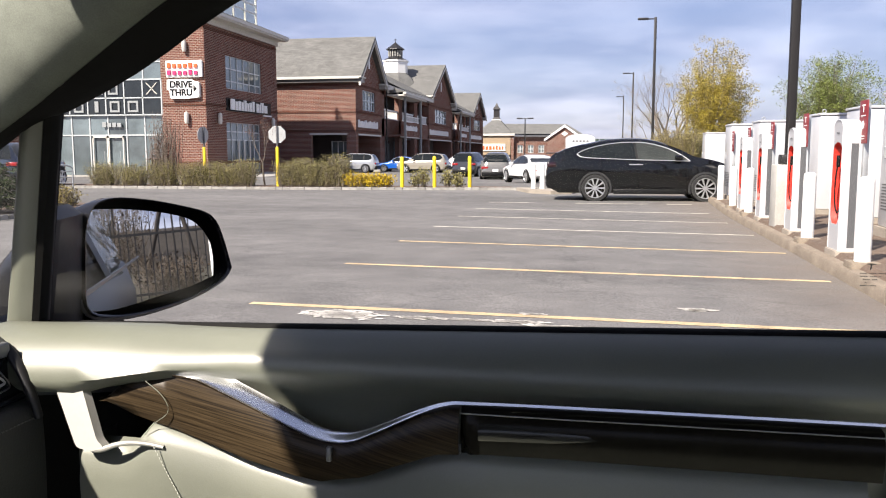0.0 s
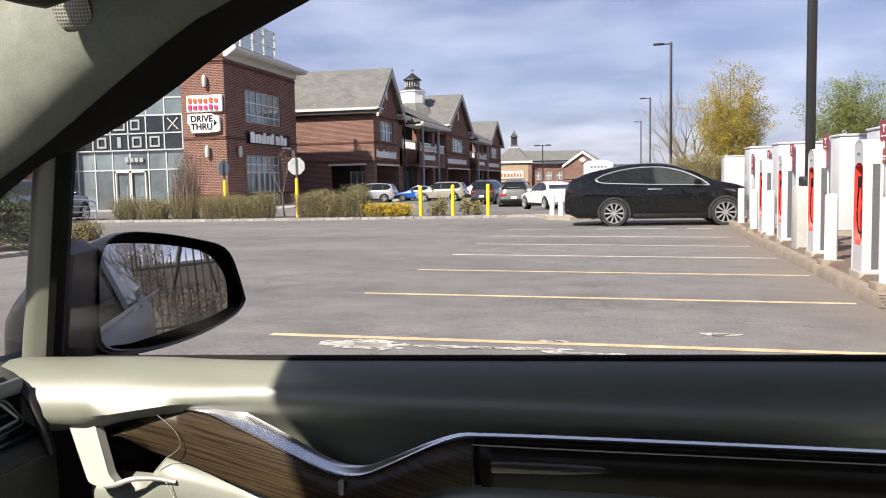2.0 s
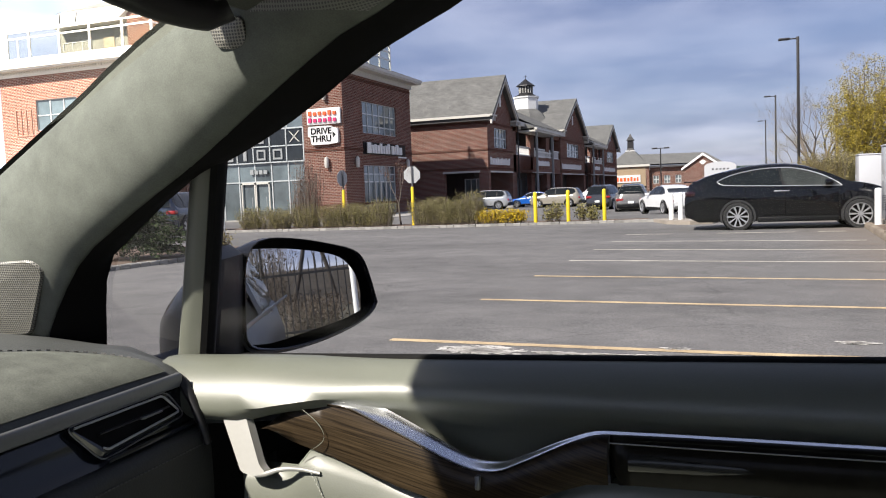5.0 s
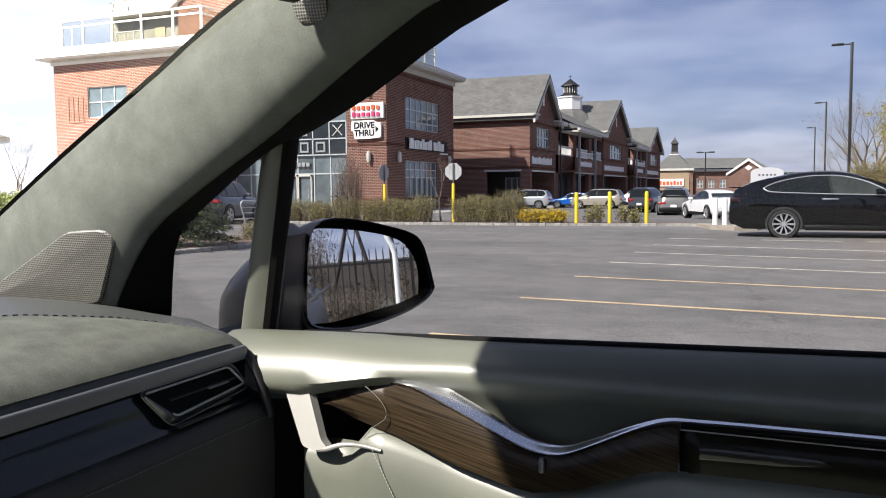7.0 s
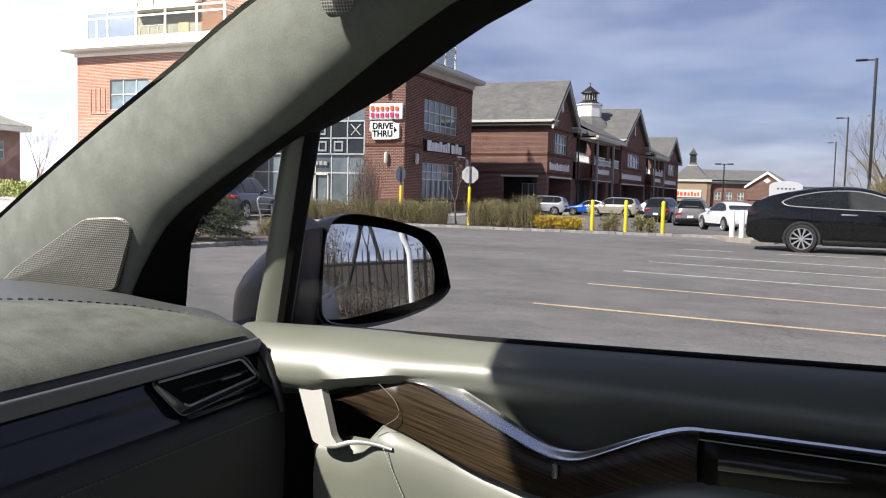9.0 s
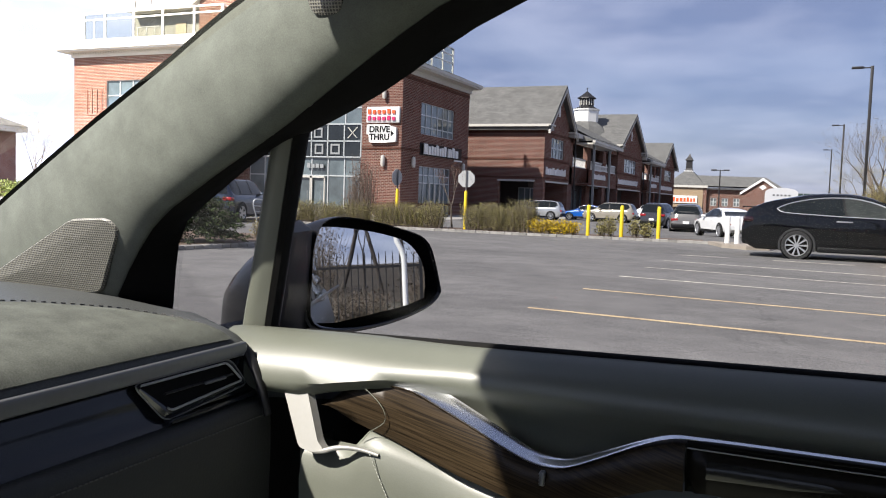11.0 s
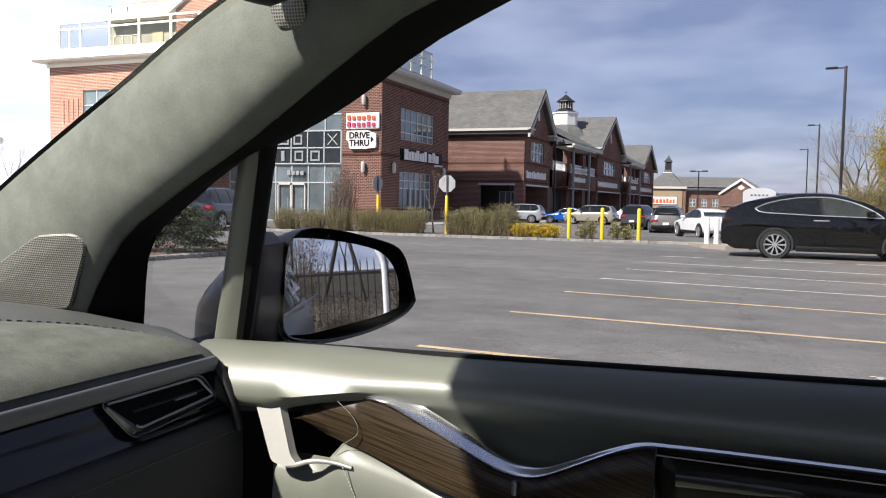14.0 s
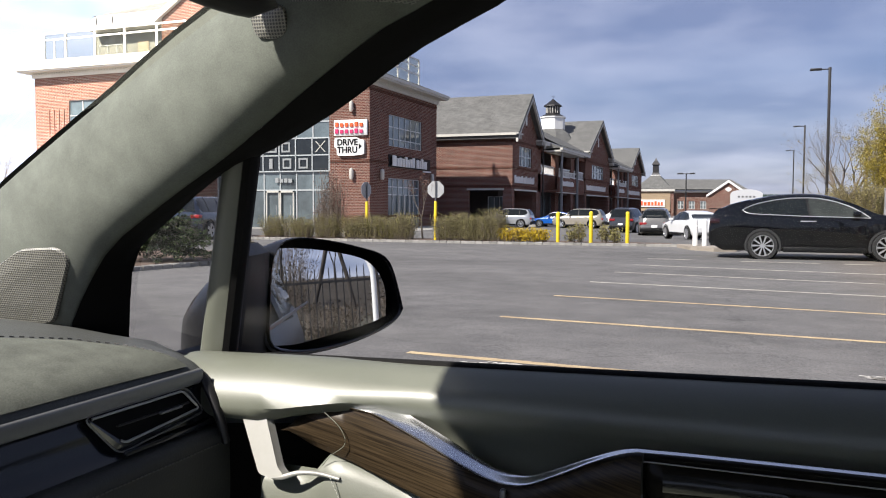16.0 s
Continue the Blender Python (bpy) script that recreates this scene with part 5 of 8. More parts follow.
# ---- charging posts ----
def build_charger():
    ob = thing("charging_post", "white arched charging post with red recess", "charging post", "charging posts in a row")
    # seen from the stall: an upright loop, wider below, with a hollow red middle
    def outline(low, w1, h, r):
        pts = [(-a, b) for a, b in low] + [(-w1, h - r)]
        for k in range(1, 8):
            a = math.pi - k * math.pi / 8
            pts.append((w1 * math.cos(a), h - r + r * math.sin(a)))
        return pts + [(w1, h - r)] + low[::-1]
    shell = outline([(0.27, 0.05), (0.262, 0.52), (0.257, 0.75)], 0.235, 1.83, 0.11)
    # the opening narrows to a round end below
    hole = outline([(0.12, 0.41), (0.205, 0.50), (0.228, 0.72)], 0.214, 1.52, 0.10)
    n = len(shell)
    rows = []
    for x, s in ((-0.17, 0.93), (-0.185, 0.985), (-0.165, 1.0), (0.165, 1.0), (0.185, 0.985), (0.17, 0.93)):
        rows.append([(x, u * s, 0.05 + (v - 0.05) * (1 - (1 - s) * 0.3)) for u, v in shell])
    m = Mesh().loft(rows)
    k = len(m.v)
    # front ring between the shell and the opening
    m.add([(-0.17, u * 0.93, 0.05 + (v - 0.05) * 0.979) for u, v in shell] + [(-0.172, u, v) for u, v in hole], [(i, i + 1, n + i + 1, n + i) for i in range(n - 1)] + [(0, n, 2 * n - 1, n - 1)])
    m.add([(0.17, u * 0.93, 0.05 + (v - 0.05) * 0.979) for u, v in shell], [tuple(range(n))])
    part("shell", m, CHG_WHITE, ob, smooth=40)
    m = Mesh().loft([[(-0.172, u, v) for u, v in hole], [(-0.02, u * 0.92, v) for u, v in hole]], closed=True)
    m.f.append(tuple(range(n, 2 * n)))
    part("recess", m, CHG_RED, ob, "glossy red recess", smooth=40)
    for side in (-1, 1):
        m = Mesh()
        m.loft([[(x, side * (0.271 - 0.0195 * z / 1.72 + 0.002), z) for z in (0.10, 0.8, 1.38, 1.50)] for x in (-0.01, 0.13)])
        m.soft_box(-0.03, side * 0.262 - 0.012 * (side > 0), 0.09, 0.14, side * 0.262 + 0.012 * (side < 0), 0.11, 0.003)
        part("side_panel", m, CHG_GREY, ob, "dark grey side panel")
    cable = spline([(-0.10, 0.03, 1.30), (-0.15, 0.02, 1.20), (-0.165, 0.06, 0.95), (-0.16, 0.05, 0.70), (-0.14, -0.02, 0.56), (-0.10, -0.06, 0.62), (-0.06, -0.05, 0.8)], 24)
    part("cable", sweep(Mesh(), cable, 0.014, 0.014), BLACK_P, ob, "black charging cable", smooth=60)
    part("plug", Mesh().soft_box(-0.17, 0.0, 1.18, -0.10, 0.06, 1.34, 0.015), BLACK_P, ob, smooth=50)
    m = Mesh()
    for k in range(5):
        m.box(-0.1865, -0.075 + 0.032 * k, 1.63, -0.183, -0.058 + 0.032 * k, 1.655)
    part("lettering_bars", m, CHG_GREY, ob, "small grey lettering")
    part("plinth", Mesh().soft_box(-0.23, -0.29, -0.12, 0.23, 0.29, 0.055, 0.02), CONCRETE, ob, "concrete plinth", smooth=40)
    return ob


CHARGER_Y = [11.45, 14.35, 17.35, 20.0, 8.65, 5.85, 3.0]
first = build_charger()
SLIM = Matrix.Diagonal((0.58, 0.90, 0.90, 1))
first.matrix_basis = pose(kerb_x(CHARGER_Y[0]) + 0.49, CHARGER_Y[0], ground_z(CHARGER_Y[0]) + 0.095, 0, 0, -1) @ SLIM
for y in CHARGER_Y[1:]:
    copy_thing(first, pose(kerb_x(y) + 0.49, y, ground_z(y) + 0.095, 0, 0, -1))


def build_white_bollard():
    ob = thing("white_bollard", "white round-topped concrete bollard guarding the chargers", "bollard", "white bollards")
    part("post", Mesh().lathe([(0.0, -0.05), (0.087, -0.05), (0.085, 0.88), (0.079, 0.915), (0.05, 0.935), (0.0, 0.94)], n=24), WHITE, ob, smooth=50)
    part("footing", Mesh().soft_box(-0.15, -0.15, -0.12, 0.15, 0.15, 0.008, 0.006), KERB_M, ob, "concrete footing", smooth=40)
    return ob


first = build_white_bollard()
BOLLARD_Y = [10.25, 13.05, 18.75, 21.35, 24.0, 7.45, 4.65]
first.matrix_basis = pose(kerb_x(BOLLARD_Y[0]) + 0.42, BOLLARD_Y[0], ground_z(BOLLARD_Y[0]) + 0.13)
for y in BOLLARD_Y[1:]:
    copy_thing(first, pose(kerb_x(y) + 0.42, y, ground_z(y) + 0.13))
for x, y in ((-2.30, 30.2), (-1.98, 30.1), (-1.55, 29.9)):
    copy_thing(first, pose(x, y, 0.11, 0, 0, 0))


def build_stall_sign():
    ob = thing("stall_sign", "maroon charging-only sign plate on a steel post", "sign", "stall signs")
    part("post", Mesh().soft_box(-0.03, -0.03, -0.1, 0.03, 0.03, 1.85, 0.006), STEEL, ob, smooth=40)
    plate = part("plate", Mesh().soft_box(-0.045, -0.15, 1.38, -0.033, 0.15, 1.89, 0.004), SIGN_RED, ob, "maroon sign plate", smooth=40)
    m = Mesh().box(-0.049, -0.06, 1.82, -0.046, 0.06, 1.84).box(-0.049, -0.012, 1.75, -0.046, 0.012, 1.82)
    m.lathe([(0.05, -0.049), (0.05, -0.046), (0.0, -0.049)], (0, 0, 1.60), 16, "x")
    m.box(-0.049, -0.09, 1.70, -0.046, 0.09, 1.715).box(-0.049, -0.08, 1.46, -0.046, 0.08, 1.475).box(-0.049, -0.08, 1.43, -0.046, 0.08, 1.44)
    part("markings", m, WHITE, plate, "pale sign markings")
    return ob


first = build_stall_sign()
first.matrix_basis = pose(kerb_x(11.2) + 0.64, 11.2, ground_z(11.2) + 0.06)
for y in (14.2, 17.15, 20.1, 22.9, 8.3):
    copy_thing(first, pose(kerb_x(y) + 0.60, y, ground_z(y) + 0.06))


def build_cabinet(w=1.05, d=1.0, h=2.05):
    ob = thing("power_cabinet", "white metal power cabinet behind the chargers", "power cabinet", "power cabinets")
    body = part("body", Mesh().soft_box(-w / 2, -d / 2, 0.10, w / 2, d / 2, h - 0.05, 0.03), CHG_WHITE, ob, smooth=40)
    part("lid", Mesh().soft_box(-w / 2 - 0.02, -d / 2 - 0.02, h - 0.05, w / 2 + 0.02, d / 2 + 0.02, h, 0.02), CHG_WHITE, ob, smooth=40)
    part("plinth", Mesh().box(-w / 2 - 0.05, -d / 2 - 0.05, -0.1, w / 2 + 0.05, d / 2 + 0.05, 0.10), CONCRETE, ob)
    m = Mesh()
    for k in range(9):
        m.box(-w / 2 - 0.006, -d / 2 + 0.12, 0.35 + 0.045 * k, -w / 2 + 0.002, d / 2 - 0.12, 0.37 + 0.045 * k)
    part("louvres", m, CHG_GREY, body, "grey cooling louvres")
    part("door_handle", Mesh().soft_box(-w / 2 - 0.03, 0.28, 1.1, -w / 2 + 0.01, 0.31, 1.28, 0.006), STEEL, body)
    for x in (-w / 2 + 0.1, w / 2 - 0.1):
        part("lifting_eye", Mesh().lathe([(0.035, -0.01), (0.045, 0.0), (0.035, 0.01), (0.025, 0.0), (0.035, -0.01)], (x, -d / 2 + 0.1, h + 0.04), 12, "y"), STEEL, ob)
    return ob


first = build_cabinet()
first.matrix_basis = pose(4.55, 13.3, 0.23)
for x, y in ((4.95, 16.6), (4.85, 19.0), (4.25, 22.0), (4.0, 24.6), (4.65, 35.0), (5.9, 14.6), (4.7, 9.6)):
    copy_thing(first, pose(x, y, ground_z(y) + 0.13))


def build_pole_light(height, base_h=0.0, name_label="tall dark bronze parking lot light pole"):
    ob = thing("street_lamp", name_label, "street lamp", "lot light poles")
    if base_h:
        part("pole_base", Mesh().soft_box(-0.24, -0.24, -0.1, 0.24, 0.24, base_h, 0.02), PALE_CONCRETE, ob, "board-marked concrete base", smooth=40)
        part("base_cover", Mesh().soft_box(-0.15, -0.15, base_h, 0.15, 0.15, base_h + 0.17, 0.02), BRONZE, ob, smooth=40)
    part("pole", Mesh().soft_box(-0.07, -0.07, max(0, base_h - 0.02), 0.07, 0.07, height, 0.012), BRONZE, ob, smooth=40)
    part("arm", Mesh().soft_box(-0.45, -0.03, height - 0.12, 0.0, 0.03, height - 0.06, 0.01), BRONZE, ob, smooth=40)
    part("lamp_head", Mesh().soft_box(-0.95, -0.16, height - 0.13, -0.38, 0.16, height - 0.03, 0.03), BRONZE, ob, "flat lamp head", smooth=40)
    return ob


lamp = build_pole_light(8.75)
lamp.matrix_basis = pose(2.97, 48, 0)
copy_thing(lamp, pose(3.2, 80, 0))
copy_thing(lamp, pose(3.4, 113, 0))
lamp = build_pole_light(9.3, 1.03, "dark bronze light pole on a square concrete base")
lamp.matrix_basis = pose(3.16, 15.72, ground_z(15.7) + 0.13)


def build_yellow_bollard():
    ob = thing("yellow_bollard", "bright yellow steel pipe bollard", "bollard", "yellow bollards")
    part("pipe", Mesh().lathe([(0.0, -0.1), (0.072, -0.1), (0.072, 1.16), (0.06, 1.20), (0.03, 1.215), (0.0, 1.22)], n=20), YELLOW, ob, smooth=50)
    return ob


first = build_yellow_bollard()
first.matrix_basis = pose(-7.50, 31.75, 0.04)
copy_thing(first, pose(-6.22, 31.75, 0.06))
copy_thing(first, pose(-4.84, 31.7, 0.06))


ALU = material("bare_aluminium_sheet", (0.44, 0.44, 0.43), 0.6, 0.1, 0.05, 2.0, 30.0, 0.0)


def build_stop_sign(face):
    ob = thing("road_sign", "octagonal road sign seen from its bare back", "road sign", "octagonal road signs")
    part("sleeve", Mesh().lathe([(0.0, -0.1), (0.065, -0.1), (0.065, 1.62), (0.05, 1.66), (0.0, 1.66)], n=16), YELLOW, ob, "yellow post sleeve", smooth=50)
    part("post", Mesh().soft_box(-0.025, -0.03, 1.6, 0.025, 0.028, 2.5, 0.004), CHG_GREY, ob)
    oct_ = [(0.37 * math.cos(math.pi / 8 + k * math.pi / 4), 2.15 + 0.37 * math.sin(math.pi / 8 + k * math.pi / 4)) for k in range(8)]
    part("plate", Mesh().prism(oct_, 0.032, 0.040, "y"), ALU, ob, "bare grey octagonal plate")
    ob.matrix_basis = face
    return ob


s1 = build_stop_sign(pose(-12.82, 32.3, 0, 0, 0, 12))
copy_thing(s1, pose(-16.15, 32.6, 0, 0, 0, 78))


# ---- shops ----
def window_grid(name, parent, axis, plane, u0, u1, z0, z1, cols, rows, glass=None, depth=0.12, bar=0.05, out=-1, label="", pane_name="pane"):
    """A framed window with panes of its own, set into a wall. axis: the wall's own axis of width; out: the side it looks to."""
    glass = glass or PANE
    def box(m, ua, za, ub, zb, da, db):
        a, b = plane + out * da, plane + out * db
        if axis == "x":
            m.box(ua, min(a, b), za, ub, max(a, b), zb)
        else:
            m.box(min(a, b), ua, za, max(a, b), ub, zb)
        return m
    m = Mesh()
    for k in range(cols + 1):
        u = u0 + (u1 - u0) * k / cols
        box(m, u - bar / 2, z0, u + bar / 2, z1, -0.06, 0.03)
    rr = rows if isinstance(rows, list) else [z0 + (z1 - z0) * k / rows for k in range(rows + 1)]
    for z in rr:
        box(m, u0, z - bar / 2, u1, z + bar / 2, -0.06, 0.026)
    frame_ob = part(name, m, FRAME_M, parent, label)
    for a in range(cols):
        for za, zb in zip(rr, rr[1:]):
            ua, ub = u0 + (u1 - u0) * a / cols, u0 + (u1 - u0) * (a + 1) / cols
            part(pane_name, box(Mesh(), ua + 0.01, za + 0.01, ub - 0.01, zb - 0.01, -0.04, -0.02), glass, frame_ob)
    return frame_ob


def wall_with_holes(m, axis, plane, thick, u0, u1, z0, z1, holes):
    """A wall in rectangles round its openings. holes: (ua, ub, za, zb), apart from one another in u or z."""
    us = sorted({u0, u1, *[h[0] for h in holes], *[h[1] for h in holes]})
    zs = sorted({z0, z1, *[h[2] for h in holes], *[h[3] for h in holes]})
    for ua, ub in zip(us, us[1:]):
        for za, zb in zip(zs, zs[1:]):
            c = ((ua + ub) / 2, (za + zb) / 2)
            if any(h[0] < c[0] < h[1] and h[2] < c[1] < h[3] for h in holes):
                continue
            if axis == "x":
                m.box(ua, min(plane, plane + thick), za, ub, max(plane, plane + thick), zb)
            else:
                m.box(min(plane, plane + thick), ua, za, max(plane, plane + thick), ub, zb)
    return m


def letter_bars(name, parent, mat, axis, plane, u, z, widths, h, gap, out, label=""):
    """Plain blocks of the letters' size in place of a trade name."""
    m = Mesh()
    full = h
    for k, w in enumerate(widths):
        h = full * (1.0, 0.80, 0.86, 0.80, 1.0, 0.76, 0.84)[k % 7]
        if w > 0:
            if axis == "x":
                m.box(u, min(plane, plane + out * 0.08), z, u + w, max(plane, plane + out * 0.08), z + h)
            else:
                m.box(min(plane, plane + out * 0.08), u, z, max(plane, plane + out * 0.08), u + w, z + h)
        u += abs(w) + gap
    return part(name, m, mat, parent, label)


def letter_frame(name, parent, u, z, w, h, bar=0.11):
    """A plain outlined block of a letter's size."""
    m = Mesh()
    if w < 0.3:
        m.box(u, 44.95, z, u + w, 45.0, z + h)
    else:
        m.box(u, 44.95, z, u + bar, 45.0, z + h).box(u + w - bar, 44.95, z, u + w, 45.0, z + h)
        m.box(u + bar, 44.95, z + h - bar, u + w - bar, 45.0, z + h).box(u + bar, 44.95, z, u + w - bar, 45.0, z + bar)
    return part(name, m, SIGN_GREY, parent, "pale outlined letter blocks")


def text_part(name, words, size, place, mat, parent, label=""):
    cu = bpy.data.curves.new(name, "FONT")
    cu.body, cu.size, cu.extrude, cu.offset = words, size, 0.01, 0.026 * size
    cu.align_x, cu.align_y = "CENTER", "CENTER"
    tmp = bpy.data.objects.new(name, cu)
    scene.collection.objects.link(tmp)
    me = bpy.data.meshes.new_from_object(tmp.evaluated_get(bpy.context.evaluated_depsgraph_get()))
    bpy.data.objects.remove(tmp)
    me.materials.clear()
    me.materials.append(mat)
    ob = new(name, me)
    ob.matrix_basis = place
    ob.parent = parent
    if label:
        ob["label"] = label
    return ob


def sconce(parent, axis, u, plane, z, out):
    m = Mesh()
    p = (u, plane + out * 0.17, 0) if axis == "x" else (plane + out * 0.17, u, 0)
    m.lathe([(0.0, z), (0.10, z), (0.13, z + 0.12), (0.13, z + 0.5), (0.10, z + 0.62), (0.0, z + 0.68)], (p[0], p[1], 0), 14)
    part("wall_lamp", m, TRIM, parent, "cream wall lantern", smooth=40)


PALE_BRICK = material("raised_brick_lines", (0.27, 0.115, 0.08), 0.9, vary=0.35, big=4.0, fine=30.0, bump=0.2)


def build_corner_shop():
    ob = thing("corner_shop_building", "two-storey red brick corner building with glass curtain wall and roof terrace", "building")
    XR, YF = -22.15, 45.0
    m = Mesh()
    wall_with_holes(m, "x", YF, 0.35, -34.0, XR, 0, 8.75, [(-33.2, -24.9, 0.0, 8.35)])
    wall_with_holes(m, "y", XR, -0.35, YF + 0.35, 55.8, 0, 8.75, [(47.7, 53.1, 5.28, 7.26), (47.6, 52.7, 0.15, 3.25)])
    m.box(-34.0, 55.45, 0, XR - 0.35, 55.8, 8.75)
    wall = part("wall", m, BRICK, ob, "red brick wall")
    # darker soldier courses and corner piers standing proud
    m = Mesh()
    for z in (0.75, 4.12, 8.45):
        m.box(-24.85, YF - 0.04, z, XR + 0.04, YF - 0.002, z + 0.16)
        m.box(XR + 0.002, YF - 0.04, z, XR + 0.04, 55.8, z + 0.16)
    part("brick_band", m, BRICK_D, wall, "darker brick course")
    # left wing stands forward
    m = Mesh()
    wall_with_holes(m, "x", 41.8, 0.35, -45.2, -33.6, 0, 9.9, [(-42.3, -39.0, 6.3, 8.25), (-37.5, -34.6, 6.3, 8.25), (-42.3, -39.0, 1.0, 3.6), (-37.5, -34.6, 1.0, 3.6)])
    wall_with_holes(m, "y", -33.6, -0.35, 42.15, 45.0, 0, 9.9, [])
    wall_with_holes(m, "y", -45.2, 0.35, 42.15, 55.8, 0, 9.9, [])
    wing = part("wing_wall", m, BRICK, ob, "red brick wing wall")
    m = Mesh()
    for k in range(4):
        m.box(-44.0 + 0.42 * k, 41.75, 6.1, -43.94 + 0.42 * k, 41.798, 7.7)
    m.box(-44.1, 41.75, 6.02, -42.6, 41.798, 6.1)
    part("raised_brick_panel", m, PALE_BRICK, wing, "raised pale brick panel lines")
    for a, b in ((-42.3, -39.0), (-37.5, -34.6)):
        for z0, z1, r in ((6.3, 8.25, 2), (1.0, 3.6, 2)):
            window_grid("window", wing, "x", 41.9, a, b, z0, z1, 3, r, WING_PANE)
    # cornice: frieze, moulding, sloped shingle skirt, for wing and main block
    for (x0, x1, y0, y1, z) in ((-45.2, -33.6, 41.8, 55.8, 9.80), (-33.6, XR, 45.0, 55.8, 8.75)):
        left = 0.75 if x0 < -40 else 0.0
        fore = 1.0 if left else 0.0
        top = 0.83 if left else 1.25
        m = Mesh().box(x0 - left * 0.2, y0 - 0.12 * fore + 0.02, z, x1 + 0.12, y1 + 0.12, z + 0.32)
        m.box(x0 - left, y0 - 0.75 * fore + 0.02, z + 0.32, x1 + 0.75, y1 + 0.4, z + 0.42)
        m.box(x0 - left * 1.12, y0 - 0.84 * fore + 0.02, z + 0.42, x1 + 0.84, y1 + 0.45, z + 0.62)
        if not left:
            m.prism([(XR + 0.05, z + 0.05), (XR + 0.30, z + 0.10), (XR + 0.86, z + 0.50), (XR + 0.86, z + 0.66), (XR + 0.05, z + 1.25)], y0 - 0.10, y0 + 0.016, "y")
        part("cornice", m, TRIM, ob, "cream moulded cornice")
        m = Mesh()
        for k in range(int((x1 - x0) / 0.22) if left else 0):
            m.box(x0 + 0.22 * k, y0 - 0.20, z + 0.20, x0 + 0.11 + 0.22 * k, y0 - 0.121, z + 0.31)
        if left:
            part("dentils", m, TRIM, ob, "row of small dentil blocks")
        lo = [(x0 - left * 1.1, y0 - 0.82 * fore, z + 0.625), (x1 + 0.82, y0 - 0.82 * fore, z + 0.625), (x1 + 0.82, y1 + 0.4, z + 0.625), (x0 - left * 1.1, y1 + 0.4, z + 0.625)]
        hi = [(x0 + left * 0.6, y0 + 0.6, z + top), (x1 - 0.7, y0 + 0.6, z + top), (x1 - 0.7, y1 - 0.6, z + top), (x0 + left * 0.6, y1 - 0.6, z + top)]
        m = Mesh().loft([lo, hi], closed=True)
        m.f.append((4, 5, 6, 7))
        part("roof", m, SHINGLE, ob, "grey shingle roof skirt")
        # terrace screen of framed glass: a solid foot, tall panes, a low upper row
        a0, a1, b0, b1, zt = (-45.3 if left else x0 + 0.5), x1 - (0.1 if left else 1.0), y0 + 0.9, y1 - 0.9, z + (0.83 if left else 1.25)
        foot, bar, hs = (0.55, 1.80, 2.26) if left else (0.22, 1.32, 1.85)
        posts = [-45.28, -43.4, -40.9, -38.45, -35.9, a1] if left else [a0 + (a1 - a0) * k / 6 for k in range(7)]
        m = Mesh().box(a0, b0 - 0.05, zt - 0.06, a1, b0 + 0.08, zt + foot)
        for u in posts:
            m.box(u - 0.07, b0 - 0.04, zt + foot, u + 0.07, b0 + 0.06, zt + hs)
        for zz in (bar, hs - 0.05):
            m.box(a0, b0 - 0.03, zt + zz, a1, b0 + 0.05, zt + zz + 0.10)
        if left:
            m.box(-44.42, b0 - 0.02, zt + foot, -44.34, b0 + 0.04, zt + bar)
        n2 = 5
        for k in range(n2 + 1):
            u = b0 + (b1 - b0) * k / n2
            m.box(a1 - 0.06, u - 0.06, zt, a1 + 0.04, u + 0.06, zt + hs)
        for zz in (0.0, 0.75, bar, hs - 0.05):
            m.box(a1 - 0.05, b0, zt + zz, a1 + 0.03, b1, zt + zz + 0.09)
        screen = part("terrace_screen", m, WHITE, ob, "white framed terrace windscreen")
        for ua, ub in zip(posts, posts[1:]):
            for za, zb in ((foot, bar), (bar + 0.1, hs - 0.05)):
                part("pane", Mesh().box(ua + 0.07, b0, zt + za, ub - 0.07, b0 + 0.015, zt + zb), TERRACE, screen)
        for k in range(n2):
            ua, ub = b0 + (b1 - b0) * k / n2, b0 + (b1 - b0) * (k + 1) / n2
            part("pane", Mesh().box(a1 - 0.015, ua + 0.06, zt + 0.09, a1, ub - 0.06, zt + hs - 0.05), TERRACE, screen)
    # brick pier and curtain wall head that rise past the cornice
    pier = part("pier", Mesh().box(-24.88, YF - 0.10, 8.62, XR + 0.05, YF + 0.55, 11.4), BRICK, ob, "red brick corner pier")
    part("brick_band", Mesh().box(-24.90, YF - 0.14, 8.75, XR + 0.07, YF - 0.102, 8.92).box(-24.90, YF - 0.14, 9.65, XR + 0.07, YF - 0.102, 9.82), BRICK_D, pier, "darker brick course")
    part("pier_cap", Mesh().box(-25.0, YF - 0.2, 11.4, XR + 0.15, YF + 0.65, 11.6), TRIM, pier, "cream cap stone")
    part("front_head", Mesh().box(-33.2, YF, 8.78, -24.9, YF + 0.35, 9.6), BRICK, ob, "brick head over the curtain wall")
    # terrace room behind the screen: glazed wall, pale canopy, shingle roof, brick gable
    room = part("terrace_room", Mesh().box(-44.0, 46.0, 10.2, -33.9, 46.3, 13.5), TERRACE_WALL, ob, "pale weathered wall of the terrace room")
    for ua, ub, za, zb, c in ((-43.7, -41.3, 11.6, 12.6, 3), (-38.0, -35.2, 11.3, 12.9, 4)):
        window_grid("window", room, "x", 45.99, ua, ub, za, zb, c, 1, depth=0.04)
    part("door", Mesh().box(-40.25, 45.95, 10.3, -39.35, 45.995, 12.7), TAN_DOOR, room, "tan terrace door")
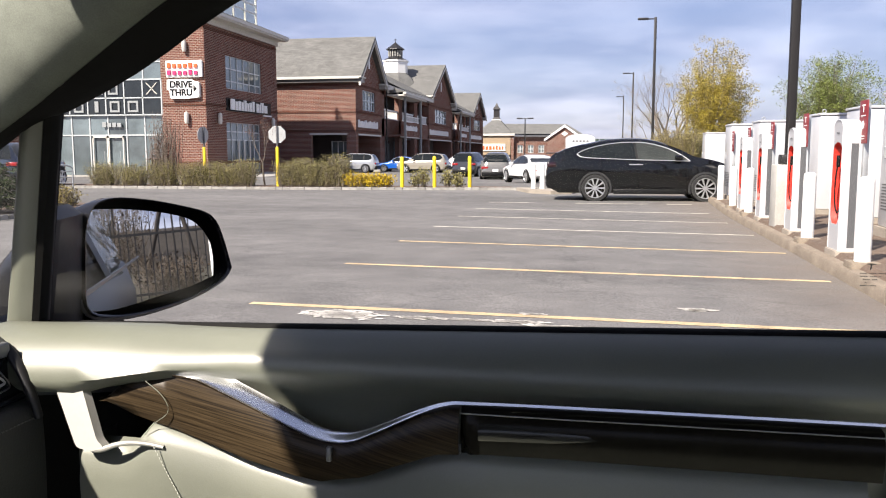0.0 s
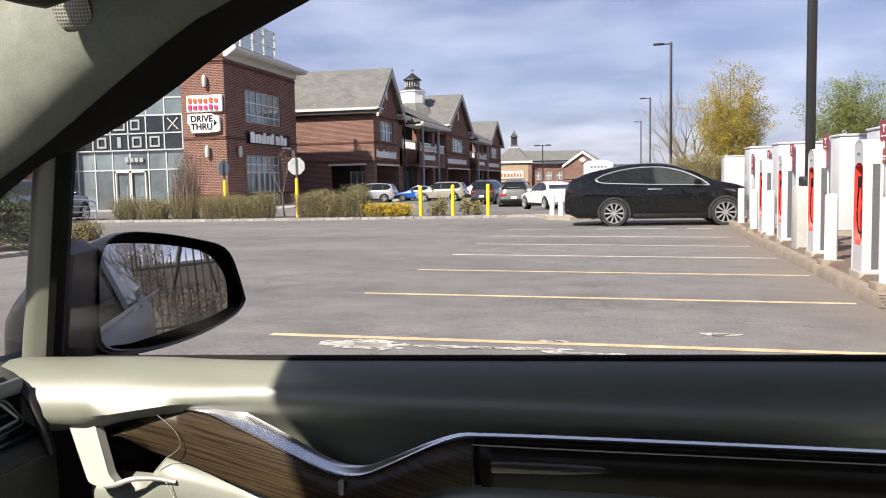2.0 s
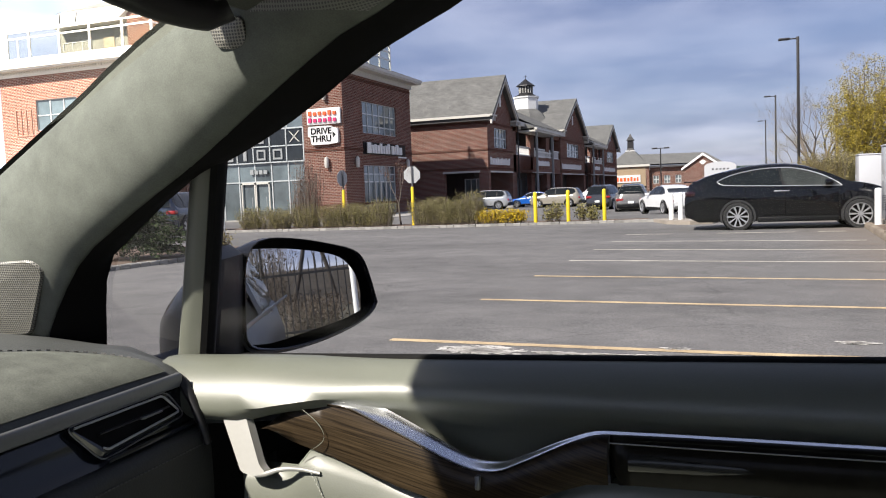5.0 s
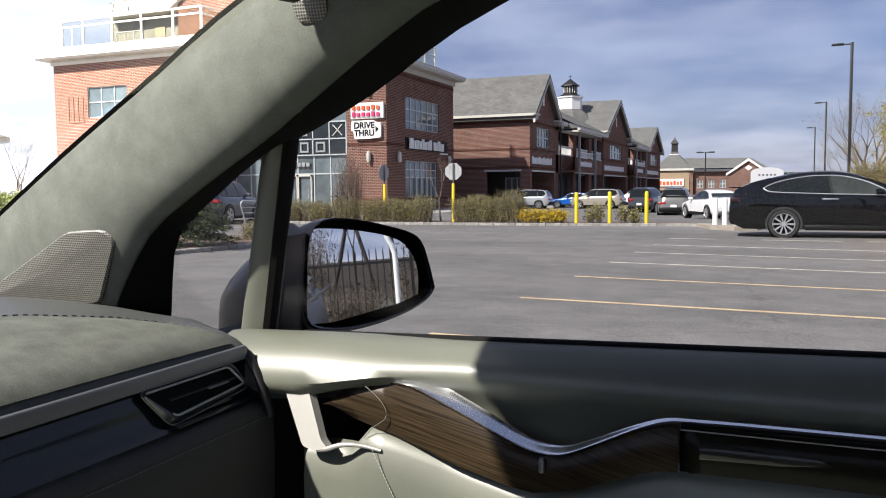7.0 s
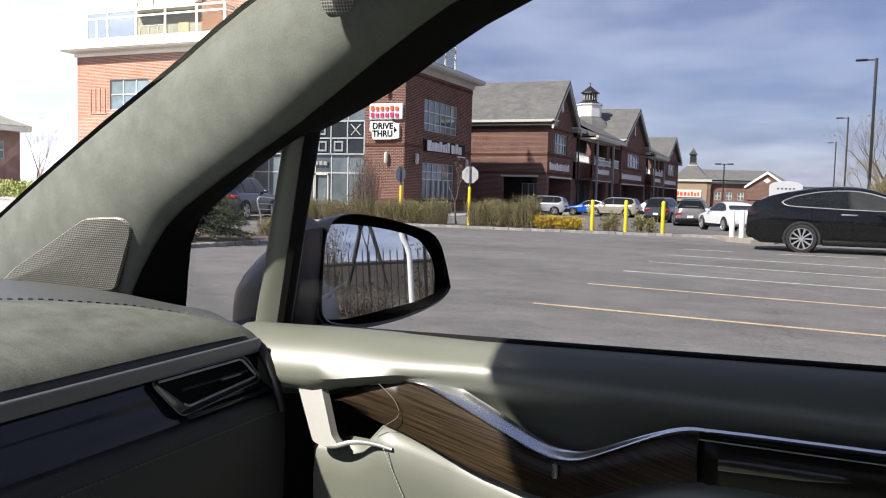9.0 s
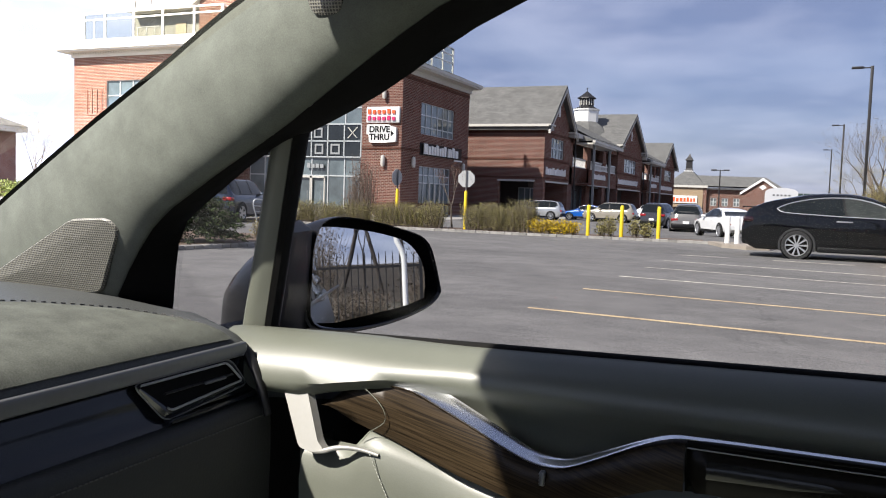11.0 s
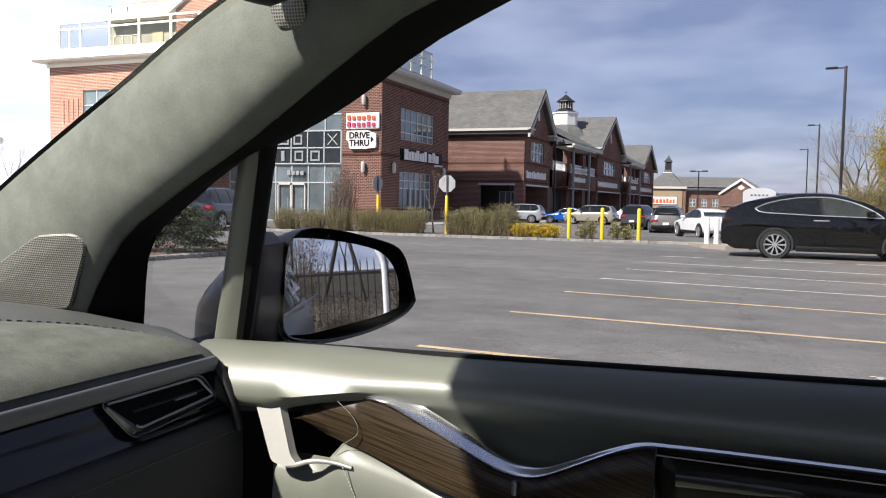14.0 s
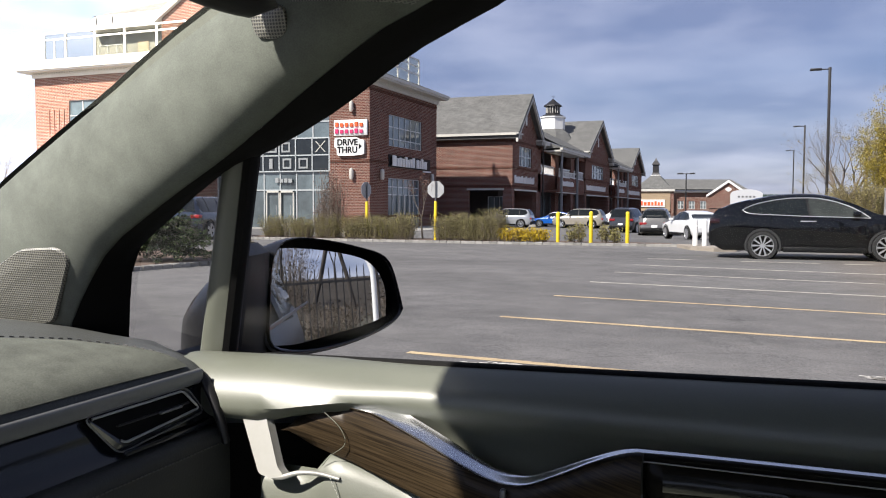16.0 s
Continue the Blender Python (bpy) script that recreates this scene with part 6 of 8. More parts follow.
    part("canopy", Mesh().prism([(-43.9, 13.5), (-43.9, 13.85), (-43.6, 14.25), (-43.1, 14.45), (-37.6, 14.45), (-37.2, 14.1), (-37.2, 13.5)], 45.2, 48.0, "y"), WHITE, ob, "pale canopy over the terrace room")
    m = Mesh()
    for x in (-43.2, -41.8, -37.9):
        m.tube((x, 45.17, 13.75), (x + 0.12, 45.17, 14.4), 0.03, n=6)
    part("canopy_bracket", m, BRONZE, ob, "thin dark canopy brackets")
    m = Mesh().loft([[(-43.7, 45.4, 14.52), (-33.0, 45.4, 14.52), (-33.0, 53.6, 14.52), (-43.7, 53.6, 14.52)], [(-37.5, 49.2, 16.4), (-35.0, 49.2, 16.4), (-35.0, 49.8, 16.4), (-37.5, 49.8, 16.4)]], closed=True)
    m.f.append((4, 5, 6, 7))
    part("terrace_roof", m, SHINGLE, ob, "grey shingle hipped roof")
    gable = part("brick_gable", Mesh().prism([(-37.1, 10.2), (-37.1, 13.7), (-34.2, 15.55), (-31.3, 13.7), (-31.3, 10.2)], 44.6, 53.0, "y"), BRICK, ob, "red brick gable behind the terrace")
    m = Mesh()
    for s_ in (-1, 1):
        m.prism([(-34.2, 15.60), (-34.2, 16.0), (-34.2 + s_ * 3.4, 13.83), (-34.2 + s_ * 3.4, 13.43)], 44.35, 53.2, "y")
    part("gable_rake", m, WHITE, gable, "white gable rake boards")
    # glass curtain wall in the front
    rows = [0.0, 2.45, 3.6, 4.6, 5.66, 6.66, 7.5, 8.35]
    window_grid("curtain_wall", wall, "x", 45.12, -33.2, -24.9, 0.0, 8.35, 7, rows, bar=0.075, label="aluminium curtain wall")
    m = Mesh().box(-32.0, 45.02, 3.65, -24.95, 45.07, 5.62)
    part("dark_film", m, DARK_PANE, wall, "dark sign panels behind the letters")
    m = Mesh()
    for u in (-32.01, -30.83, -29.64, -28.46, -27.27, -26.09, -24.9):
        m.box(u - 0.035, 44.97, 3.62, u + 0.035, 45.018, 5.64)
    for z in (3.62, 4.60, 5.64):
        m.box(-32.0, 44.97, z - 0.035, -24.9, 45.018, z + 0.035)
    part("sign_glazing_bars", m, FRAME_M, wall)
    letter_frame("upper_letters", wall, -29.42, 4.80, 0.80, 0.62)
    letter_frame("upper_letters", wall, -28.27, 4.80, 0.62, 0.62)
    for k, w in enumerate((0.62, 0.24, 0.62, 0.66)):
        letter_frame("lower_letters", wall, -30.55 + 1.17 * k + (0.66 - w) / 2, 3.78, w, 0.64)
    m = Mesh()
    for s in (1, -1):
        m.add([(-25.5 - s * 0.33 - 0.04, 44.96, 4.78), (-25.5 - s * 0.33 + 0.04, 44.96, 4.78), (-25.5 + s * 0.33 + 0.04, 44.96, 5.45), (-25.5 + s * 0.33 - 0.04, 44.96, 5.45)], [(0, 1, 2, 3)])
    part("crossed_cutlery", m, TRIM, wall, "pale crossed cutlery motif")
    letter_bars("number_bars", wall, SIGN_GREY, "x", 45.06, -28.75, 2.92, [0.24, 0.24, 0.24, 0.24], 0.30, 0.08, -1, "four plain bars")
    # entrance doors
    for x in (-28.95, -27.92):
        door = part("entrance_door", Mesh().box(x - 0.50, 44.98, 0.10, x - 0.43, 45.04, 2.40).box(x + 0.43, 44.98, 0.10, x + 0.50, 45.04, 2.40).box(x - 0.5, 44.98, 2.30, x + 0.5, 45.04, 2.42).box(x - 0.5, 44.98, 0.10, x + 0.5, 45.04, 0.32), TRIM, wall, "pale framed glass entrance door")
        part("door_handle", Mesh().tube((x + 0.3, 44.93, 0.9), (x + 0.3, 44.93, 1.5), 0.02), STEEL, door)
    # shop signs on the pier
    sign = part("light_box", Mesh().soft_box(-24.5, 44.82, 5.70, -22.25, 44.998, 6.66, 0.06), WHITE, ob, "white outlined shop sign", smooth=40)
    letter_bars("orange_bars", sign, ORANGE, "x", 44.82, -24.36, 6.24, [0.20] * 6, 0.27, 0.13, -1, "orange letter blocks")
    letter_bars("magenta_bars", sign, PINK, "x", 44.82, -24.36, 5.84, [0.20] * 6, 0.27, 0.13, -1, "magenta letter blocks")
    lumps = rounded([(-24.42, 0, 5.60), (-22.92, 0, 5.60), (-22.84, 0, 5.50), (-22.45, 0, 5.44), (-22.45, 0, 4.56), (-23.0, 0, 4.52), (-23.06, 0, 4.50), (-24.24, 0, 4.50), (-24.30, 0, 4.98), (-24.46, 0, 5.02)], 0.12, 4)
    sign = part("light_box", Mesh().prism([(p.x, p.z) for p in lumps], 44.80, 44.998, "y"), WHITE, ob, "white drive-through sign board", smooth=40)
    turn = Matrix.Rotation(radians(90), 4, "X")
    text_part("lettering", "DRIVE", 0.52, Matrix.Translation((-23.55, 44.785, 5.29)) @ turn, BLACK_P, sign, "black words")
    text_part("lettering", "THRU", 0.52, Matrix.Translation((-23.55, 44.785, 4.83)) @ turn, BLACK_P, sign, "black words")
    part("arrow", Mesh().prism([(-22.78, 5.25), (-22.58, 5.06), (-22.78, 4.87)], 44.78, 44.80, "y"), BLACK_P, sign)
    for z in (7.15, 3.1):
        sconce(wall, "x", -23.3, 45.0, z, -1)
    sconce(wall, "y", 46.4, XR, 3.1, 1)
    sconce(wall, "y", 54.6, XR, 3.1, 1)
    # side windows and shop front
    window_grid("window", wall, "y", XR - 0.1, 47.7, 53.1, 5.28, 7.26, 6, [5.28, 5.75, 6.5, 7.26], out=1, bar=0.07)
    window_grid("shop_front", wall, "y", XR - 0.1, 47.6, 52.7, 0.15, 3.25, 6, [0.15, 2.2, 2.7, 3.25], out=1, bar=0.07, label="shop front with glass doors")
    for u in (49.3, 50.15, 51.0):
        part("door_stile", Mesh().box(XR - 0.05, u - 0.07, 0.15, XR + 0.0, u + 0.07, 2.2), TRIM, wall)
    letter_bars("shop_letters", ob, WHITE, "y", XR + 0.14, 47.9, 4.02, [0.52, 0.32, 0.30, 0.30, 0.30, 0.28, 0.30, 0.30, -0.1, 0.36, 0.16, 0.34, 0.50], 0.66, 0.125, 1, "raised white letter blocks")
    part("sign_backing", Mesh().box(XR, 47.6, 3.95, XR + 0.05, 54.5, 4.72), BLACK_P, ob, "black backing of the raised letters")
    part("sign_underline", Mesh().box(XR, 53.2, 3.82, XR + 0.06, 54.6, 3.92), WHITE, ob)
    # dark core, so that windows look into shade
    part("inner_walls", Mesh().box(-33.0, 45.9, 0.05, -23.4, 55.2, 8.6).box(-44.5, 42.8, 0.05, -34.2, 55.2, 8.7), ROOM_SHADE, ob)


TERRACE = glass_material("terrace_glass", (0.82, 0.82, 0.77), 0.006)
# low gloss; the mirrored sky is put into the blue-grey base instead
WING_PANE = material("sky_toned_window_glass", (0.085, 0.115, 0.135), 0.08, vary=0.4, big=0.4, fine=2.0, bump=0.02, spec=0.25, per_object=0.25)
TERRACE_WALL = material("weathered_terrace_wall", (0.22, 0.225, 0.21), 0.8, vary=0.35, big=0.7, fine=8.0, bump=0.1)
TAN_DOOR = material("tan_door_paint", (0.30, 0.255, 0.19), 0.6, vary=0.15, big=1.2, fine=20.0, bump=0.05)
build_corner_shop()


def gable_roof(m, x0, x1, y0, y1, ze, zr, over=0.45, t=0.25):
    """A roof whose ridge runs along x; its gable shows towards +x."""
    yc = (y0 + y1) / 2
    s = (zr - ze) / (yc - y0)
    rows = []
    for x in (x0, x1):
        rows.append([(x, y0 - over, ze - s * over), (x, yc, zr), (x, y1 + over, ze - s * over), (x, y1 + over, ze - s * over - t), (x, yc, zr - t), (x, y0 - over, ze - s * over - t)])
    return m.loft(rows, closed=True, caps=True)


def build_row_shops():
    XF = -17.68
    specs = [(60.0, 67.5, 7.0, 10.15, "brick shop house with gable and covered ground floor"), (87.2, 101.5, 7.4, 11.1, "brick shop house with gable and lantern roof"), (117.0, 130.5, 6.8, 10.0, "brick shop house closing the shop row")]
    for i, (y0, y1, ze, zr, label) in enumerate(specs):
        ob = thing("shop_house", label, "building", "row of brick shops")
        m = Mesh()
        if i == 0:
            wall_with_holes(m, "x", y0, 0.4, -28, XF, 0, ze, [(-21.2, -18.42, 0, 2.82)])
        else:
            wall_with_holes(m, "x", y0, 0.4, -28, XF, 0, ze, [])
        w = y1 - y0
        wall_with_holes(m, "y", XF, -0.4, y0 + 0.4, y1, 0, ze, [(y0 + 0.55, y1 - 0.45, 0, 2.75), (y0 + w * 0.25, y0 + w * 0.74, 4.62, 6.15)])
        m.prism([(y0, ze), ((y0 + y1) / 2, zr - 0.25), (y1, ze)], XF - 0.4, XF, "x")
        m.box(-28, y1 - 0.4, 0, XF - 0.4, y1, ze)
        wall = part("wall", m, BRICK, ob, "red brick wall")
        m = Mesh()
        for z in (2.95, 4.35, 6.35):
            m.box(-28, y0 - 0.04, z, XF + 0.04, y0 - 0.002, z + 0.15)
            m.box(XF + 0.002, y0 - 0.04, z, XF + 0.04, y1, z + 0.15)
        part("brick_band", m, BRICK_D, wall, "darker brick course")
        part("roof", gable_roof(Mesh(), -31, XF + 0.55, y0, y1, ze + 0.2, zr + 0.2), SHINGLE, ob, "grey shingle gable roof")
        # cream eaves, returns and rakes
        part("frieze", Mesh().box(-28, y0 - 0.40, ze - 0.44, XF + 0.02, y0 - 0.003, ze - 0.10).box(XF + 0.003, y0 - 0.38, ze - 0.44, XF + 0.50, y0 + 0.7, ze - 0.14).box(XF + 0.003, y1 - 0.7, ze - 0.44, XF + 0.50, y1 + 0.38, ze - 0.14), FRIEZE, ob, "weathered frieze boards")
        m = Mesh().box(-28, y0 - 0.62, ze - 0.20, XF + 0.45, y0 - 0.42, ze - 0.02)
        m.box(XF + 0.003, y0 - 0.6, ze - 0.13, XF + 0.60, y0 + 0.8, ze - 0.02).box(XF + 0.003, y1 - 0.8, ze - 0.13, XF + 0.60, y1 + 0.6, ze - 0.02)
        yc, s = (y0 + y1) / 2, (zr - ze) / ((y1 - y0) / 2)
        for side in (-1, 1):
            ye = yc + side * ((y1 - y0) / 2 + 0.5)
            m.prism([(ye, ze - 0.5 * s - 0.25 + 0.2), (yc, zr - 0.25 + 0.2), (yc, zr - 0.50 + 0.2), (ye, ze - 0.5 * s - 0.48 + 0.2)], XF + 0.40, XF + 0.56, "x")
        part("eaves_trim", m, TRIM, ob, "cream eaves and rake boards")
        part("gable_slot", Mesh().box(XF + 0.003, yc - 0.16, ze + 0.9, XF + 0.05, yc + 0.16, ze + 1.9), WHITE, ob, "narrow gable vent")
        window_grid("window", wall, "y", XF - 0.12, y0 + w * 0.25, y0 + w * 0.74, 4.62, 6.15, 4, 2, out=1, bar=0.09)
        letter_bars("shop_letters", ob, WHITE, "y", XF, y0 + 0.5, 3.30, [0.30, 0.36, 0.30, 0.40, 0.32, 0.32, 0.30] + [0.18] * int((w - 4.2) / 0.38), 0.56, 0.13, 1, "pale letter blocks")
        part("soffit", Mesh().box(-22, y0 + 0.5, 2.80, XF - 0.45, y1 - 0.4, 2.95), TRIM, ob, "porch ceiling")
        part("porch_trim", Mesh().box(-21.3, y0 - 0.05, 2.72, -18.35, y0 + 0.02, 2.86).box(XF, y0 + 0.5, 2.70, XF + 0.06, y1 - 0.4, 2.82), TRIM, ob)
        part("shop_front", Mesh().box(-20.6, y0 + 3.2, 0.1, -19.2, y0 + 3.3, 2.3), PANE, ob, "glazed shop front in the porch")
        m = Mesh()
        for x in (-20.6, -20.1, -19.65, -19.2):
            m.box(x - 0.03, y0 + 3.12, 0.1, x + 0.03, y0 + 3.2, 2.3)
        m.box(-20.6, y0 + 3.12, 2.24, -19.2, y0 + 3.2, 2.3)
        part("shop_front_frame", m, FRAME_M, ob)
        # solid dark blocks give the porch and upper rooms their shade by colour
        part("inner_walls", Mesh().box(-27.5, y0 + 3.4, 0.05, XF - 2.2, y1 - 0.5, 2.8).box(-27.5, y0 + 0.6, 3.0, XF - 0.8, y1 - 0.6, ze - 0.1), ROOM_SHADE, ob)
    # galleries between the gables
    for ya, yb, ze in ((67.5, 87.2, 7.0), (101.5, 117.0, 6.9)):
        ob = thing("gallery_shops", "two-storey brick shop gallery with balconies and white rails", "building", "row of brick shops")
        m = Mesh()
        n = 3
        step = (yb - ya) / n
        for k in range(n):
            a = ya + step * k
            m.box(XF - 0.5, a, 0, XF - 0.1, a + 1.3, ze - 0.35)
        m.box(XF - 0.5, ya, 2.75, XF - 0.1, yb, 4.25)
        m.box(XF - 0.5, ya, 6.25, XF - 0.1, yb, ze - 0.1)
        wall = part("wall", m, BRICK, ob, "red brick gallery wall")
        # back wall coloured dark to stand for the gallery's shade
        part("inner_walls", Mesh().box(-28, ya + 0.01, 0, XF - 2.6, yb - 0.01, ze), ROOM_SHADE, ob)
        m = Mesh()
        for k in range(n):
            a = ya + step * k + 1.3
            b = ya + step * (k + 1)
            m.box(XF - 0.30, a, 5.0, XF - 0.20, b, 5.10).box(XF - 0.30, a, 4.25, XF - 0.20, b, 4.36)
            for j in range(int((b - a) / 0.35)):
                m.box(XF - 0.28, a + 0.35 * j + 0.1, 4.3, XF - 0.22, a + 0.35 * j + 0.17, 5.05)
        part("railing", m, WHITE, ob, "white balcony railing")
        m = Mesh()
        for k in range(n):
            a = ya + step * k + 0.5
            m.tube((XF + 0.05, a + 1.0, 0), (XF + 0.05, a + 1.0, ze - 0.3), 0.06, n=8)
        part("downpipes", m, BRONZE, ob, "slim dark downpipes")
        # bay that stands forward on two slim posts, with its own low eaves
        reach, p0, p1 = (1.18, 70.8, 77.3) if ya < 80 else (0.8, 103.2, 111.0)
        xb = XF + reach
        m = Mesh().box(XF - 0.05, p0 - 0.5, 2.78, xb - 0.02, p1 + 0.6, 2.95).box(xb - 0.22, p0 - 0.5, 2.95, xb - 0.02, p1 + 0.6, 4.05)
        bay = part("bay_floor", m, BRICK, ob, "brick front of the projecting bay")
        part("bay_soffit_edge", Mesh().box(xb - 0.24, p0 - 0.55, 2.70, xb + 0.03, p1 + 0.65, 2.777), TRIM, bay, "cream soffit edge")
        for p in (p0, p1):
            part("bay_post", Mesh().soft_box(xb - 0.02, p - 0.09, 0.05, xb + 0.16, p + 0.09, 6.2, 0.02, 1), POST_GREY, bay, "pale slim post")
        m = Mesh().box(xb - 0.12, p0, 4.52, xb - 0.06, p1, 4.60).box(xb - 0.12, p0, 4.12, xb - 0.06, p1, 4.18)
        for j in range(int((p1 - p0) / 0.3)):
            m.box(xb - 0.11, p0 + 0.3 * j + 0.1, 4.18, xb - 0.07, p0 + 0.3 * j + 0.16, 4.52)
        part("bay_railing", m, WHITE, bay, "white balcony railing")
        part("bay_eaves", Mesh().box(XF - 0.05, p0 - 1.2, 6.20, xb + 0.35, p1 + 1.6, 6.34).box(xb + 0.20, p0 - 1.3, 6.34, xb + 0.45, p1 + 1.7, 6.52), TRIM, bay, "cream bay eaves")
        part("bay_roof", Mesh().loft([[(xb + 0.42, y, 6.525), (XF - 0.6, y, 7.35), (XF - 0.6, y, 6.40)] for y in (p0 - 1.25, p1 + 1.65)], closed=True, caps=True), SHINGLE, bay, "grey shingle bay roof")
        letter_bars("shop_letters", bay, WHITE, "y", xb - 0.02, p0 + 0.5, 3.32, [0.34, 0.30, 0.34, 0.30, 0.34, 0.26] + [0.17] * 7, 0.46, 0.12, 1, "pale letter blocks")
        m = Mesh().box(XF - 0.5, ya, ze - 0.36, XF + 0.55, yb, ze - 0.02)
        part("eaves_trim", m, TRIM, ob, "cream eaves")
        rows = [[(XF + 0.6, y, ze), (-26, y, ze + 4.4), (-34, y, ze)] for y in (ya + 5.0, yb + 3)]
        part("roof", Mesh().loft(rows), SHINGLE, ob, "grey shingle main roof")
        m = Mesh()
        for k in range(n):
            a = ya + step * k + 1.1
            m.box(XF - 2.58, a, 0.2, XF - 2.52, a + step - 1.6, 2.5).box(XF - 2.58, a + 0.6, 4.4, XF - 2.52, a + step - 2.0, 6.1)
        part("gallery_glazing", m, PANE, ob, "shaded gallery glazing")
    # lantern on the ridge
    ob = thing("roof_lantern", "white roof lantern with dark louvred belfry on the ridge", "cupola", place=pose(-22.1, 90.7, 0.318) @ Matrix.Scale(1.08, 4))
    sq = lambda r, z: [(r * math.cos(math.pi / 8 + k * math.pi / 4), r * math.sin(math.pi / 8 + k * math.pi / 4), z) for k in range(8)]
    part("drum", Mesh().loft([sq(1.24, 7.6), sq(1.24, 10.16), sq(1.34, 10.20), sq(1.36, 10.34)], closed=True, caps=True), WHITE, ob, "white octagonal drum")
    part("saddle_roof", Mesh().loft([sq(3.4, 6.6), sq(1.9, 8.5), sq(1.22, 9.05)], closed=True), SHINGLE, ob, "grey shingle saddle round the drum")
    belfry = part("belfry", Mesh().loft([sq(1.32, 10.345), sq(0.86, 10.58), sq(0.74, 10.62), sq(0.72, 11.44)], closed=True, caps=True), BRONZE, ob, "dark metal belfry")
    m = Mesh()
    for k in range(8):
        a = k * math.pi / 4
        c, s = math.cos(a), math.sin(a)
        for w in (-0.13, 0.13):
            x, y = c * 0.69 - s * w, s * 0.69 + c * w
            m.tube((x, y, 10.72), (x, y, 11.36), 0.045, n=6)
    part("belfry_bars", m, TRIM, belfry, "pale window bars")
    part("cap", Mesh().loft([sq(0.98, 11.42), sq(0.95, 11.50), sq(0.55, 11.78), sq(0.14, 12.10), sq(0.03, 12.2)], closed=True, caps=True), BRONZE, ob, "dark pointed cap")
    part("finial", Mesh().tube((0, 0, 12.15), (0, 0, 12.55), 0.03, n=6).tube((-0.18, 0, 12.42), (0.18, 0, 12.42), 0.02, n=6), BRONZE, ob)


build_row_shops()


TAN_PANEL = material("tan_render", (0.34, 0.25, 0.16), 0.85, vary=0.15, big=0.6, fine=12.0, bump=0.1)


def build_far_shops():
    ob = thing("far_shop_building", "low red brick shops with grey roof across the lot", "building")
    Y = 150.0
    m = Mesh()
    wall_with_holes(m, "x", Y, 0.4, -21, -14.7, 0, 4.4, [(-20.6, -15.2, 0.1, 2.6)])
    holes = [(-14.1 + 1.9 * k, -13.1 + 1.9 * k, 1.25, 2.65) for k in range(3)]
    wall_with_holes(m, "x", Y + 0.8, 0.4, -14.7, -8.6, 0, 4.2, holes)
    wall_with_holes(m, "x", Y - 0.4, 0.4, -8.6, -2.6, 0, 3.9, [])
    m.prism([(-8.6, 3.9), (-5.6, 6.0), (-2.6, 3.9)], Y - 0.4, Y, "y")
    wall_with_holes(m, "y", -2.6, 0.4, Y, Y + 10, 0, 3.9, [])
    wall = part("wall", m, BRICK, ob, "red brick wall")
    for h in holes:
        window_grid("window", wall, "x", Y + 0.9, *h, 2, 2, bar=0.16)
    part("eaves_trim", Mesh().box(-21.4, Y - 0.4, 4.35, -14.5, Y, 4.75).box(-14.7, Y + 0.3, 4.1, -8.5, Y + 0.79, 4.4), TRIM, ob, "cream eaves")
    m = Mesh()
    for a, b in (((-9.2, 3.7), (-5.6, 6.25)), ((-2.0, 3.7), (-5.6, 6.25))):
        m.prism([a, b, (b[0], b[1] - 0.45), (a[0], a[1] - 0.4)], Y - 0.75, Y - 0.42, "y")
    part("rake_boards", m, WHITE, ob, "white gable boards")
    m = Mesh().prism([(-5.6, 5.1), (-5.0, 4.65), (-5.6, 4.2), (-6.2, 4.65)], Y - 0.45, Y - 0.402, "y")
    part("gable_badge", m, WHITE, ob)
    roof = Mesh().loft([[(-21.6, Y - 0.4, 4.75), (-2.4, Y - 0.4, 4.6)], [(-19, Y + 5, 6.7), (-5.4, Y + 5, 6.5)], [(-21.6, Y + 10, 4.7), (-2.4, Y + 10, 4.6)]])
    roof.loft([[(-21.6, Y - 0.4, 4.78), (-15.0, Y - 0.4, 4.78), (-15.0, Y + 8, 4.78), (-21.6, Y + 8, 4.78)], [(-18.8, Y + 3.5, 7.5), (-17.8, Y + 3.5, 7.5), (-17.8, Y + 4.5, 7.5), (-18.8, Y + 4.5, 7.5)]], closed=True)
    roof.prism([(-9.0, 3.85), (-5.6, 6.2), (-2.2, 3.85)], Y - 0.38, Y + 5, "y")
    part("roof", roof, SHINGLE, ob, "grey shingle roof")
    part("sign_board", Mesh().box(-20.9, Y - 0.06, 0.9, -15.3, Y - 0.004, 4.2), TAN_PANEL, ob, "tan sign wall")
    sign = part("sign_board", Mesh().box(-20.6, Y - 0.25, 1.6, -16.2, Y - 0.07, 2.9), WHITE, ob, "white shop sign board")
    letter_bars("orange_bars", sign, ORANGE, "x", Y - 0.25, -20.4, 1.85, [0.4, 0.45, 0.45, 0.35, 0.35, 0.35, 0.3], 0.75, 0.2, -1, "orange letter blocks")
    sq = lambda r, z: [(-18.3 + r * math.cos(math.pi / 4 + k * math.pi / 2), Y + 4 + r * math.sin(math.pi / 4 + k * math.pi / 2), z) for k in range(4)]
    part("lantern_base", Mesh().loft([sq(1.15, 6.0), sq(1.15, 7.4)], closed=True, caps=True), WHITE, ob, "white lantern base")
    part("lantern", Mesh().loft([sq(0.95, 7.4), sq(0.75, 7.8), sq(0.7, 9.2), sq(1.0, 9.25), sq(0.4, 9.9), sq(0.03, 10.5)], closed=True, caps=True), BRONZE, ob, "dark lantern top")
    # dark block behind the openings, in place of shaded rooms
    part("inner_walls", Mesh().box(-20.5, Y + 1.5, 0.05, -3.1, Y + 9, 3.8), ROOM_SHADE, ob)
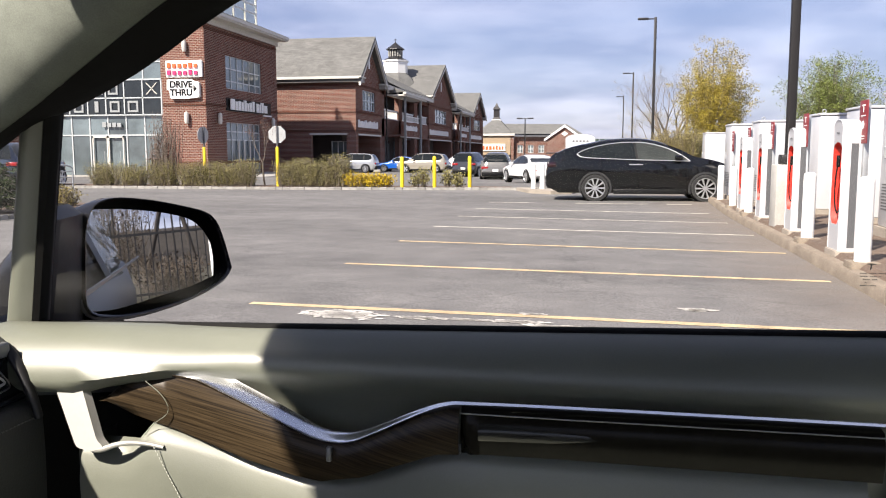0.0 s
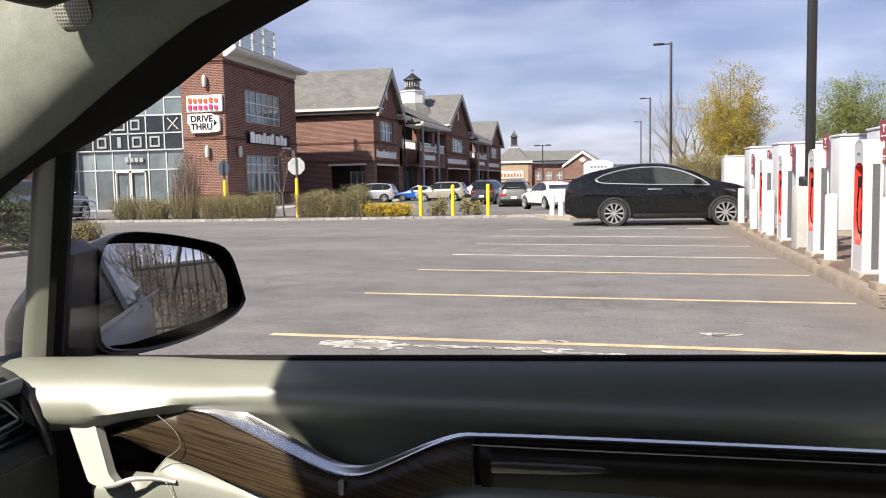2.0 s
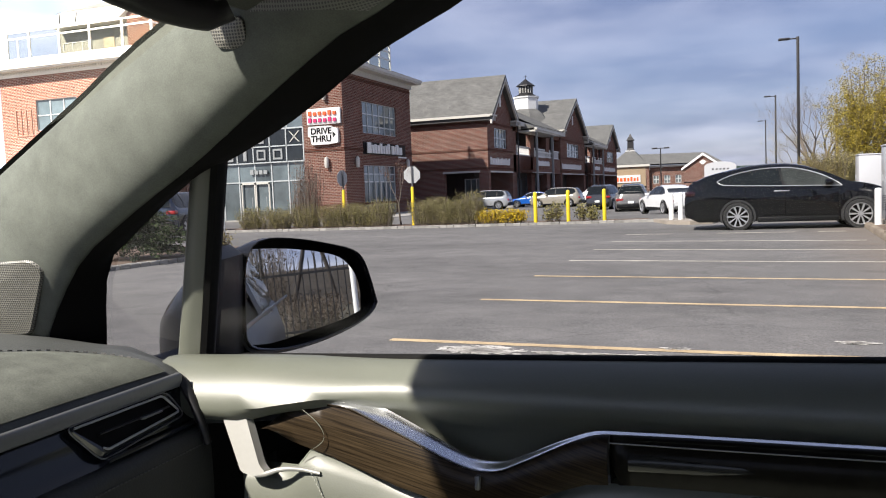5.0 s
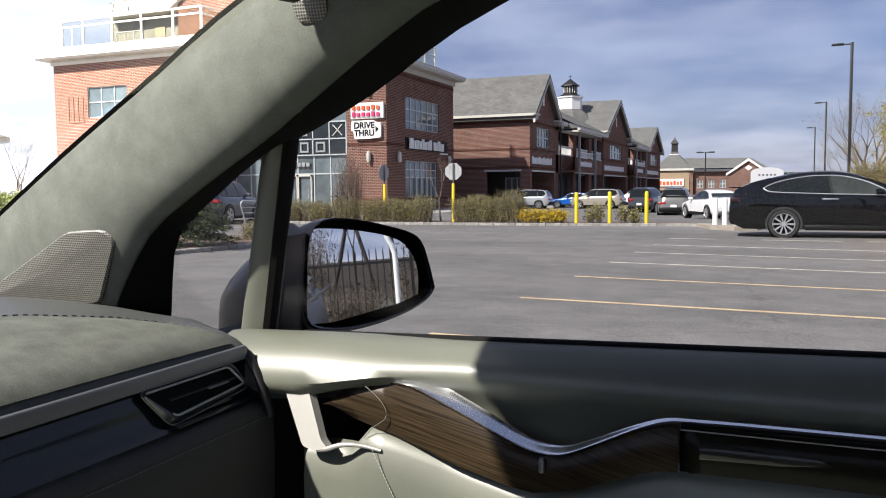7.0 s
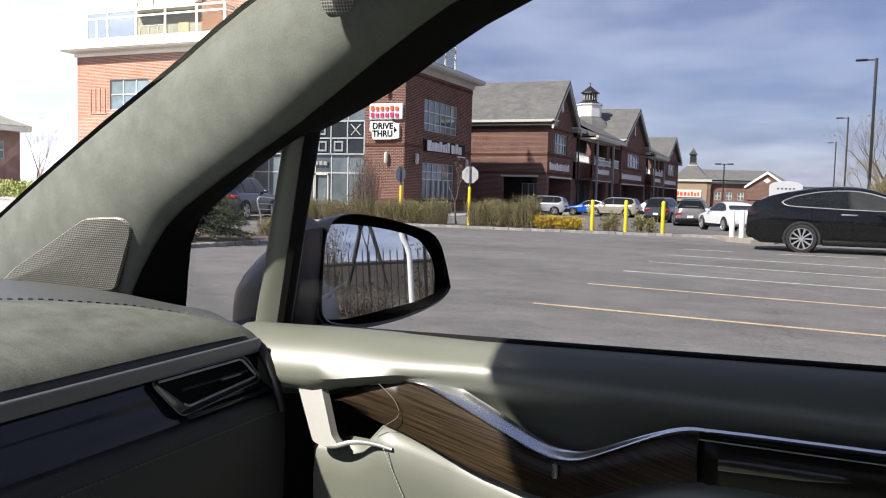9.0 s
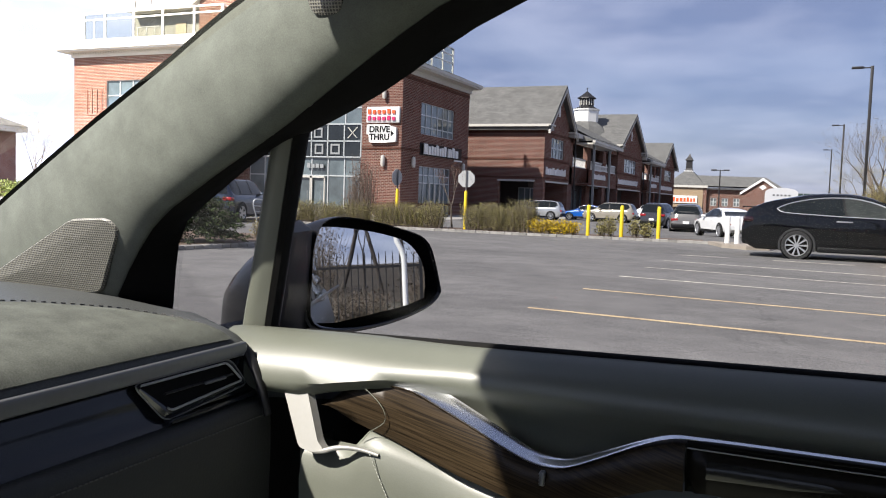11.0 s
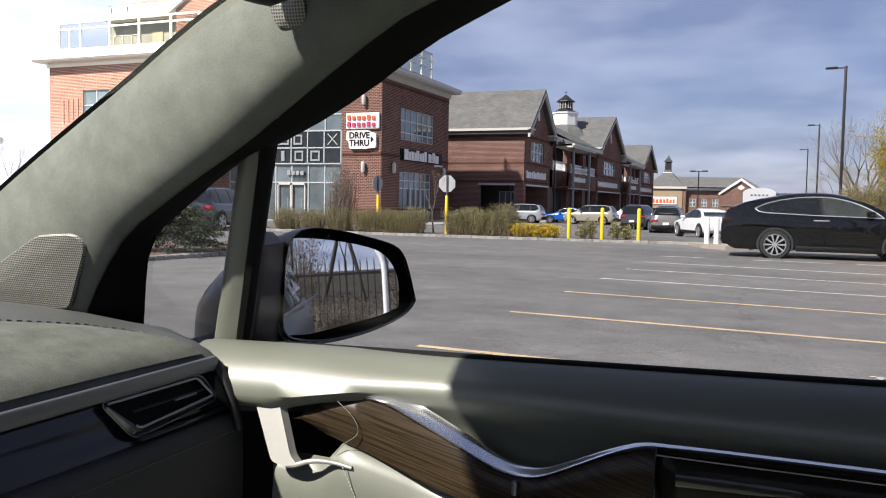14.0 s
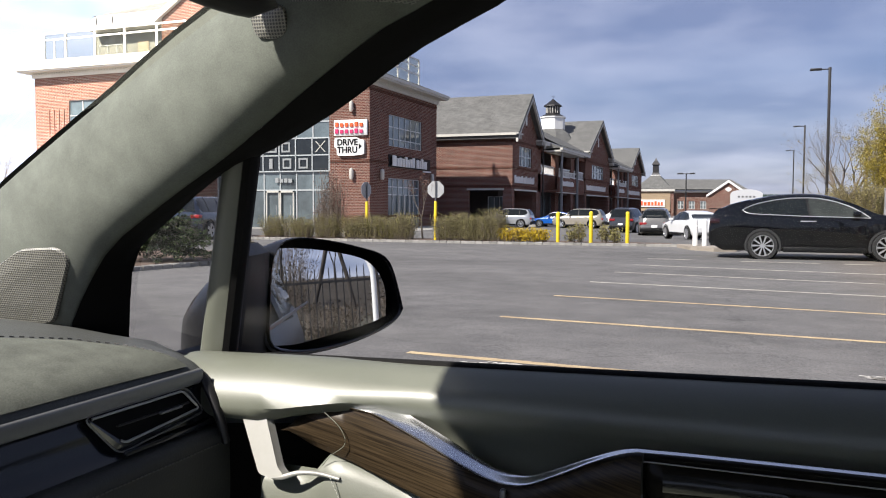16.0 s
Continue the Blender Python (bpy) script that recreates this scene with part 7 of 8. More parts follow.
    # building beyond the windscreen
    ob = thing("distant_brick_house", "brick building with grey hip roof in the distance", "building")
    m = Mesh()
    wall_with_holes(m, "y", -73.0, -0.4, 42, 60, 0, 6.4, [(44 + 3.2 * k, 45.4 + 3.2 * k, 3.6, 5.4) for k in range(5)])
    wall_with_holes(m, "x", 42.0, 0.4, -95, -73.4, 0, 6.4, [])
    for k in range(5):
        window_grid("window", ob, "y", -73.1, 44 + 3.2 * k, 45.4 + 3.2 * k, 3.6, 5.4, 2, 2, out=1, bar=0.1)
    part("wall", m, BRICK, ob, "red brick wall")
    part("eaves_trim", Mesh().box(-95.5, 41.2, 6.4, -71.9, 60.5, 6.95), TRIM, ob, "cream eaves")
    part("roof", Mesh().loft([[(-95.5, 41.1, 6.95), (-71.8, 41.1, 6.95), (-71.8, 60.6, 6.95), (-95.5, 60.6, 6.95)], [(-86, 50, 11.5), (-81, 50, 11.5), (-81, 51, 11.5), (-86, 51, 11.5)]], closed=True, caps=True), SHINGLE, ob, "grey hip roof")


build_far_shops()

# the shops stand farther off than they were laid out above, and larger by as much
EYE = Matrix.Translation((-0.15, 0.61, 1.42))
for ob in [o for o in scene.objects if o.parent is None]:
    kind = ob.name.split(".")[0]
    if kind in ("corner_shop_building", "far_shop_building", "distant_brick_house", "pavement"):
        ob.matrix_basis = EYE @ Matrix.Scale(1.3, 4) @ EYE.inverted() @ ob.matrix_basis
    elif kind in ("shop_house", "gallery_shops", "roof_lantern"):
        ob.matrix_basis = EYE @ Matrix.Scale(1.325, 4) @ EYE.inverted() @ ob.matrix_basis


# ---- vehicles ----
SHAPES = {
    "own_body": dict(L=5.05, W=1.75, H=1.68, top=[(0.0, 0.60), (0.01, 0.74), (0.06, 0.86), (0.14, 0.96), (0.215, 1.045), (0.30, 1.30), (0.38, 1.53), (0.46, 1.645), (0.53, 1.68), (0.62, 1.655), (0.72, 1.575), (0.82, 1.455), (0.90, 1.325), (0.955, 1.235), (0.985, 1.18), (1.0, 0.85)],
                     belt=[(0.0, 0.58), (0.06, 0.80), (0.2, 0.95), (0.5, 1.02), (0.8, 1.10), (0.95, 1.10), (1.0, 0.80)], glass=(0.245, 0.90), wheels=(0.185, 0.775), r=0.375),
    # along the length, front to rear, as shares: top line, belt line, greenhouse ends
    "crossover": dict(L=5.2, W=2.0, H=1.66, top=[(0.0, 0.55), (0.003, 0.70), (0.019, 0.84), (0.048, 0.95), (0.098, 1.05), (0.154, 1.12), (0.229, 1.19), (0.277, 1.32), (0.342, 1.46), (0.416, 1.585), (0.490, 1.65), (0.585, 1.66), (0.677, 1.63), (0.752, 1.565), (0.846, 1.455), (0.892, 1.39), (0.942, 1.29), (0.971, 1.215), (0.990, 1.06), (1.0, 0.85)],
                      belt=[(0.0, 0.53), (0.03, 0.72), (0.098, 0.93), (0.154, 0.99), (0.23, 1.04), (0.30, 1.065), (0.42, 1.085), (0.553, 1.10), (0.752, 1.14), (0.82, 1.175), (0.88, 1.19), (0.95, 1.10), (1.0, 0.80)], glass=(0.225, 0.90), wheels=(0.168, 0.738), r=0.38),
    "suv": dict(L=4.75, W=1.92, H=1.76, top=[(0.0, 0.62), (0.01, 0.80), (0.05, 0.98), (0.22, 1.08), (0.27, 1.18), (0.34, 1.52), (0.40, 1.70), (0.5, 1.76), (0.75, 1.75), (0.90, 1.68), (0.95, 1.35), (0.985, 1.05), (1.0, 0.70)],
                belt=[(0.0, 0.60), (0.05, 0.92), (0.25, 1.06), (0.6, 1.10), (0.93, 1.12), (1.0, 0.68)], glass=(0.275, 0.945), wheels=(0.19, 0.79), r=0.37),
    "sedan": dict(L=4.75, W=1.85, H=1.45, top=[(0.0, 0.52), (0.01, 0.64), (0.06, 0.76), (0.24, 0.90), (0.29, 0.96), (0.37, 1.24), (0.44, 1.41), (0.52, 1.45), (0.62, 1.43), (0.72, 1.33), (0.82, 1.12), (0.88, 1.04), (0.97, 1.0), (0.99, 0.92), (1.0, 0.65)],
                  belt=[(0.0, 0.50), (0.06, 0.74), (0.3, 0.90), (0.6, 0.95), (0.9, 0.97), (1.0, 0.62)], glass=(0.30, 0.85), wheels=(0.19, 0.80), r=0.33),
    "boxy": dict(L=4.3, W=1.88, H=1.85, top=[(0.0, 0.62), (0.01, 0.95), (0.03, 1.08), (0.24, 1.14), (0.28, 1.20), (0.32, 1.66), (0.34, 1.80), (0.42, 1.85), (0.9, 1.84), (0.975, 1.80), (0.985, 1.2), (1.0, 0.60)],
                 belt=[(0.0, 0.60), (0.02, 1.04), (0.3, 1.14), (0.95, 1.15), (1.0, 0.58)], glass=(0.285, 0.975), wheels=(0.17, 0.78), r=0.40),
}


# the crossover's window outline: along the car, and height
WINDOW_LOW = [(-1.75, 1.245), (-1.66, 1.18), (-1.56, 1.158), (-1.31, 1.14), (-0.28, 1.10), (0.79, 1.075), (1.31, 1.06)]
WINDOW_TOP = [(-1.75, 1.25), (-1.64, 1.315), (-1.40, 1.405), (-1.15, 1.462), (-0.92, 1.503), (-0.68, 1.535), (-0.44, 1.55), (-0.06, 1.552), (0.14, 1.535), (0.32, 1.503), (0.54, 1.45), (0.74, 1.383), (0.92, 1.305), (1.08, 1.222), (1.20, 1.145), (1.31, 1.06)]


def curve_at(table, x):
    return lerp_table(table, x)


def make_wheel(parent, x, y, r, side, cache, spokes=10):
    key = (round(r, 3), side)
    place = pose(x, y, r)
    if key in cache:
        tyre0, rim0 = cache[key]
        tyre = share("wheel", tyre0, parent, place)
        share("rim", rim0, tyre, Matrix.Identity(4))
        return
    w = 0.115
    tyre = part("wheel", Mesh().lathe([(r * 0.74, -w), (r * 0.95, -w), (r, -w * 0.7), (r, w * 0.7), (r * 0.95, w), (r * 0.74, w)], n=28, axis="y"), TYRE, parent, smooth=40, place=place)
    m = Mesh()
    s = side
    m.lathe([(r * 0.75, s * w * 0.95), (r * 0.725, s * w * 1.02), (r * 0.69, s * w * 0.88), (r * 0.67, s * w * 0.3)], n=28, axis="y")
    m.lathe([(0.0, s * w * 0.92), (r * 0.13, s * w * 0.92), (r * 0.15, s * w * 0.7)], n=16, axis="y")
    for k in range(spokes):
        a = k * math.tau / spokes
        c, q = math.cos(a), math.sin(a)
        wide = 0.034 * r if spokes > 7 else 0.10 * r
        pts = []
        for rad, yy, ww in ((r * 0.12, 0.90, wide), (r * 0.70, 0.95, wide * 2.0)):
            for sgn in (-1, 1):
                pts.append((c * rad - q * sgn * ww, s * w * yy, q * rad + c * sgn * ww))
        back = [(x_, y_ - s * 0.03, z_) for x_, y_, z_ in pts]
        m.add(pts + back, [(0, 1, 3, 2), (0, 4, 5, 1), (1, 5, 7, 3), (3, 7, 6, 2), (2, 6, 4, 0)])
    rim = part("rim", m, ALLOY, tyre, "silver spoked alloy rim", smooth=40)
    part("hub_well", Mesh().lathe([(r * 0.735, s * w * 0.25), (0.0, s * w * 0.22)], n=20, axis="y"), BLACK_P, tyre)
    cache[key] = (tyre, rim)


def build_car(name, kind, colour, label, place, spokes=10, upper=(0.0, 1.0), own=False):
    p = SHAPES[kind]
    L, W = p["L"], p["W"] / 2
    if own:
        ob, shift = OWN, place
    else:
        ob, shift = thing(name, label, "car", "parked cars", place=place), Matrix.Identity(4)
    g0, g1 = p["glass"]
    us = sorted(set([0, 0.004, 0.012, 0.03, 0.06, 0.1, 0.14, 0.18, 0.22, g0, g0 + 0.03] + list(np.linspace(g0 + 0.05, g1, 16)) + [g1 + 0.02, 0.95, 0.975, 0.99, 1.0]))
    us = [u for u in us if u <= 1.0]
    if kind == "crossover":
        us = sorted(set(us) | {k / 70 for k in range(71)})
        p = dict(p, **{key: [(q.x, q.z * 1.06) for q in spline([(a, 0, b) for a, b in p[key]], 90)] for key in ("top", "belt")})
    half = lambda u: W * (1 - 0.32 * max(0, (0.07 - u) / 0.07) ** 2 - 0.06 * max(0, (0.25 - u) / 0.25) - 0.16 * max(0, (u - 0.90) / 0.10) ** 2 - 0.03 * max(0, (u - 0.7) / 0.3))
    def section(u):
        t, b, h = curve_at(p["top"], u), curve_at(p["belt"], u), half(u)
        b = min(b, t - 0.012)
        x = L * (0.5 - u)
        low = 0.24 + 0.20 * max(0, (0.05 - u) / 0.05) + 0.18 * max(0, (u - 0.93) / 0.07)
        up = max(0.0, t - b)
        tuck = min(0.36 * W, up * 0.62)
        pts = [(0, low), (h * 0.86, low), (h * 0.965, low + 0.10), (h * 0.985, (low + b) / 2), (h, b - 0.16 * (b - low)), (h * 0.965, b - 0.02), (h * 0.93, b + 0.01 * min(1, up * 8)), (h * 0.93 - tuck * 0.62, b + up * 0.66), (h * 0.93 - tuck, b + up * 0.93), ((h * 0.93 - tuck) * 0.72, t), (0, t + 0.004 * min(1, up))]
        return [(x, q, z) for q, z in pts], x
    secs = [section(u)[0] for u in us]
    if own:
        secs = [[pt for i, pt in enumerate(s) if i <= 6] for s in secs]
        hood = [u for u in us if u <= 0.22]
    full = []
    for s in secs:
        if own:
            full.append([(x, y, z) for x, y, z in s[::-1]] + [(x, -y, z) for x, y, z in s[1:]])
        else:
            full.append([(x, y, z) for x, y, z in s] + [(x, -y, z) for x, y, z in s[-2:0:-1]])
    m = Mesh().loft(full, closed=not own, caps=not own)
    if own:
        hoods = [section(u)[0] for u in hood]
        m.loft([[q for q in s[6:]] + [(x, -y, z) for x, y, z in s[-2:5:-1]] for s in hoods])
    if own:
        m.v = [tuple(shift @ Vector(q)) for q in m.v]
    body = part("body", m, colour, ob, smooth=38)
    if own:
        body["label"] = "slate blue metallic outer body"
        cache = {}
        for side in (-1, 1):
            for u in p["wheels"]:
                q = shift @ Vector((L * (0.5 - u), side * (W - 0.10), 0))
                make_wheel(ob, q.x, q.y, p["r"], side if shift.to_3x3()[1][1] > 0 else -side, cache, spokes)
        return ob
    # glazing: bands just proud of the body's upper faces
    n_row = (6, 7, 8)
    for side in (1, -1):
        rows = []
        for u in np.linspace(g0 + 0.045, g1 - 0.03, 22):
            s = section(u)[0]
            a, b, c = (Vector(s[k]) for k in n_row)
            t = curve_at(p["top"], u) - curve_at(p["belt"], u)
            k = max(0.0, min(1.0, t / 0.5))
            lo, hi = a.lerp(b, 0.06), b.lerp(c, 0.85 * k)
            mid = a.lerp(b, 0.6)
            squeeze = max(0.0, 1 - (g1 - 0.03 - u) / 0.07) ** 2 * 0.5
            lo, hi = lo.lerp(hi, squeeze), hi.lerp(lo, squeeze)
            mid, b = mid.lerp((lo + hi) / 2, squeeze * 2), b.lerp((lo + hi) / 2, squeeze * 2)
            off = Vector((0, 0.016, 0.008))
            rows.append([((v + off).x, side * (v + off).y, (v + off).z) for v in (lo, mid, b, hi)])
        if kind == "crossover":
            rows = []
            for x in [-1.748, -1.72, -1.66] + list(np.linspace(-1.56, 1.16, 22)) + [1.24, 1.29, 1.305]:
                sec = section(0.5 - x / L)[0]
                za, zb = lerp_table(WINDOW_LOW, x) * 1.06, lerp_table(WINDOW_TOP, x) * 1.06
                row = []
                for t in (0.0, 0.25, 0.5, 0.75, 1.0):
                    z = za + (zb - za) * t
                    for a, b in zip(sec[5:], sec[6:]):
                        if b[2] >= z or b is sec[-1]:
                            y = a[1] + (b[1] - a[1]) * max(0.0, min(1.0, (z - a[2]) / max(b[2] - a[2], 1e-6)))
                            break
                    row.append((x, side * (y + 0.012), z))
                rows.append(row)
            rows = rows[::-1]
            part("front_side_window", Mesh().loft(rows[:14]), CAR_GLASS_CLEAR, body, "clear front door window", smooth=60)
        glass = part("side_windows", Mesh().loft(rows[13:] if kind == "crossover" else rows), CAR_GLASS, body, "dark side windows", smooth=60)
        rim = [Vector(r[0]) for r in rows] + [Vector(r[-1]) for r in rows[::-1]]
        if kind in ("crossover", "sedan"):
            part("window_trim", sweep(Mesh(), rim + [rim[0]], 0.014, 0.012, n=6), ALLOY, glass, "chrome window outline", smooth=60)
        # pillar between the doors
        if kind == "crossover":
            bar = [[(rows[13][k][0] - 0.05 + 0.09 * (1 - k / 4) - w, rows[13][k][1] + side * 0.004, rows[13][k][2]) for k in range(5)] for w in (-0.03, 0.03)]
            part("door_pillar", Mesh().loft(bar), BLACK_P, glass)
            part("side_crease", Mesh().loft([[(-0.60, side * (W * 0.985 - 0.01), 0.43), (-0.60, side * (W * 0.985 + 0.012), 0.42), (-0.60, side * (W * 0.97), 0.385)], [(0.98, side * (W * 0.985 - 0.01), 0.40), (0.98, side * (W * 0.985 + 0.012), 0.39), (0.98, side * (W * 0.97), 0.36)]]), colour, body)
        for frac in () if kind == "crossover" else (0.38, 0.72):
            u = g0 + (g1 - g0) * frac
            a, b = [], []
            for du in (-0.008, 0.008):
                s = section(u + du)[0]
                for k, t in ((6, 0.05), (7, 0.0), (7, 0.95)):
                    v = Vector(s[k]).lerp(Vector(s[k + 1]), t) + Vector((0, 0.021, 0.010))
                    (a if du < 0 else b).append((v.x, side * v.y, v.z))
            part("door_pillar", Mesh().loft([a, b]), BLACK_P, glass)
        # handles and sills
        for u in (0.527,) if kind == "crossover" else (0.40, 0.60):
            s = section(u)[0]
            x = s[4][0]
            long, drop = (0.19, 0.125) if kind == "crossover" else (0.12, 0.10)
            part("door_handle", Mesh().soft_box(x - long, side * (s[4][1] - 0.005) - 0.014, s[5][2] - drop, x + long, side * (s[4][1] - 0.005) + 0.014, s[5][2] - drop + 0.030, 0.008), ALLOY if kind == "crossover" else colour, body, "slim door handle", smooth=50)
        x0, x1 = L * (0.5 - p["wheels"][0]) - 0.5, L * (0.5 - p["wheels"][1]) + 0.5
        if kind == "crossover":
            for ub in (0.262, 0.51, 0.70):
                q = [section(ub)[0][i] for i in (2, 3, 4, 5)]
                part("door_seam", sweep(Mesh(), [Vector((p_[0], side * (p_[1] + 0.001), p_[2])) for p_ in q], 0.006, 0.004, n=6), RUBBER, body)
        part("sill", Mesh().soft_box(x1, side * (W * 0.955) - 0.03, 0.22, x0, side * (W * 0.955) + 0.03, 0.36, 0.02), BLACK_P, body, "dark lower sill", smooth=50)
        # wheel arches
        for u in p["wheels"]:
            x = L * (0.5 - u)
            r = p["r"]
            arc = [(x + (r + 0.075) * math.cos(a), r + (r + 0.075) * math.sin(a)) for a in np.linspace(-0.35, math.pi + 0.35, 20)]
            inner = [(x + (r + 0.02) * math.cos(a), r + (r + 0.02) * math.sin(a)) for a in np.linspace(math.pi + 0.35, -0.35, 20)]
            yy = half(u) * 0.985
            part("arch_trim", Mesh().prism(arc + inner, side * (yy - 0.05), side * (yy + 0.016), "y"), ARCH if kind == "crossover" else BLACK_P, body, "wheel arch trim")
            part("wheel_well", Mesh().prism([(x + (r + 0.03) * math.cos(a), r + (r + 0.03) * math.sin(a)) for a in np.linspace(0, math.tau, 26)[:-1]], side * (yy - 0.25), side * (yy + 0.004), "y"), RUBBER, body)
        # lamps and mirror
        s = section(0.055)[0]
        part("headlight", Mesh().soft_box(L * 0.5 - 0.42, side * (W * 0.70) - 0.17, 0.62, L * 0.5 - 0.07, side * (W * 0.70) + 0.17, 0.74, 0.04), LAMP_CLEAR, body, "clear headlight", smooth=50)
        zt = 1.0 if kind == "crossover" else curve_at(p["belt"], 0.95) - 0.17
        short = 0.04 if kind == "crossover" else 0.0
        part("tail_light", Mesh().soft_box(-L * 0.5 + 0.02, side * (W * 0.70) - 0.24, zt - 0.06 + short * 0.3, -L * 0.5 + 0.34 - short, side * (W * 0.70) + 0.17 - short * 0.3, zt + 0.09, 0.03), TAIL_DARK if kind == "crossover" else TAIL_RED, body, "red tail light", smooth=50)
        u = g0 + 0.085
        s = section(u)[0]
        part("door_mirror", Mesh().soft_box(s[6][0] - 0.10, side * (s[6][1] + 0.12) - 0.11, s[6][2] + 0.02, s[6][0] + 0.10, side * (s[6][1] + 0.12) + 0.11, s[6][2] + 0.15, 0.04), colour, body, "door mirror", smooth=50)
    # windscreen and rear window
    for ua, ub, nm in ((g0 - 0.02, g0 + 0.13, "windscreen"), (g1 - 0.10, g1 + 0.01, "rear_window")):
        rows = []
        for u in np.linspace(ua, ub, 6):
            s = section(u)[0]
            a, b = Vector(s[9]), Vector(s[8])
            q = [Vector((v.x, v.y, v.z)) for v in (b.lerp(a, 0.3), a, Vector(s[10]))]
            ring = q + [Vector((v.x, -v.y, v.z)) for v in q[-2::-1]]
            rows.append([v + Vector((0.004 if nm == "windscreen" else -0.004, 0, 0.007)) for v in ring])
        part(nm, Mesh().loft(rows), CAR_GLASS, body, smooth=60)
    if kind in ("suv", "boxy"):
        x = -L * 0.5
        zr = curve_at(p["belt"], 0.9)
        part("rear_glass", Mesh().loft([[(x + 0.135, y, zr + 0.06) for y in (-W * 0.78, 0, W * 0.78)], [(x + L * 0.082, y, p["H"] - 0.17) for y in (-W * 0.60, 0, W * 0.60)]] if kind == "suv" else [[(x + 0.03, y, zr + 0.05) for y in (-W * 0.75, 0, W * 0.75)], [(x + 0.075, y, p["H"] - 0.12) for y in (-W * 0.66, 0, W * 0.66)]]), CAR_GLASS, body, "dark rear window")
        part("rear_bumper", Mesh().soft_box(x - 0.06, -W * 0.86, 0.36, x + 0.20, W * 0.86, 0.62, 0.05), BLACK_P, body, "dark rear bumper", smooth=50)
    if kind == "crossover":
        part("spoiler", Mesh().soft_box(-L * 0.5 - 0.02, -W * 0.60, 1.335, -L * 0.5 + 0.40, W * 0.60, 1.365, 0.012), CAR_BLACK, body, "raised rear spoiler", smooth=50)
        part("rear_diffuser", Mesh().soft_box(-L * 0.5 + 0.02, -W * 0.80, 0.36, -L * 0.5 + 0.30, W * 0.80, 0.52, 0.05), BLACK_P, body, smooth=50)
    part("plate", Mesh().soft_box(-L * 0.5 - 0.075 if kind in ("suv", "boxy") else -L * 0.5 - 0.012, -0.17, 0.62, -L * 0.5 + 0.02, 0.17, 0.76, 0.004), WHITE, body, "blank number plate")
    cache = {}
    for side in (-1, 1):
        for u in p["wheels"]:
            make_wheel(ob, L * (0.5 - u), side * (W - 0.10), p["r"], side, cache, spokes)
    return ob


CAR_PEWTER = paint("pewter_car_paint", (0.20, 0.19, 0.175), 0.4)
build_car("electric_crossover", "crossover", CAR_BLACK, "glossy black electric crossover parked nose to the chargers", pose(1.146, 26.10, -0.02, 0, 0, 1.5) @ Matrix.Scale(1.05, 4), 10)
build_car("silver_suv", "suv", CAR_SILVER, "silver suv parked before the shops", pose(-22.0, 73.5, -0.43, 0, 0, 182))
build_car("blue_sedan", "sedan", CAR_BLUE, "bright blue sedan parked before the shops", pose(-18.4, 77.5, -0.43, 0, 0, 178))
build_car("beige_suv", "suv", CAR_BEIGE, "champagne beige suv parked before the shops", pose(-15.5, 74.0, -0.43, 0, 0, 176), 5)
build_car("white_suv", "suv", CAR_WHITE, "white suv parked farther along the shops", pose(-14.2, 88.0, -0.43, 0, 0, 180))
build_car("silver_sedan", "sedan", CAR_SILVER, "silver sedan parked farther along the shops", pose(-18.5, 88.0, -0.43, 0, 0, 180))
build_car("dark_suv", "boxy", CAR_GREY, "dark grey off-road suv standing in the lane", pose(-9.2, 61.0, -0.43, 0, 0, 84), 5)
build_car("grey_suv", "suv", CAR_PEWTER, "pewter grey suv seen from behind", pose(-6.35, 54.0, -0.43, 0, 0, 93) @ Matrix.Scale(1.05, 4))
build_car("white_sedan", "sedan", CAR_WHITE, "white sedan standing beyond the white bollards", pose(-3.36, 43.76, ground_z(43.5), 0, 0, 116))
build_car("offroad_car", "boxy", CAR_NAVY, "slate blue boxy off-road car with spare wheel", pose(-23.1, 30.5, 0, 0, 0, 100), 5)
# the outer body round the cabin, below its windows
CAR_OWN = material("slate_blue_metallic_paint", (0.030, 0.034, 0.042), 0.38, 0.0, 0.1, 2.0, 60.0, 0.0, spec=0.16)
build_car("own", "own_body", CAR_OWN, "", pose(0, 0, 0, 0, 0, 180), own=True)


# ---- plants ----
def grow(m, tips, rnd, p, d, length, r, depth, spread, up, ratio=0.74, deep=2):
    steps = 3
    q = p
    for k in range(steps):
        d2 = (d + Vector((rnd.gauss(0, 0.10), rnd.gauss(0, 0.10), rnd.gauss(0, 0.05) + up * 0.10))).normalized()
        e = q + d2 * length / steps
        r2 = r * (1 - 0.13)
        m.tube(q, e, r, r2, 5 if r < 0.04 else 7, caps=False)
        q, d, r = e, d2, r2
        if depth <= deep:
            tips.append((q.copy(), d.copy()))
    if depth == 0:
        return
    n = rnd.choice((2, 3, 3)) if depth > 1 else 3
    turn = rnd.uniform(0, math.tau)
    for k in range(n):
        side = d.orthogonal().normalized()
        side.rotate(Matrix.Rotation(turn + k * math.tau / n + rnd.uniform(-0.5, 0.5), 3, d))
        nd = (d + side * spread * rnd.uniform(0.6, 1.25) + Vector((0, 0, up * 0.35))).normalized()
        grow(m, tips, rnd, q, nd, length * ratio * rnd.uniform(0.8, 1.1), r * 0.68, depth - 1, spread, up, ratio, deep)


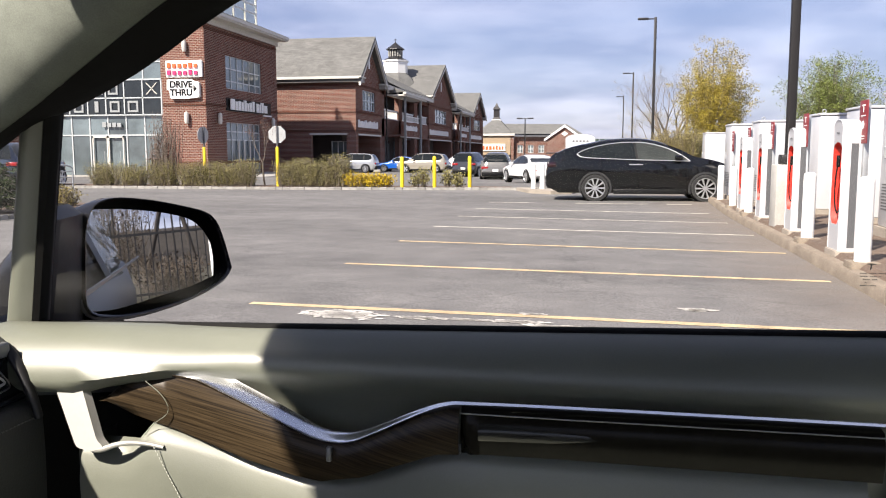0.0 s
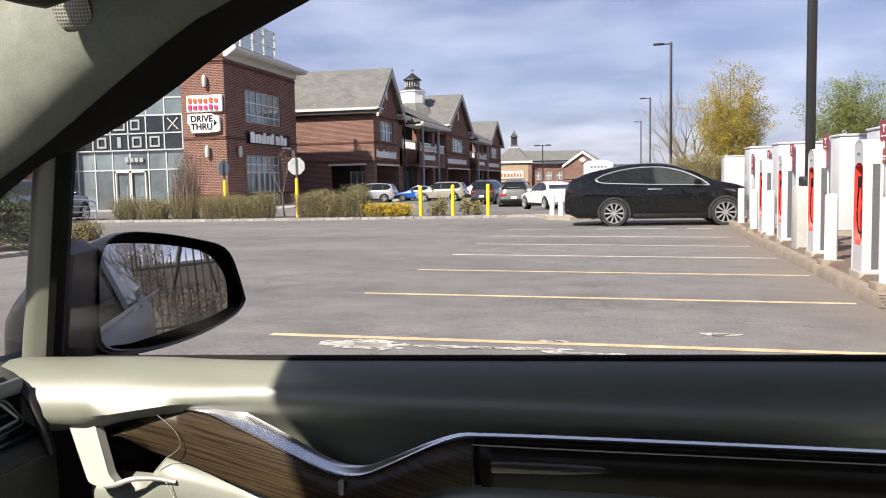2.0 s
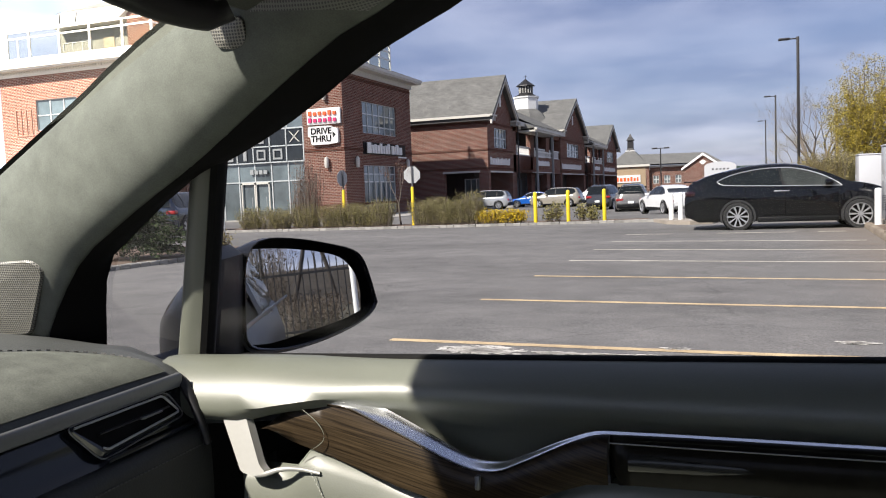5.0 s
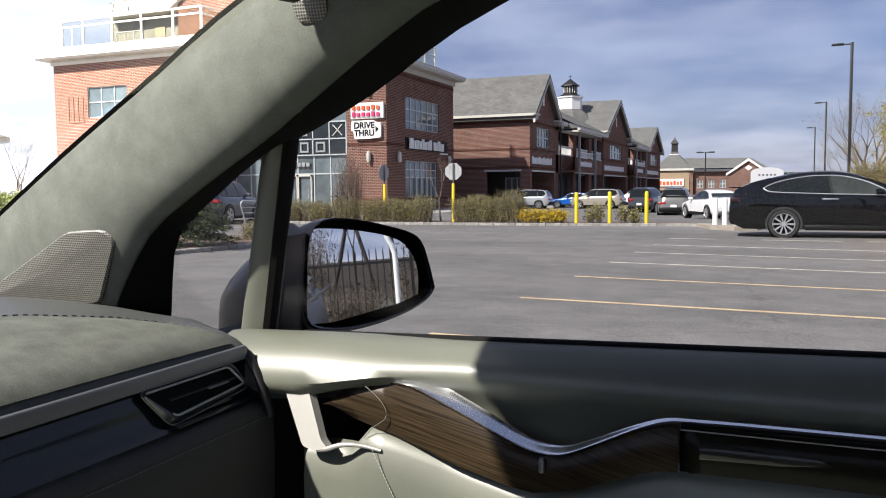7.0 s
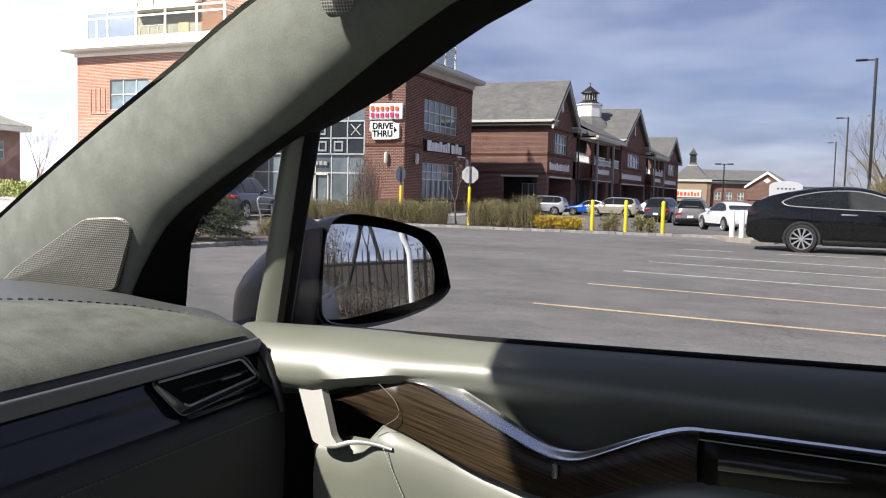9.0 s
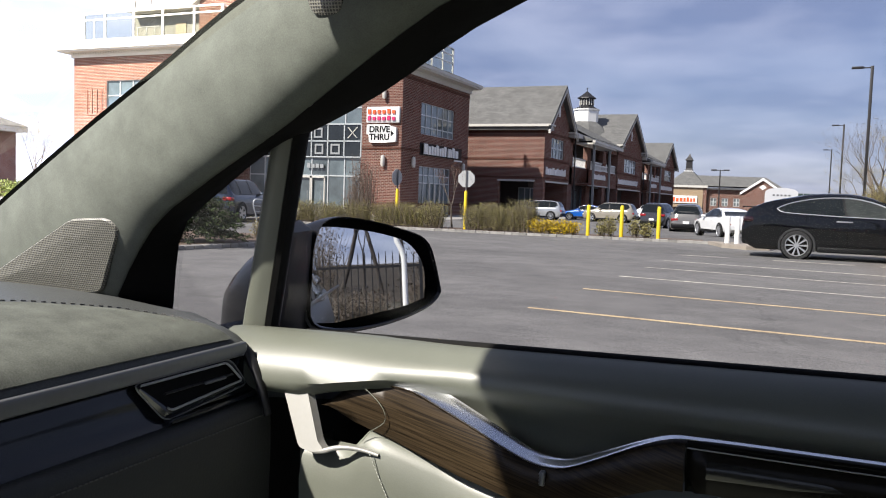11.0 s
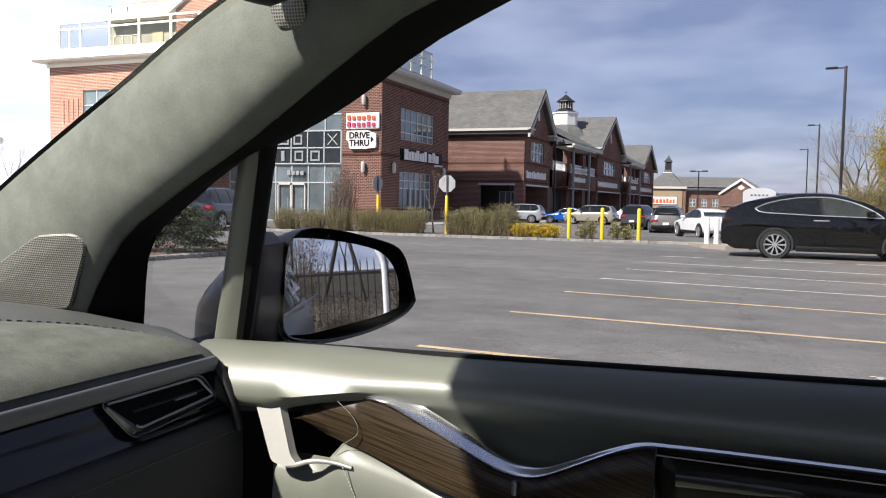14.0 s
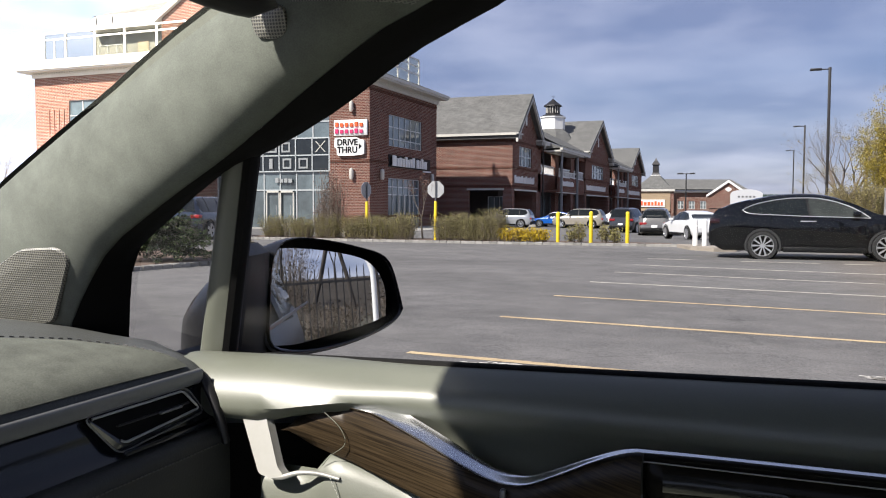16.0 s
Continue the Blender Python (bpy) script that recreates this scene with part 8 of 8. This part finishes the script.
def leaf_quad(m, c, rnd, size, flat=0.0):
    u = Vector((rnd.gauss(0, 1), rnd.gauss(0, 1), rnd.gauss(0, 1))).normalized()
    w = u.orthogonal().normalized()
    w.rotate(Matrix.Rotation(rnd.uniform(0, math.tau), 3, u))
    a, b = w * size * rnd.uniform(0.7, 1.4), w.cross(u) * size * rnd.uniform(0.4, 0.7)
    k = len(m.v)
    m.v += [tuple(c - a), tuple(c + b * 0.9), tuple(c + a), tuple(c - b * 0.9)]
    m.f.append((k, k + 1, k + 2, k + 3))


def leaf_part(name, m, mat, parent, label=""):
    me = bpy.data.meshes.new(name)
    me.from_pydata(m.v, [], m.f)
    me.materials.append(mat)
    ob = new(name, me)
    ob.parent = parent
    if label:
        ob["label"] = label
    ob["kind"] = "stuff"
    return ob


def build_tree(label, place, seed, height, trunk, spread, up, depth, mat=None, leaves=0, size=0.08, scatter=0.25, ratio=0.74, stems=1, r0=0.12, deep=2, bark=None):
    rnd = random.Random(seed)
    ob = thing("tree", label, "tree", place=place)
    m, tips = Mesh(), []
    for s in range(stems):
        d = Vector((rnd.gauss(0, 0.22 if stems > 1 else 0.03), rnd.gauss(0, 0.22 if stems > 1 else 0.03), 1)).normalized()
        grow(m, tips, rnd, Vector((rnd.uniform(-0.1, 0.1) * (stems > 1), rnd.uniform(-0.1, 0.1) * (stems > 1), -0.1)), d, trunk, r0, depth, spread, up, ratio, deep)
    top = max(p.z for p, _ in tips)
    k = height / top
    m.v = [(x * k, y * k, z * k) for x, y, z in m.v]
    part("trunk", m, bark or BARK, ob, "grey-brown trunk and limbs", smooth=60)
    if mat:
        lm = Mesh()
        for _ in range(leaves):
            p, d = rnd.choice(tips)
            c = Vector(p) * k + Vector((rnd.gauss(0, scatter), rnd.gauss(0, scatter), rnd.gauss(0, scatter)))
            leaf_quad(lm, c, rnd, size)
        leaf_part("crown", lm, mat, ob, "loose crown of small leaves")
    return ob


def build_crown_tree(label, place, seed, height, wide, clear, mat, leaves, size, limbs=70, stems=4, r0=0.07, puff=0.16):
    """Several stems that fan out into an uneven oval crown; each limb ends in loose tufts of leaves."""
    rnd = random.Random(seed)
    ob = thing("tree", label, "tree", place=place)
    m, lm, spots = Mesh(), Mesh(), []
    mid, half_h = (height + clear) / 2, (height - clear) / 2
    roots = []
    for k in range(stems):
        a = math.tau * k / stems + rnd.uniform(-0.5, 0.5)
        lean = Vector((math.cos(a), math.sin(a), 0)) * wide * rnd.uniform(0.08, 0.2)
        roots.append(spline([(0, 0, -0.1), lean * 0.25 + Vector((0, 0, clear * 0.7)), lean * 0.8 + Vector((0, 0, mid)), lean * 1.2 + Vector((0, 0, height * 0.93))], 14))
    for path in roots:
        for k, (a, b) in enumerate(zip(path, path[1:])):
            m.tube(a, b, r0 * (1 - k / 15), r0 * (1 - (k + 1) / 15), 6, caps=False)
    for _ in range(limbs):
        a, up = rnd.uniform(0, math.tau), rnd.uniform(-0.92, 1.0)
        far = math.sqrt(max(0.0, 1 - up * up)) * rnd.uniform(0.45, 1.08)
        end = Vector((math.cos(a) * far * wide / 2, math.sin(a) * far * wide / 2, mid + up * half_h * rnd.uniform(0.8, 1.04)))
        path = min(roots, key=lambda q: (q[7] - end).length)
        start = path[max(2, min(12, int(13 * (end.z * 0.62 / height))))]
        bend = start.lerp(end, 0.5) + Vector((rnd.gauss(0, 0.12), rnd.gauss(0, 0.12), -0.10 * half_h))
        limb = spline([start, bend, end], 7)
        for k, (p, q) in enumerate(zip(limb, limb[1:])):
            m.tube(p, q, r0 * 0.36 * (1 - k / 7), r0 * 0.36 * (1 - (k + 1) / 7), 4, caps=False)
        for k in range(7):
            root = limb[2 + k % 5]
            tip = root + Vector((rnd.gauss(0, 0.22), rnd.gauss(0, 0.22), rnd.uniform(0.02, 0.42)))
            m.tube(root, tip, r0 * 0.12, 0.004, 3, caps=False)
            spots += [tip, root.lerp(tip, 0.6)]
    part("trunk", m, BARK, ob, "grey-brown stems and limbs", smooth=60)
    for _ in range(leaves):
        q = rnd.choice(spots)
        leaf_quad(lm, q + Vector((rnd.gauss(0, puff), rnd.gauss(0, puff), rnd.gauss(0, puff * 0.8))), rnd, size * rnd.uniform(0.7, 1.3))
    leaf_part("crown", lm, mat, ob, "loose crown of small leaves")
    return ob


def build_shrub(name, label, place, sx, sy, h, mat, leaves, size, seed, twigs=60, category="shrub", group="", low=0.12):
    """Stems that fan out of the ground, with leaves along their upper parts."""
    rnd = random.Random(seed)
    ob = thing(name, label, category, group, place=place)
    m, pts = Mesh(), []
    for _ in range(twigs):
        bx, by = rnd.uniform(-0.75, 0.75) * sx, rnd.uniform(-0.6, 0.6) * sy
        top = Vector((bx + rnd.gauss(0, 0.22) * min(sx, 0.8), by + rnd.gauss(0, 0.25) * sy, h * rnd.uniform(0.65, 1.05)))
        base = Vector((bx * 0.8, by * 0.7, -0.05))
        mid = base.lerp(top, 0.5) + Vector((rnd.gauss(0, 0.05), rnd.gauss(0, 0.05), 0))
        m.tube(base, mid, 0.011, 0.008, 4, caps=False)
        m.tube(mid, top, 0.008, 0.003, 4, caps=False)
        pts.append((base, mid, top))
    part("stems", m, BARK, ob, "thin brown stems")
    lm = Mesh()
    for _ in range(leaves):
        b, c, t = rnd.choice(pts)
        f = rnd.uniform(low, 1.0)
        p = b.lerp(c, f * 2) if f < 0.5 else c.lerp(t, f * 2 - 1)
        p = p + Vector((rnd.gauss(0, 0.09), rnd.gauss(0, 0.09), rnd.gauss(0, 0.05)))
        if p.z > 0.02:
            leaf_quad(lm, p, rnd, size)
    leaf_part("foliage", lm, mat, ob, "small scattered leaves")
    return ob


def build_evergreen(place):
    """A spreading juniper: arching sprays in tiers, thick with short needles."""
    rnd = random.Random(83)
    ob = thing("evergreen_shrub", "dark dense spreading evergreen shrub on the island", "shrub", place=place)
    stems, dark, tips = Mesh(), Mesh(), Mesh()
    for k in range(210):
        a, rise = rnd.uniform(0, math.tau), rnd.random() ** 0.8
        far = (1.45 - 0.75 * rise) * rnd.uniform(0.55, 1.05)
        end = Vector((math.cos(a) * far, math.sin(a) * far * 0.85, 0.12 + 1.12 * rise * rnd.uniform(0.8, 1.08)))
        run = spline([(0, 0, 0.05), (end.x * 0.45, end.y * 0.45, end.z * 0.75 + 0.12), end, end + Vector((math.cos(a) * 0.16, math.sin(a) * 0.16, -0.05))], 12)
        for p, q in zip(run[4:], run[5:]):
            stems.tube(p, q, 0.010, 0.007, 4, caps=False)
        side = Vector((-math.sin(a), math.cos(a), 0))
        for _ in range(120):
            t = rnd.uniform(0.42, 1.0)
            p = run[int(t * 11)] + side * rnd.gauss(0, 0.10 * (1.25 - t)) + Vector((rnd.gauss(0, 0.03), rnd.gauss(0, 0.03), rnd.gauss(0, 0.022)))
            leaf_quad(tips if t > 0.86 else dark, p, rnd, 0.026)
    part("stems", stems, BARK_DARK, ob, "dark woody stems")
    leaf_part("foliage", dark, LEAF_DARK, ob, "dark green needles")
    leaf_part("new_growth", tips, LEAF_FRESH, ob, "lighter green needle tips")


# hedges along the far edge of the lot
for k, (x, sx, h) in enumerate(((-20.4, 0.8, 0.98), (-19.2, 0.8, 1.02), (-17.9, 0.8, 0.98), (-16.6, 0.65, 1.02), (-15.8, 0.65, 1.04), (-15.0, 0.65, 1.06), (-14.2, 0.6, 1.06), (-12.3, 0.6, 1.10), (-11.6, 0.6, 1.12), (-10.9, 0.6, 1.12), (-10.2, 0.6, 1.22))):
    build_shrub("hedge_shrub", "olive clipped hedge shrub in fresh leaf", pose(x, 32.2, 0.05), sx, 0.55, h * (1.0, 0.9, 1.06, 0.93)[k % 4], LEAF_HEDGE, 6500, 0.022, 40 + k, 150, "shrub", "hedge along the lot", 0.16)
for k, (x, sx) in enumerate(((-9.45, 0.42), (-8.9, 0.42), (-8.35, 0.42))):
    build_shrub("flowering_shrub", "low shrub covered in yellow blossom", pose(x, 32.0, 0.05), sx, 0.45, 0.55, LEAF_FORS, 1300, 0.035, 60 + k, 60, "shrub", "yellow flowering shrubs", 0.3)
for k, (x, h) in enumerate(((-7.05, 0.62), (-6.65, 0.78), (-5.75, 0.75), (-5.35, 0.58))):
    build_shrub("small_shrub", "small sparse green shrub between bollards", pose(x, 32.1, 0.05), 0.2, 0.2, h, LEAF_HEDGE, 420, 0.042, 70 + k, 22, "shrub", "small shrubs", 0.3)
build_shrub("bare_shrub", "leafless reddish shrub before the glass wall", pose(-17.75, 32.4, 0.05), 0.75, 0.5, 2.95, LEAF_RED, 2200, 0.032, 81, 120, "shrub", low=0.15)
build_shrub("bare_shrub", "leafless reddish shrub before the glass wall", pose(-18.6, 33.0, 0.05), 0.35, 0.3, 1.7, LEAF_RED, 500, 0.035, 82, 40, "shrub", low=0.15)
build_tree("young leafless tree in the bed", pose(-13.75, 33.2, 0.05), 5, 2.75, 0.9, 0.45, 0.5, 4, LEAF_RED, 260, 0.03, 0.08, 0.72, 1, 0.04)
build_evergreen(pose(-13.30, 16.06, 0.06) @ Matrix.Scale(1.06, 4))
build_shrub("dry_shrub", "straw-coloured low shrub on the island", pose(-12.95, 18.6, 0.12), 0.4, 0.4, 0.5, LEAF_TAN, 2200, 0.024, 84, 90, "shrub", low=0.1)

# trees beyond the chargers
build_crown_tree("tree in yellow-green spring leaf", pose(5.75, 44.5, 0), 11, 6.95, 4.2, 1.7, LEAF_YELLOW, 62000, 0.033, 105, 4, 0.075, 0.15)
build_crown_tree("tree in light green spring leaf", pose(11.2, 44.0, 0), 12, 6.1, 5.0, 1.6, LEAF_GREEN, 56000, 0.036, 100, 4, 0.10, 0.17)
build_crown_tree("tree in light green spring leaf", pose(15.3, 45.0, 0), 17, 5.0, 4.4, 1.4, LEAF_GREEN, 26000, 0.030, 75, 3, 0.10, 0.17)
build_tree("bare tree with fine grey branches", pose(3.9, 50.0, 0), 13, 6.7, 0.9, 0.50, 0.35, 7, LEAF_TAN, 500, 0.035, 0.10, ratio=0.86, r0=0.20)
build_tree("sparse tree with pale buds", pose(4.4, 62.0, 0), 14, 5.2, 1.0, 0.6, 0.2, 5, LEAF_TAN, 3600, 0.026, 0.14, 0.80, 1, 0.10)
for k, (x, y, sx, h, mat) in enumerate(((2.3, 40, 1.2, 2.3, LEAF_TAN), (3.4, 39.5, 1.2, 2.75, LEAF_TAN), (4.6, 40, 1.3, 2.7, LEAF_HEDGE), (5.9, 40.5, 1.3, 2.4, LEAF_TAN), (8.6, 42, 1.6, 1.9, LEAF_TAN))):
    build_shrub("thicket_shrub", "tall thicket shrub of olive and straw stems", pose(x, y, 0), sx, 0.8, h * 0.86, mat, 20000, 0.032, 90 + k, 380, "shrub", "thicket behind the cabinets", 0.25)
for k, (x, y, h) in enumerate(((-84, 71, 10), (-90, 76.5, 11), (-96, 81.5, 11), (-92, 72, 10), (-88, 78, 9))):
    build_tree("bare pale tree in the distance", pose(x, y, 0), 30 + k, h, 2.2, 0.4, 0.4, 6, LEAF_TAN, 260, 0.07, 0.3, 0.80, 1, 0.13)
for k in range(4):
    build_shrub("distant_hedge", "green hedge at the far roadside", pose(-62 - 4.5 * k, 52 + 1.5 * k, 0), 2.6, 1.2, 1.6, LEAF_GREEN, 1500, 0.10, 120 + k, 60, "shrub", "far hedge", 0.05)

# ---- behind the parked car: iron fence and bare trees, which the door mirror shows ----
def build_fence():
    ob = thing("iron_fence", "black iron picket fence behind the stalls", "fence")
    x = 13.5
    y0, y1 = -13.0, 17.0
    z = 0.28
    for zz in (0.18, 1.25):
        part("rail", Mesh().box(x - 0.02, y0, z + zz, x + 0.02, y1, z + zz + 0.045), BLACK_METAL, ob)
    picket = None
    n = int((y1 - y0) / 0.13)
    for k in range(n):
        y = y0 + 0.13 * k
        if picket is None:
            m = Mesh().box(-0.01, -0.01, 0, 0.01, 0.01, 1.45)
            m.tube((0, 0, 1.45), (0, 0, 1.56), 0.018, 0.002, 4)
            picket = part("picket", m, BLACK_METAL, ob, place=pose(x, y, z))
        else:
            share("picket", picket, ob, pose(x, y, z))
    for k in range(10):
        part("post", Mesh().box(x - 0.03, y0 + 2.6 * k - 0.03, z - 0.1, x + 0.03, y0 + 2.6 * k + 0.03, z + 1.65), BLACK_METAL, ob)


build_fence()
m = Mesh().loft([[(x, y, 0.26 + 0.02 * max(0, x - 8)) for y in np.linspace(-40, 30, 8)] for x in (8.0, 9.5, 14, 22, 40)])
tagged(part("verge", m, GRASS_M), "rough green verge behind the fence", "ground", kind="structure")
LITTER = material("dark_leaf_litter", (0.045, 0.038, 0.030), 0.95, vary=0.5, big=0.5, fine=6.0, bump=0.5, spec=0.1)
m = Mesh().loft([[(x, y, z) for y in np.linspace(-60, 50, 8)] for x, z in ((24, 0.60), (40, 1.1), (55, 1.8), (75, 2.9), (95, 2.9))])
tagged(part("wooded_slope", m, LITTER), "slope of dark leaf litter under bare trees", "ground", kind="structure")
for k, (x, y, h) in enumerate(((16.5, -2.5, 8), (18.5, 0.8, 9), (17.2, 3.2, 7.5), (20.8, 5.5, 9), (22.5, 2.0, 10), (18.2, 8.0, 8.5), (25.5, -3.5, 10), (20.2, 11.0, 8), (28, 7.5, 10), (30, 3, 10), (26, -8, 9))):
    build_tree("bare grey tree behind the fence", pose(x, y, 0.3), 50 + k, h, 1.7, 0.42, 0.45, 6, None, 0, ratio=0.80, r0=0.055, bark=BARK_DARK)
rnd = random.Random(77)
for k in range(16):
    build_tree("slender bare tree in the wood behind the fence", pose(19 + rnd.uniform(0, 14), -9 + 1.5 * k + rnd.uniform(-0.5, 0.5), 0.35), 160 + k, rnd.uniform(7, 10), 2.4, 0.30, 0.6, 5, None, 0, ratio=0.78, r0=0.06, bark=BARK_DARK)
ob = thing("bent_post", "slim white post with a bent top behind the kerb", "post", place=pose(2.6, 1.825, ground_z(1.8) + 0.125))
part("post", sweep(Mesh(), spline([(0, 0, -0.1), (0, 0, 0.6), (0, 0, 1.07), (0, -0.003, 1.13), (0, -0.014, 1.17), (0, -0.032, 1.20), (0, -0.042, 1.26)], 30), 0.015, 0.015, up=(1, 0, 0), n=10, power=2.0), WHITE, ob, smooth=50)
for k in range(16):
    build_shrub("undergrowth_shrub", "dark brown undergrowth behind the fence", pose(15.2 + (k % 3) * 1.1, -13.0 + 1.6 * k, 0.3), 1.5, 0.9, 0.85 + 0.3 * (k % 3), LEAF_BROWN, 2600, 0.03, 180 + k, 140, "shrub", "undergrowth behind the fence", 0.05)
for k in range(6):
    build_shrub("thicket_shrub", "brown leafless thicket behind the fence", pose(34 + (k % 2) * 3, -14 + 6.5 * k, 0.5), 3.4, 2.2, 3.6, LEAF_BROWN, 1600, 0.06, 140 + k, 300, "shrub", "thicket behind the fence", 0.2)


# ---- other things beyond the lot ----
ob = thing("cart_rail", "galvanised tube rail with cross bars on the lot", "cart rail", place=pose(-18.27, 26.1, 0, 0, 0, 55))
hoop = spline([(-0.42, 0, 0), (-0.42, 0, 0.35), (-0.55, 0, 0.85), (-0.52, 0, 1.02), (-0.40, 0, 1.06), (0.30, 0, 0.98), (0.42, 0, 0.85), (0.42, 0, 0.4), (0.42, 0, 0)], 30)
part("hoop", sweep(Mesh(), hoop, 0.028, 0.028, up=(0, 1, 0), n=8, power=2.0), STEEL, ob, smooth=60)
for k in range(4):
    z = 0.22 + 0.2 * k
    part("cross_bar", Mesh().tube((-0.46 - 0.03 * k, 0, z), (0.42, 0, z - 0.04), 0.018, n=6), STEEL, ob)

ob = thing("sign_cabinet", "white metal cabinet with small lettering behind the black car", "cabinet", place=pose(-0.70, 32.6, 0))
dome = [(-0.55, -0.05), (-0.55, 1.86)] + [(0.56 * math.cos(a), 1.88 + 0.22 * math.sin(a) ** 0.8) for a in np.linspace(math.pi - 0.15, 0.15, 17)] + [(0.55, 1.86), (0.55, -0.05)]
part("body", Mesh().prism(dome, -0.4, 0.4, "y"), CHG_WHITE, ob, smooth=40)
m = Mesh()
for k in range(5):
    m.box(-0.29 + 0.13 * k, -0.405, 1.80, -0.22 + 0.13 * k, -0.401, 1.86)
part("lettering_bars", m, CHG_GREY, ob)
GREEN_METAL = material("dark_green_metal", (0.025, 0.045, 0.035), 0.6, vary=0.2, bump=0.05)
ob = thing("screen_fence", "dark green slatted screen fence", "fence", place=pose(1.4, 33.4, 0))
m = Mesh()
for k in range(7):
    m.box(-1.6 + 0.23 * k, -0.02, 0, -1.39 + 0.23 * k, 0.02, 1.93)
part("slats", m, GREEN_METAL, ob)
ob = thing("twin_lamp_post", "slim dark twin-arm lamp post among the far cars", "street lamp", place=pose(-6.8, 80, 0))
part("pole", Mesh().tube((0, 0, 0), (0, 0, 4.65), 0.07, 0.05), BRONZE, ob)
part("arm", Mesh().tube((-0.7, 0, 4.6), (0.7, 0, 4.6), 0.035), BRONZE, ob)
for s in (-1, 1):
    part("lamp_head", Mesh().soft_box(s * 0.55 - 0.25, -0.12, 4.55, s * 0.55 + 0.25, 0.12, 4.68, 0.03), BRONZE, ob)
ob = thing("utility_pole", "plain dark wooden utility pole", "pole", place=pose(5.0, 50, 0))
part("pole", Mesh().tube((0, 0, -0.1), (0, 0, 5.0), 0.10, 0.08), BARK, ob)
ob = thing("dark_screen", "dark curved metal screen above the cabinets", "screen", place=pose(9.5, 26.0, 0))
m = Mesh().prism([(-0.95, 0), (-0.95, 3.45), (-0.75, 3.65), (0.0, 3.35), (0.55, 2.9), (0.95, 2.2), (1.1, 0)], -0.15, 0.15, "y")
part("panel", m, BRONZE, ob)
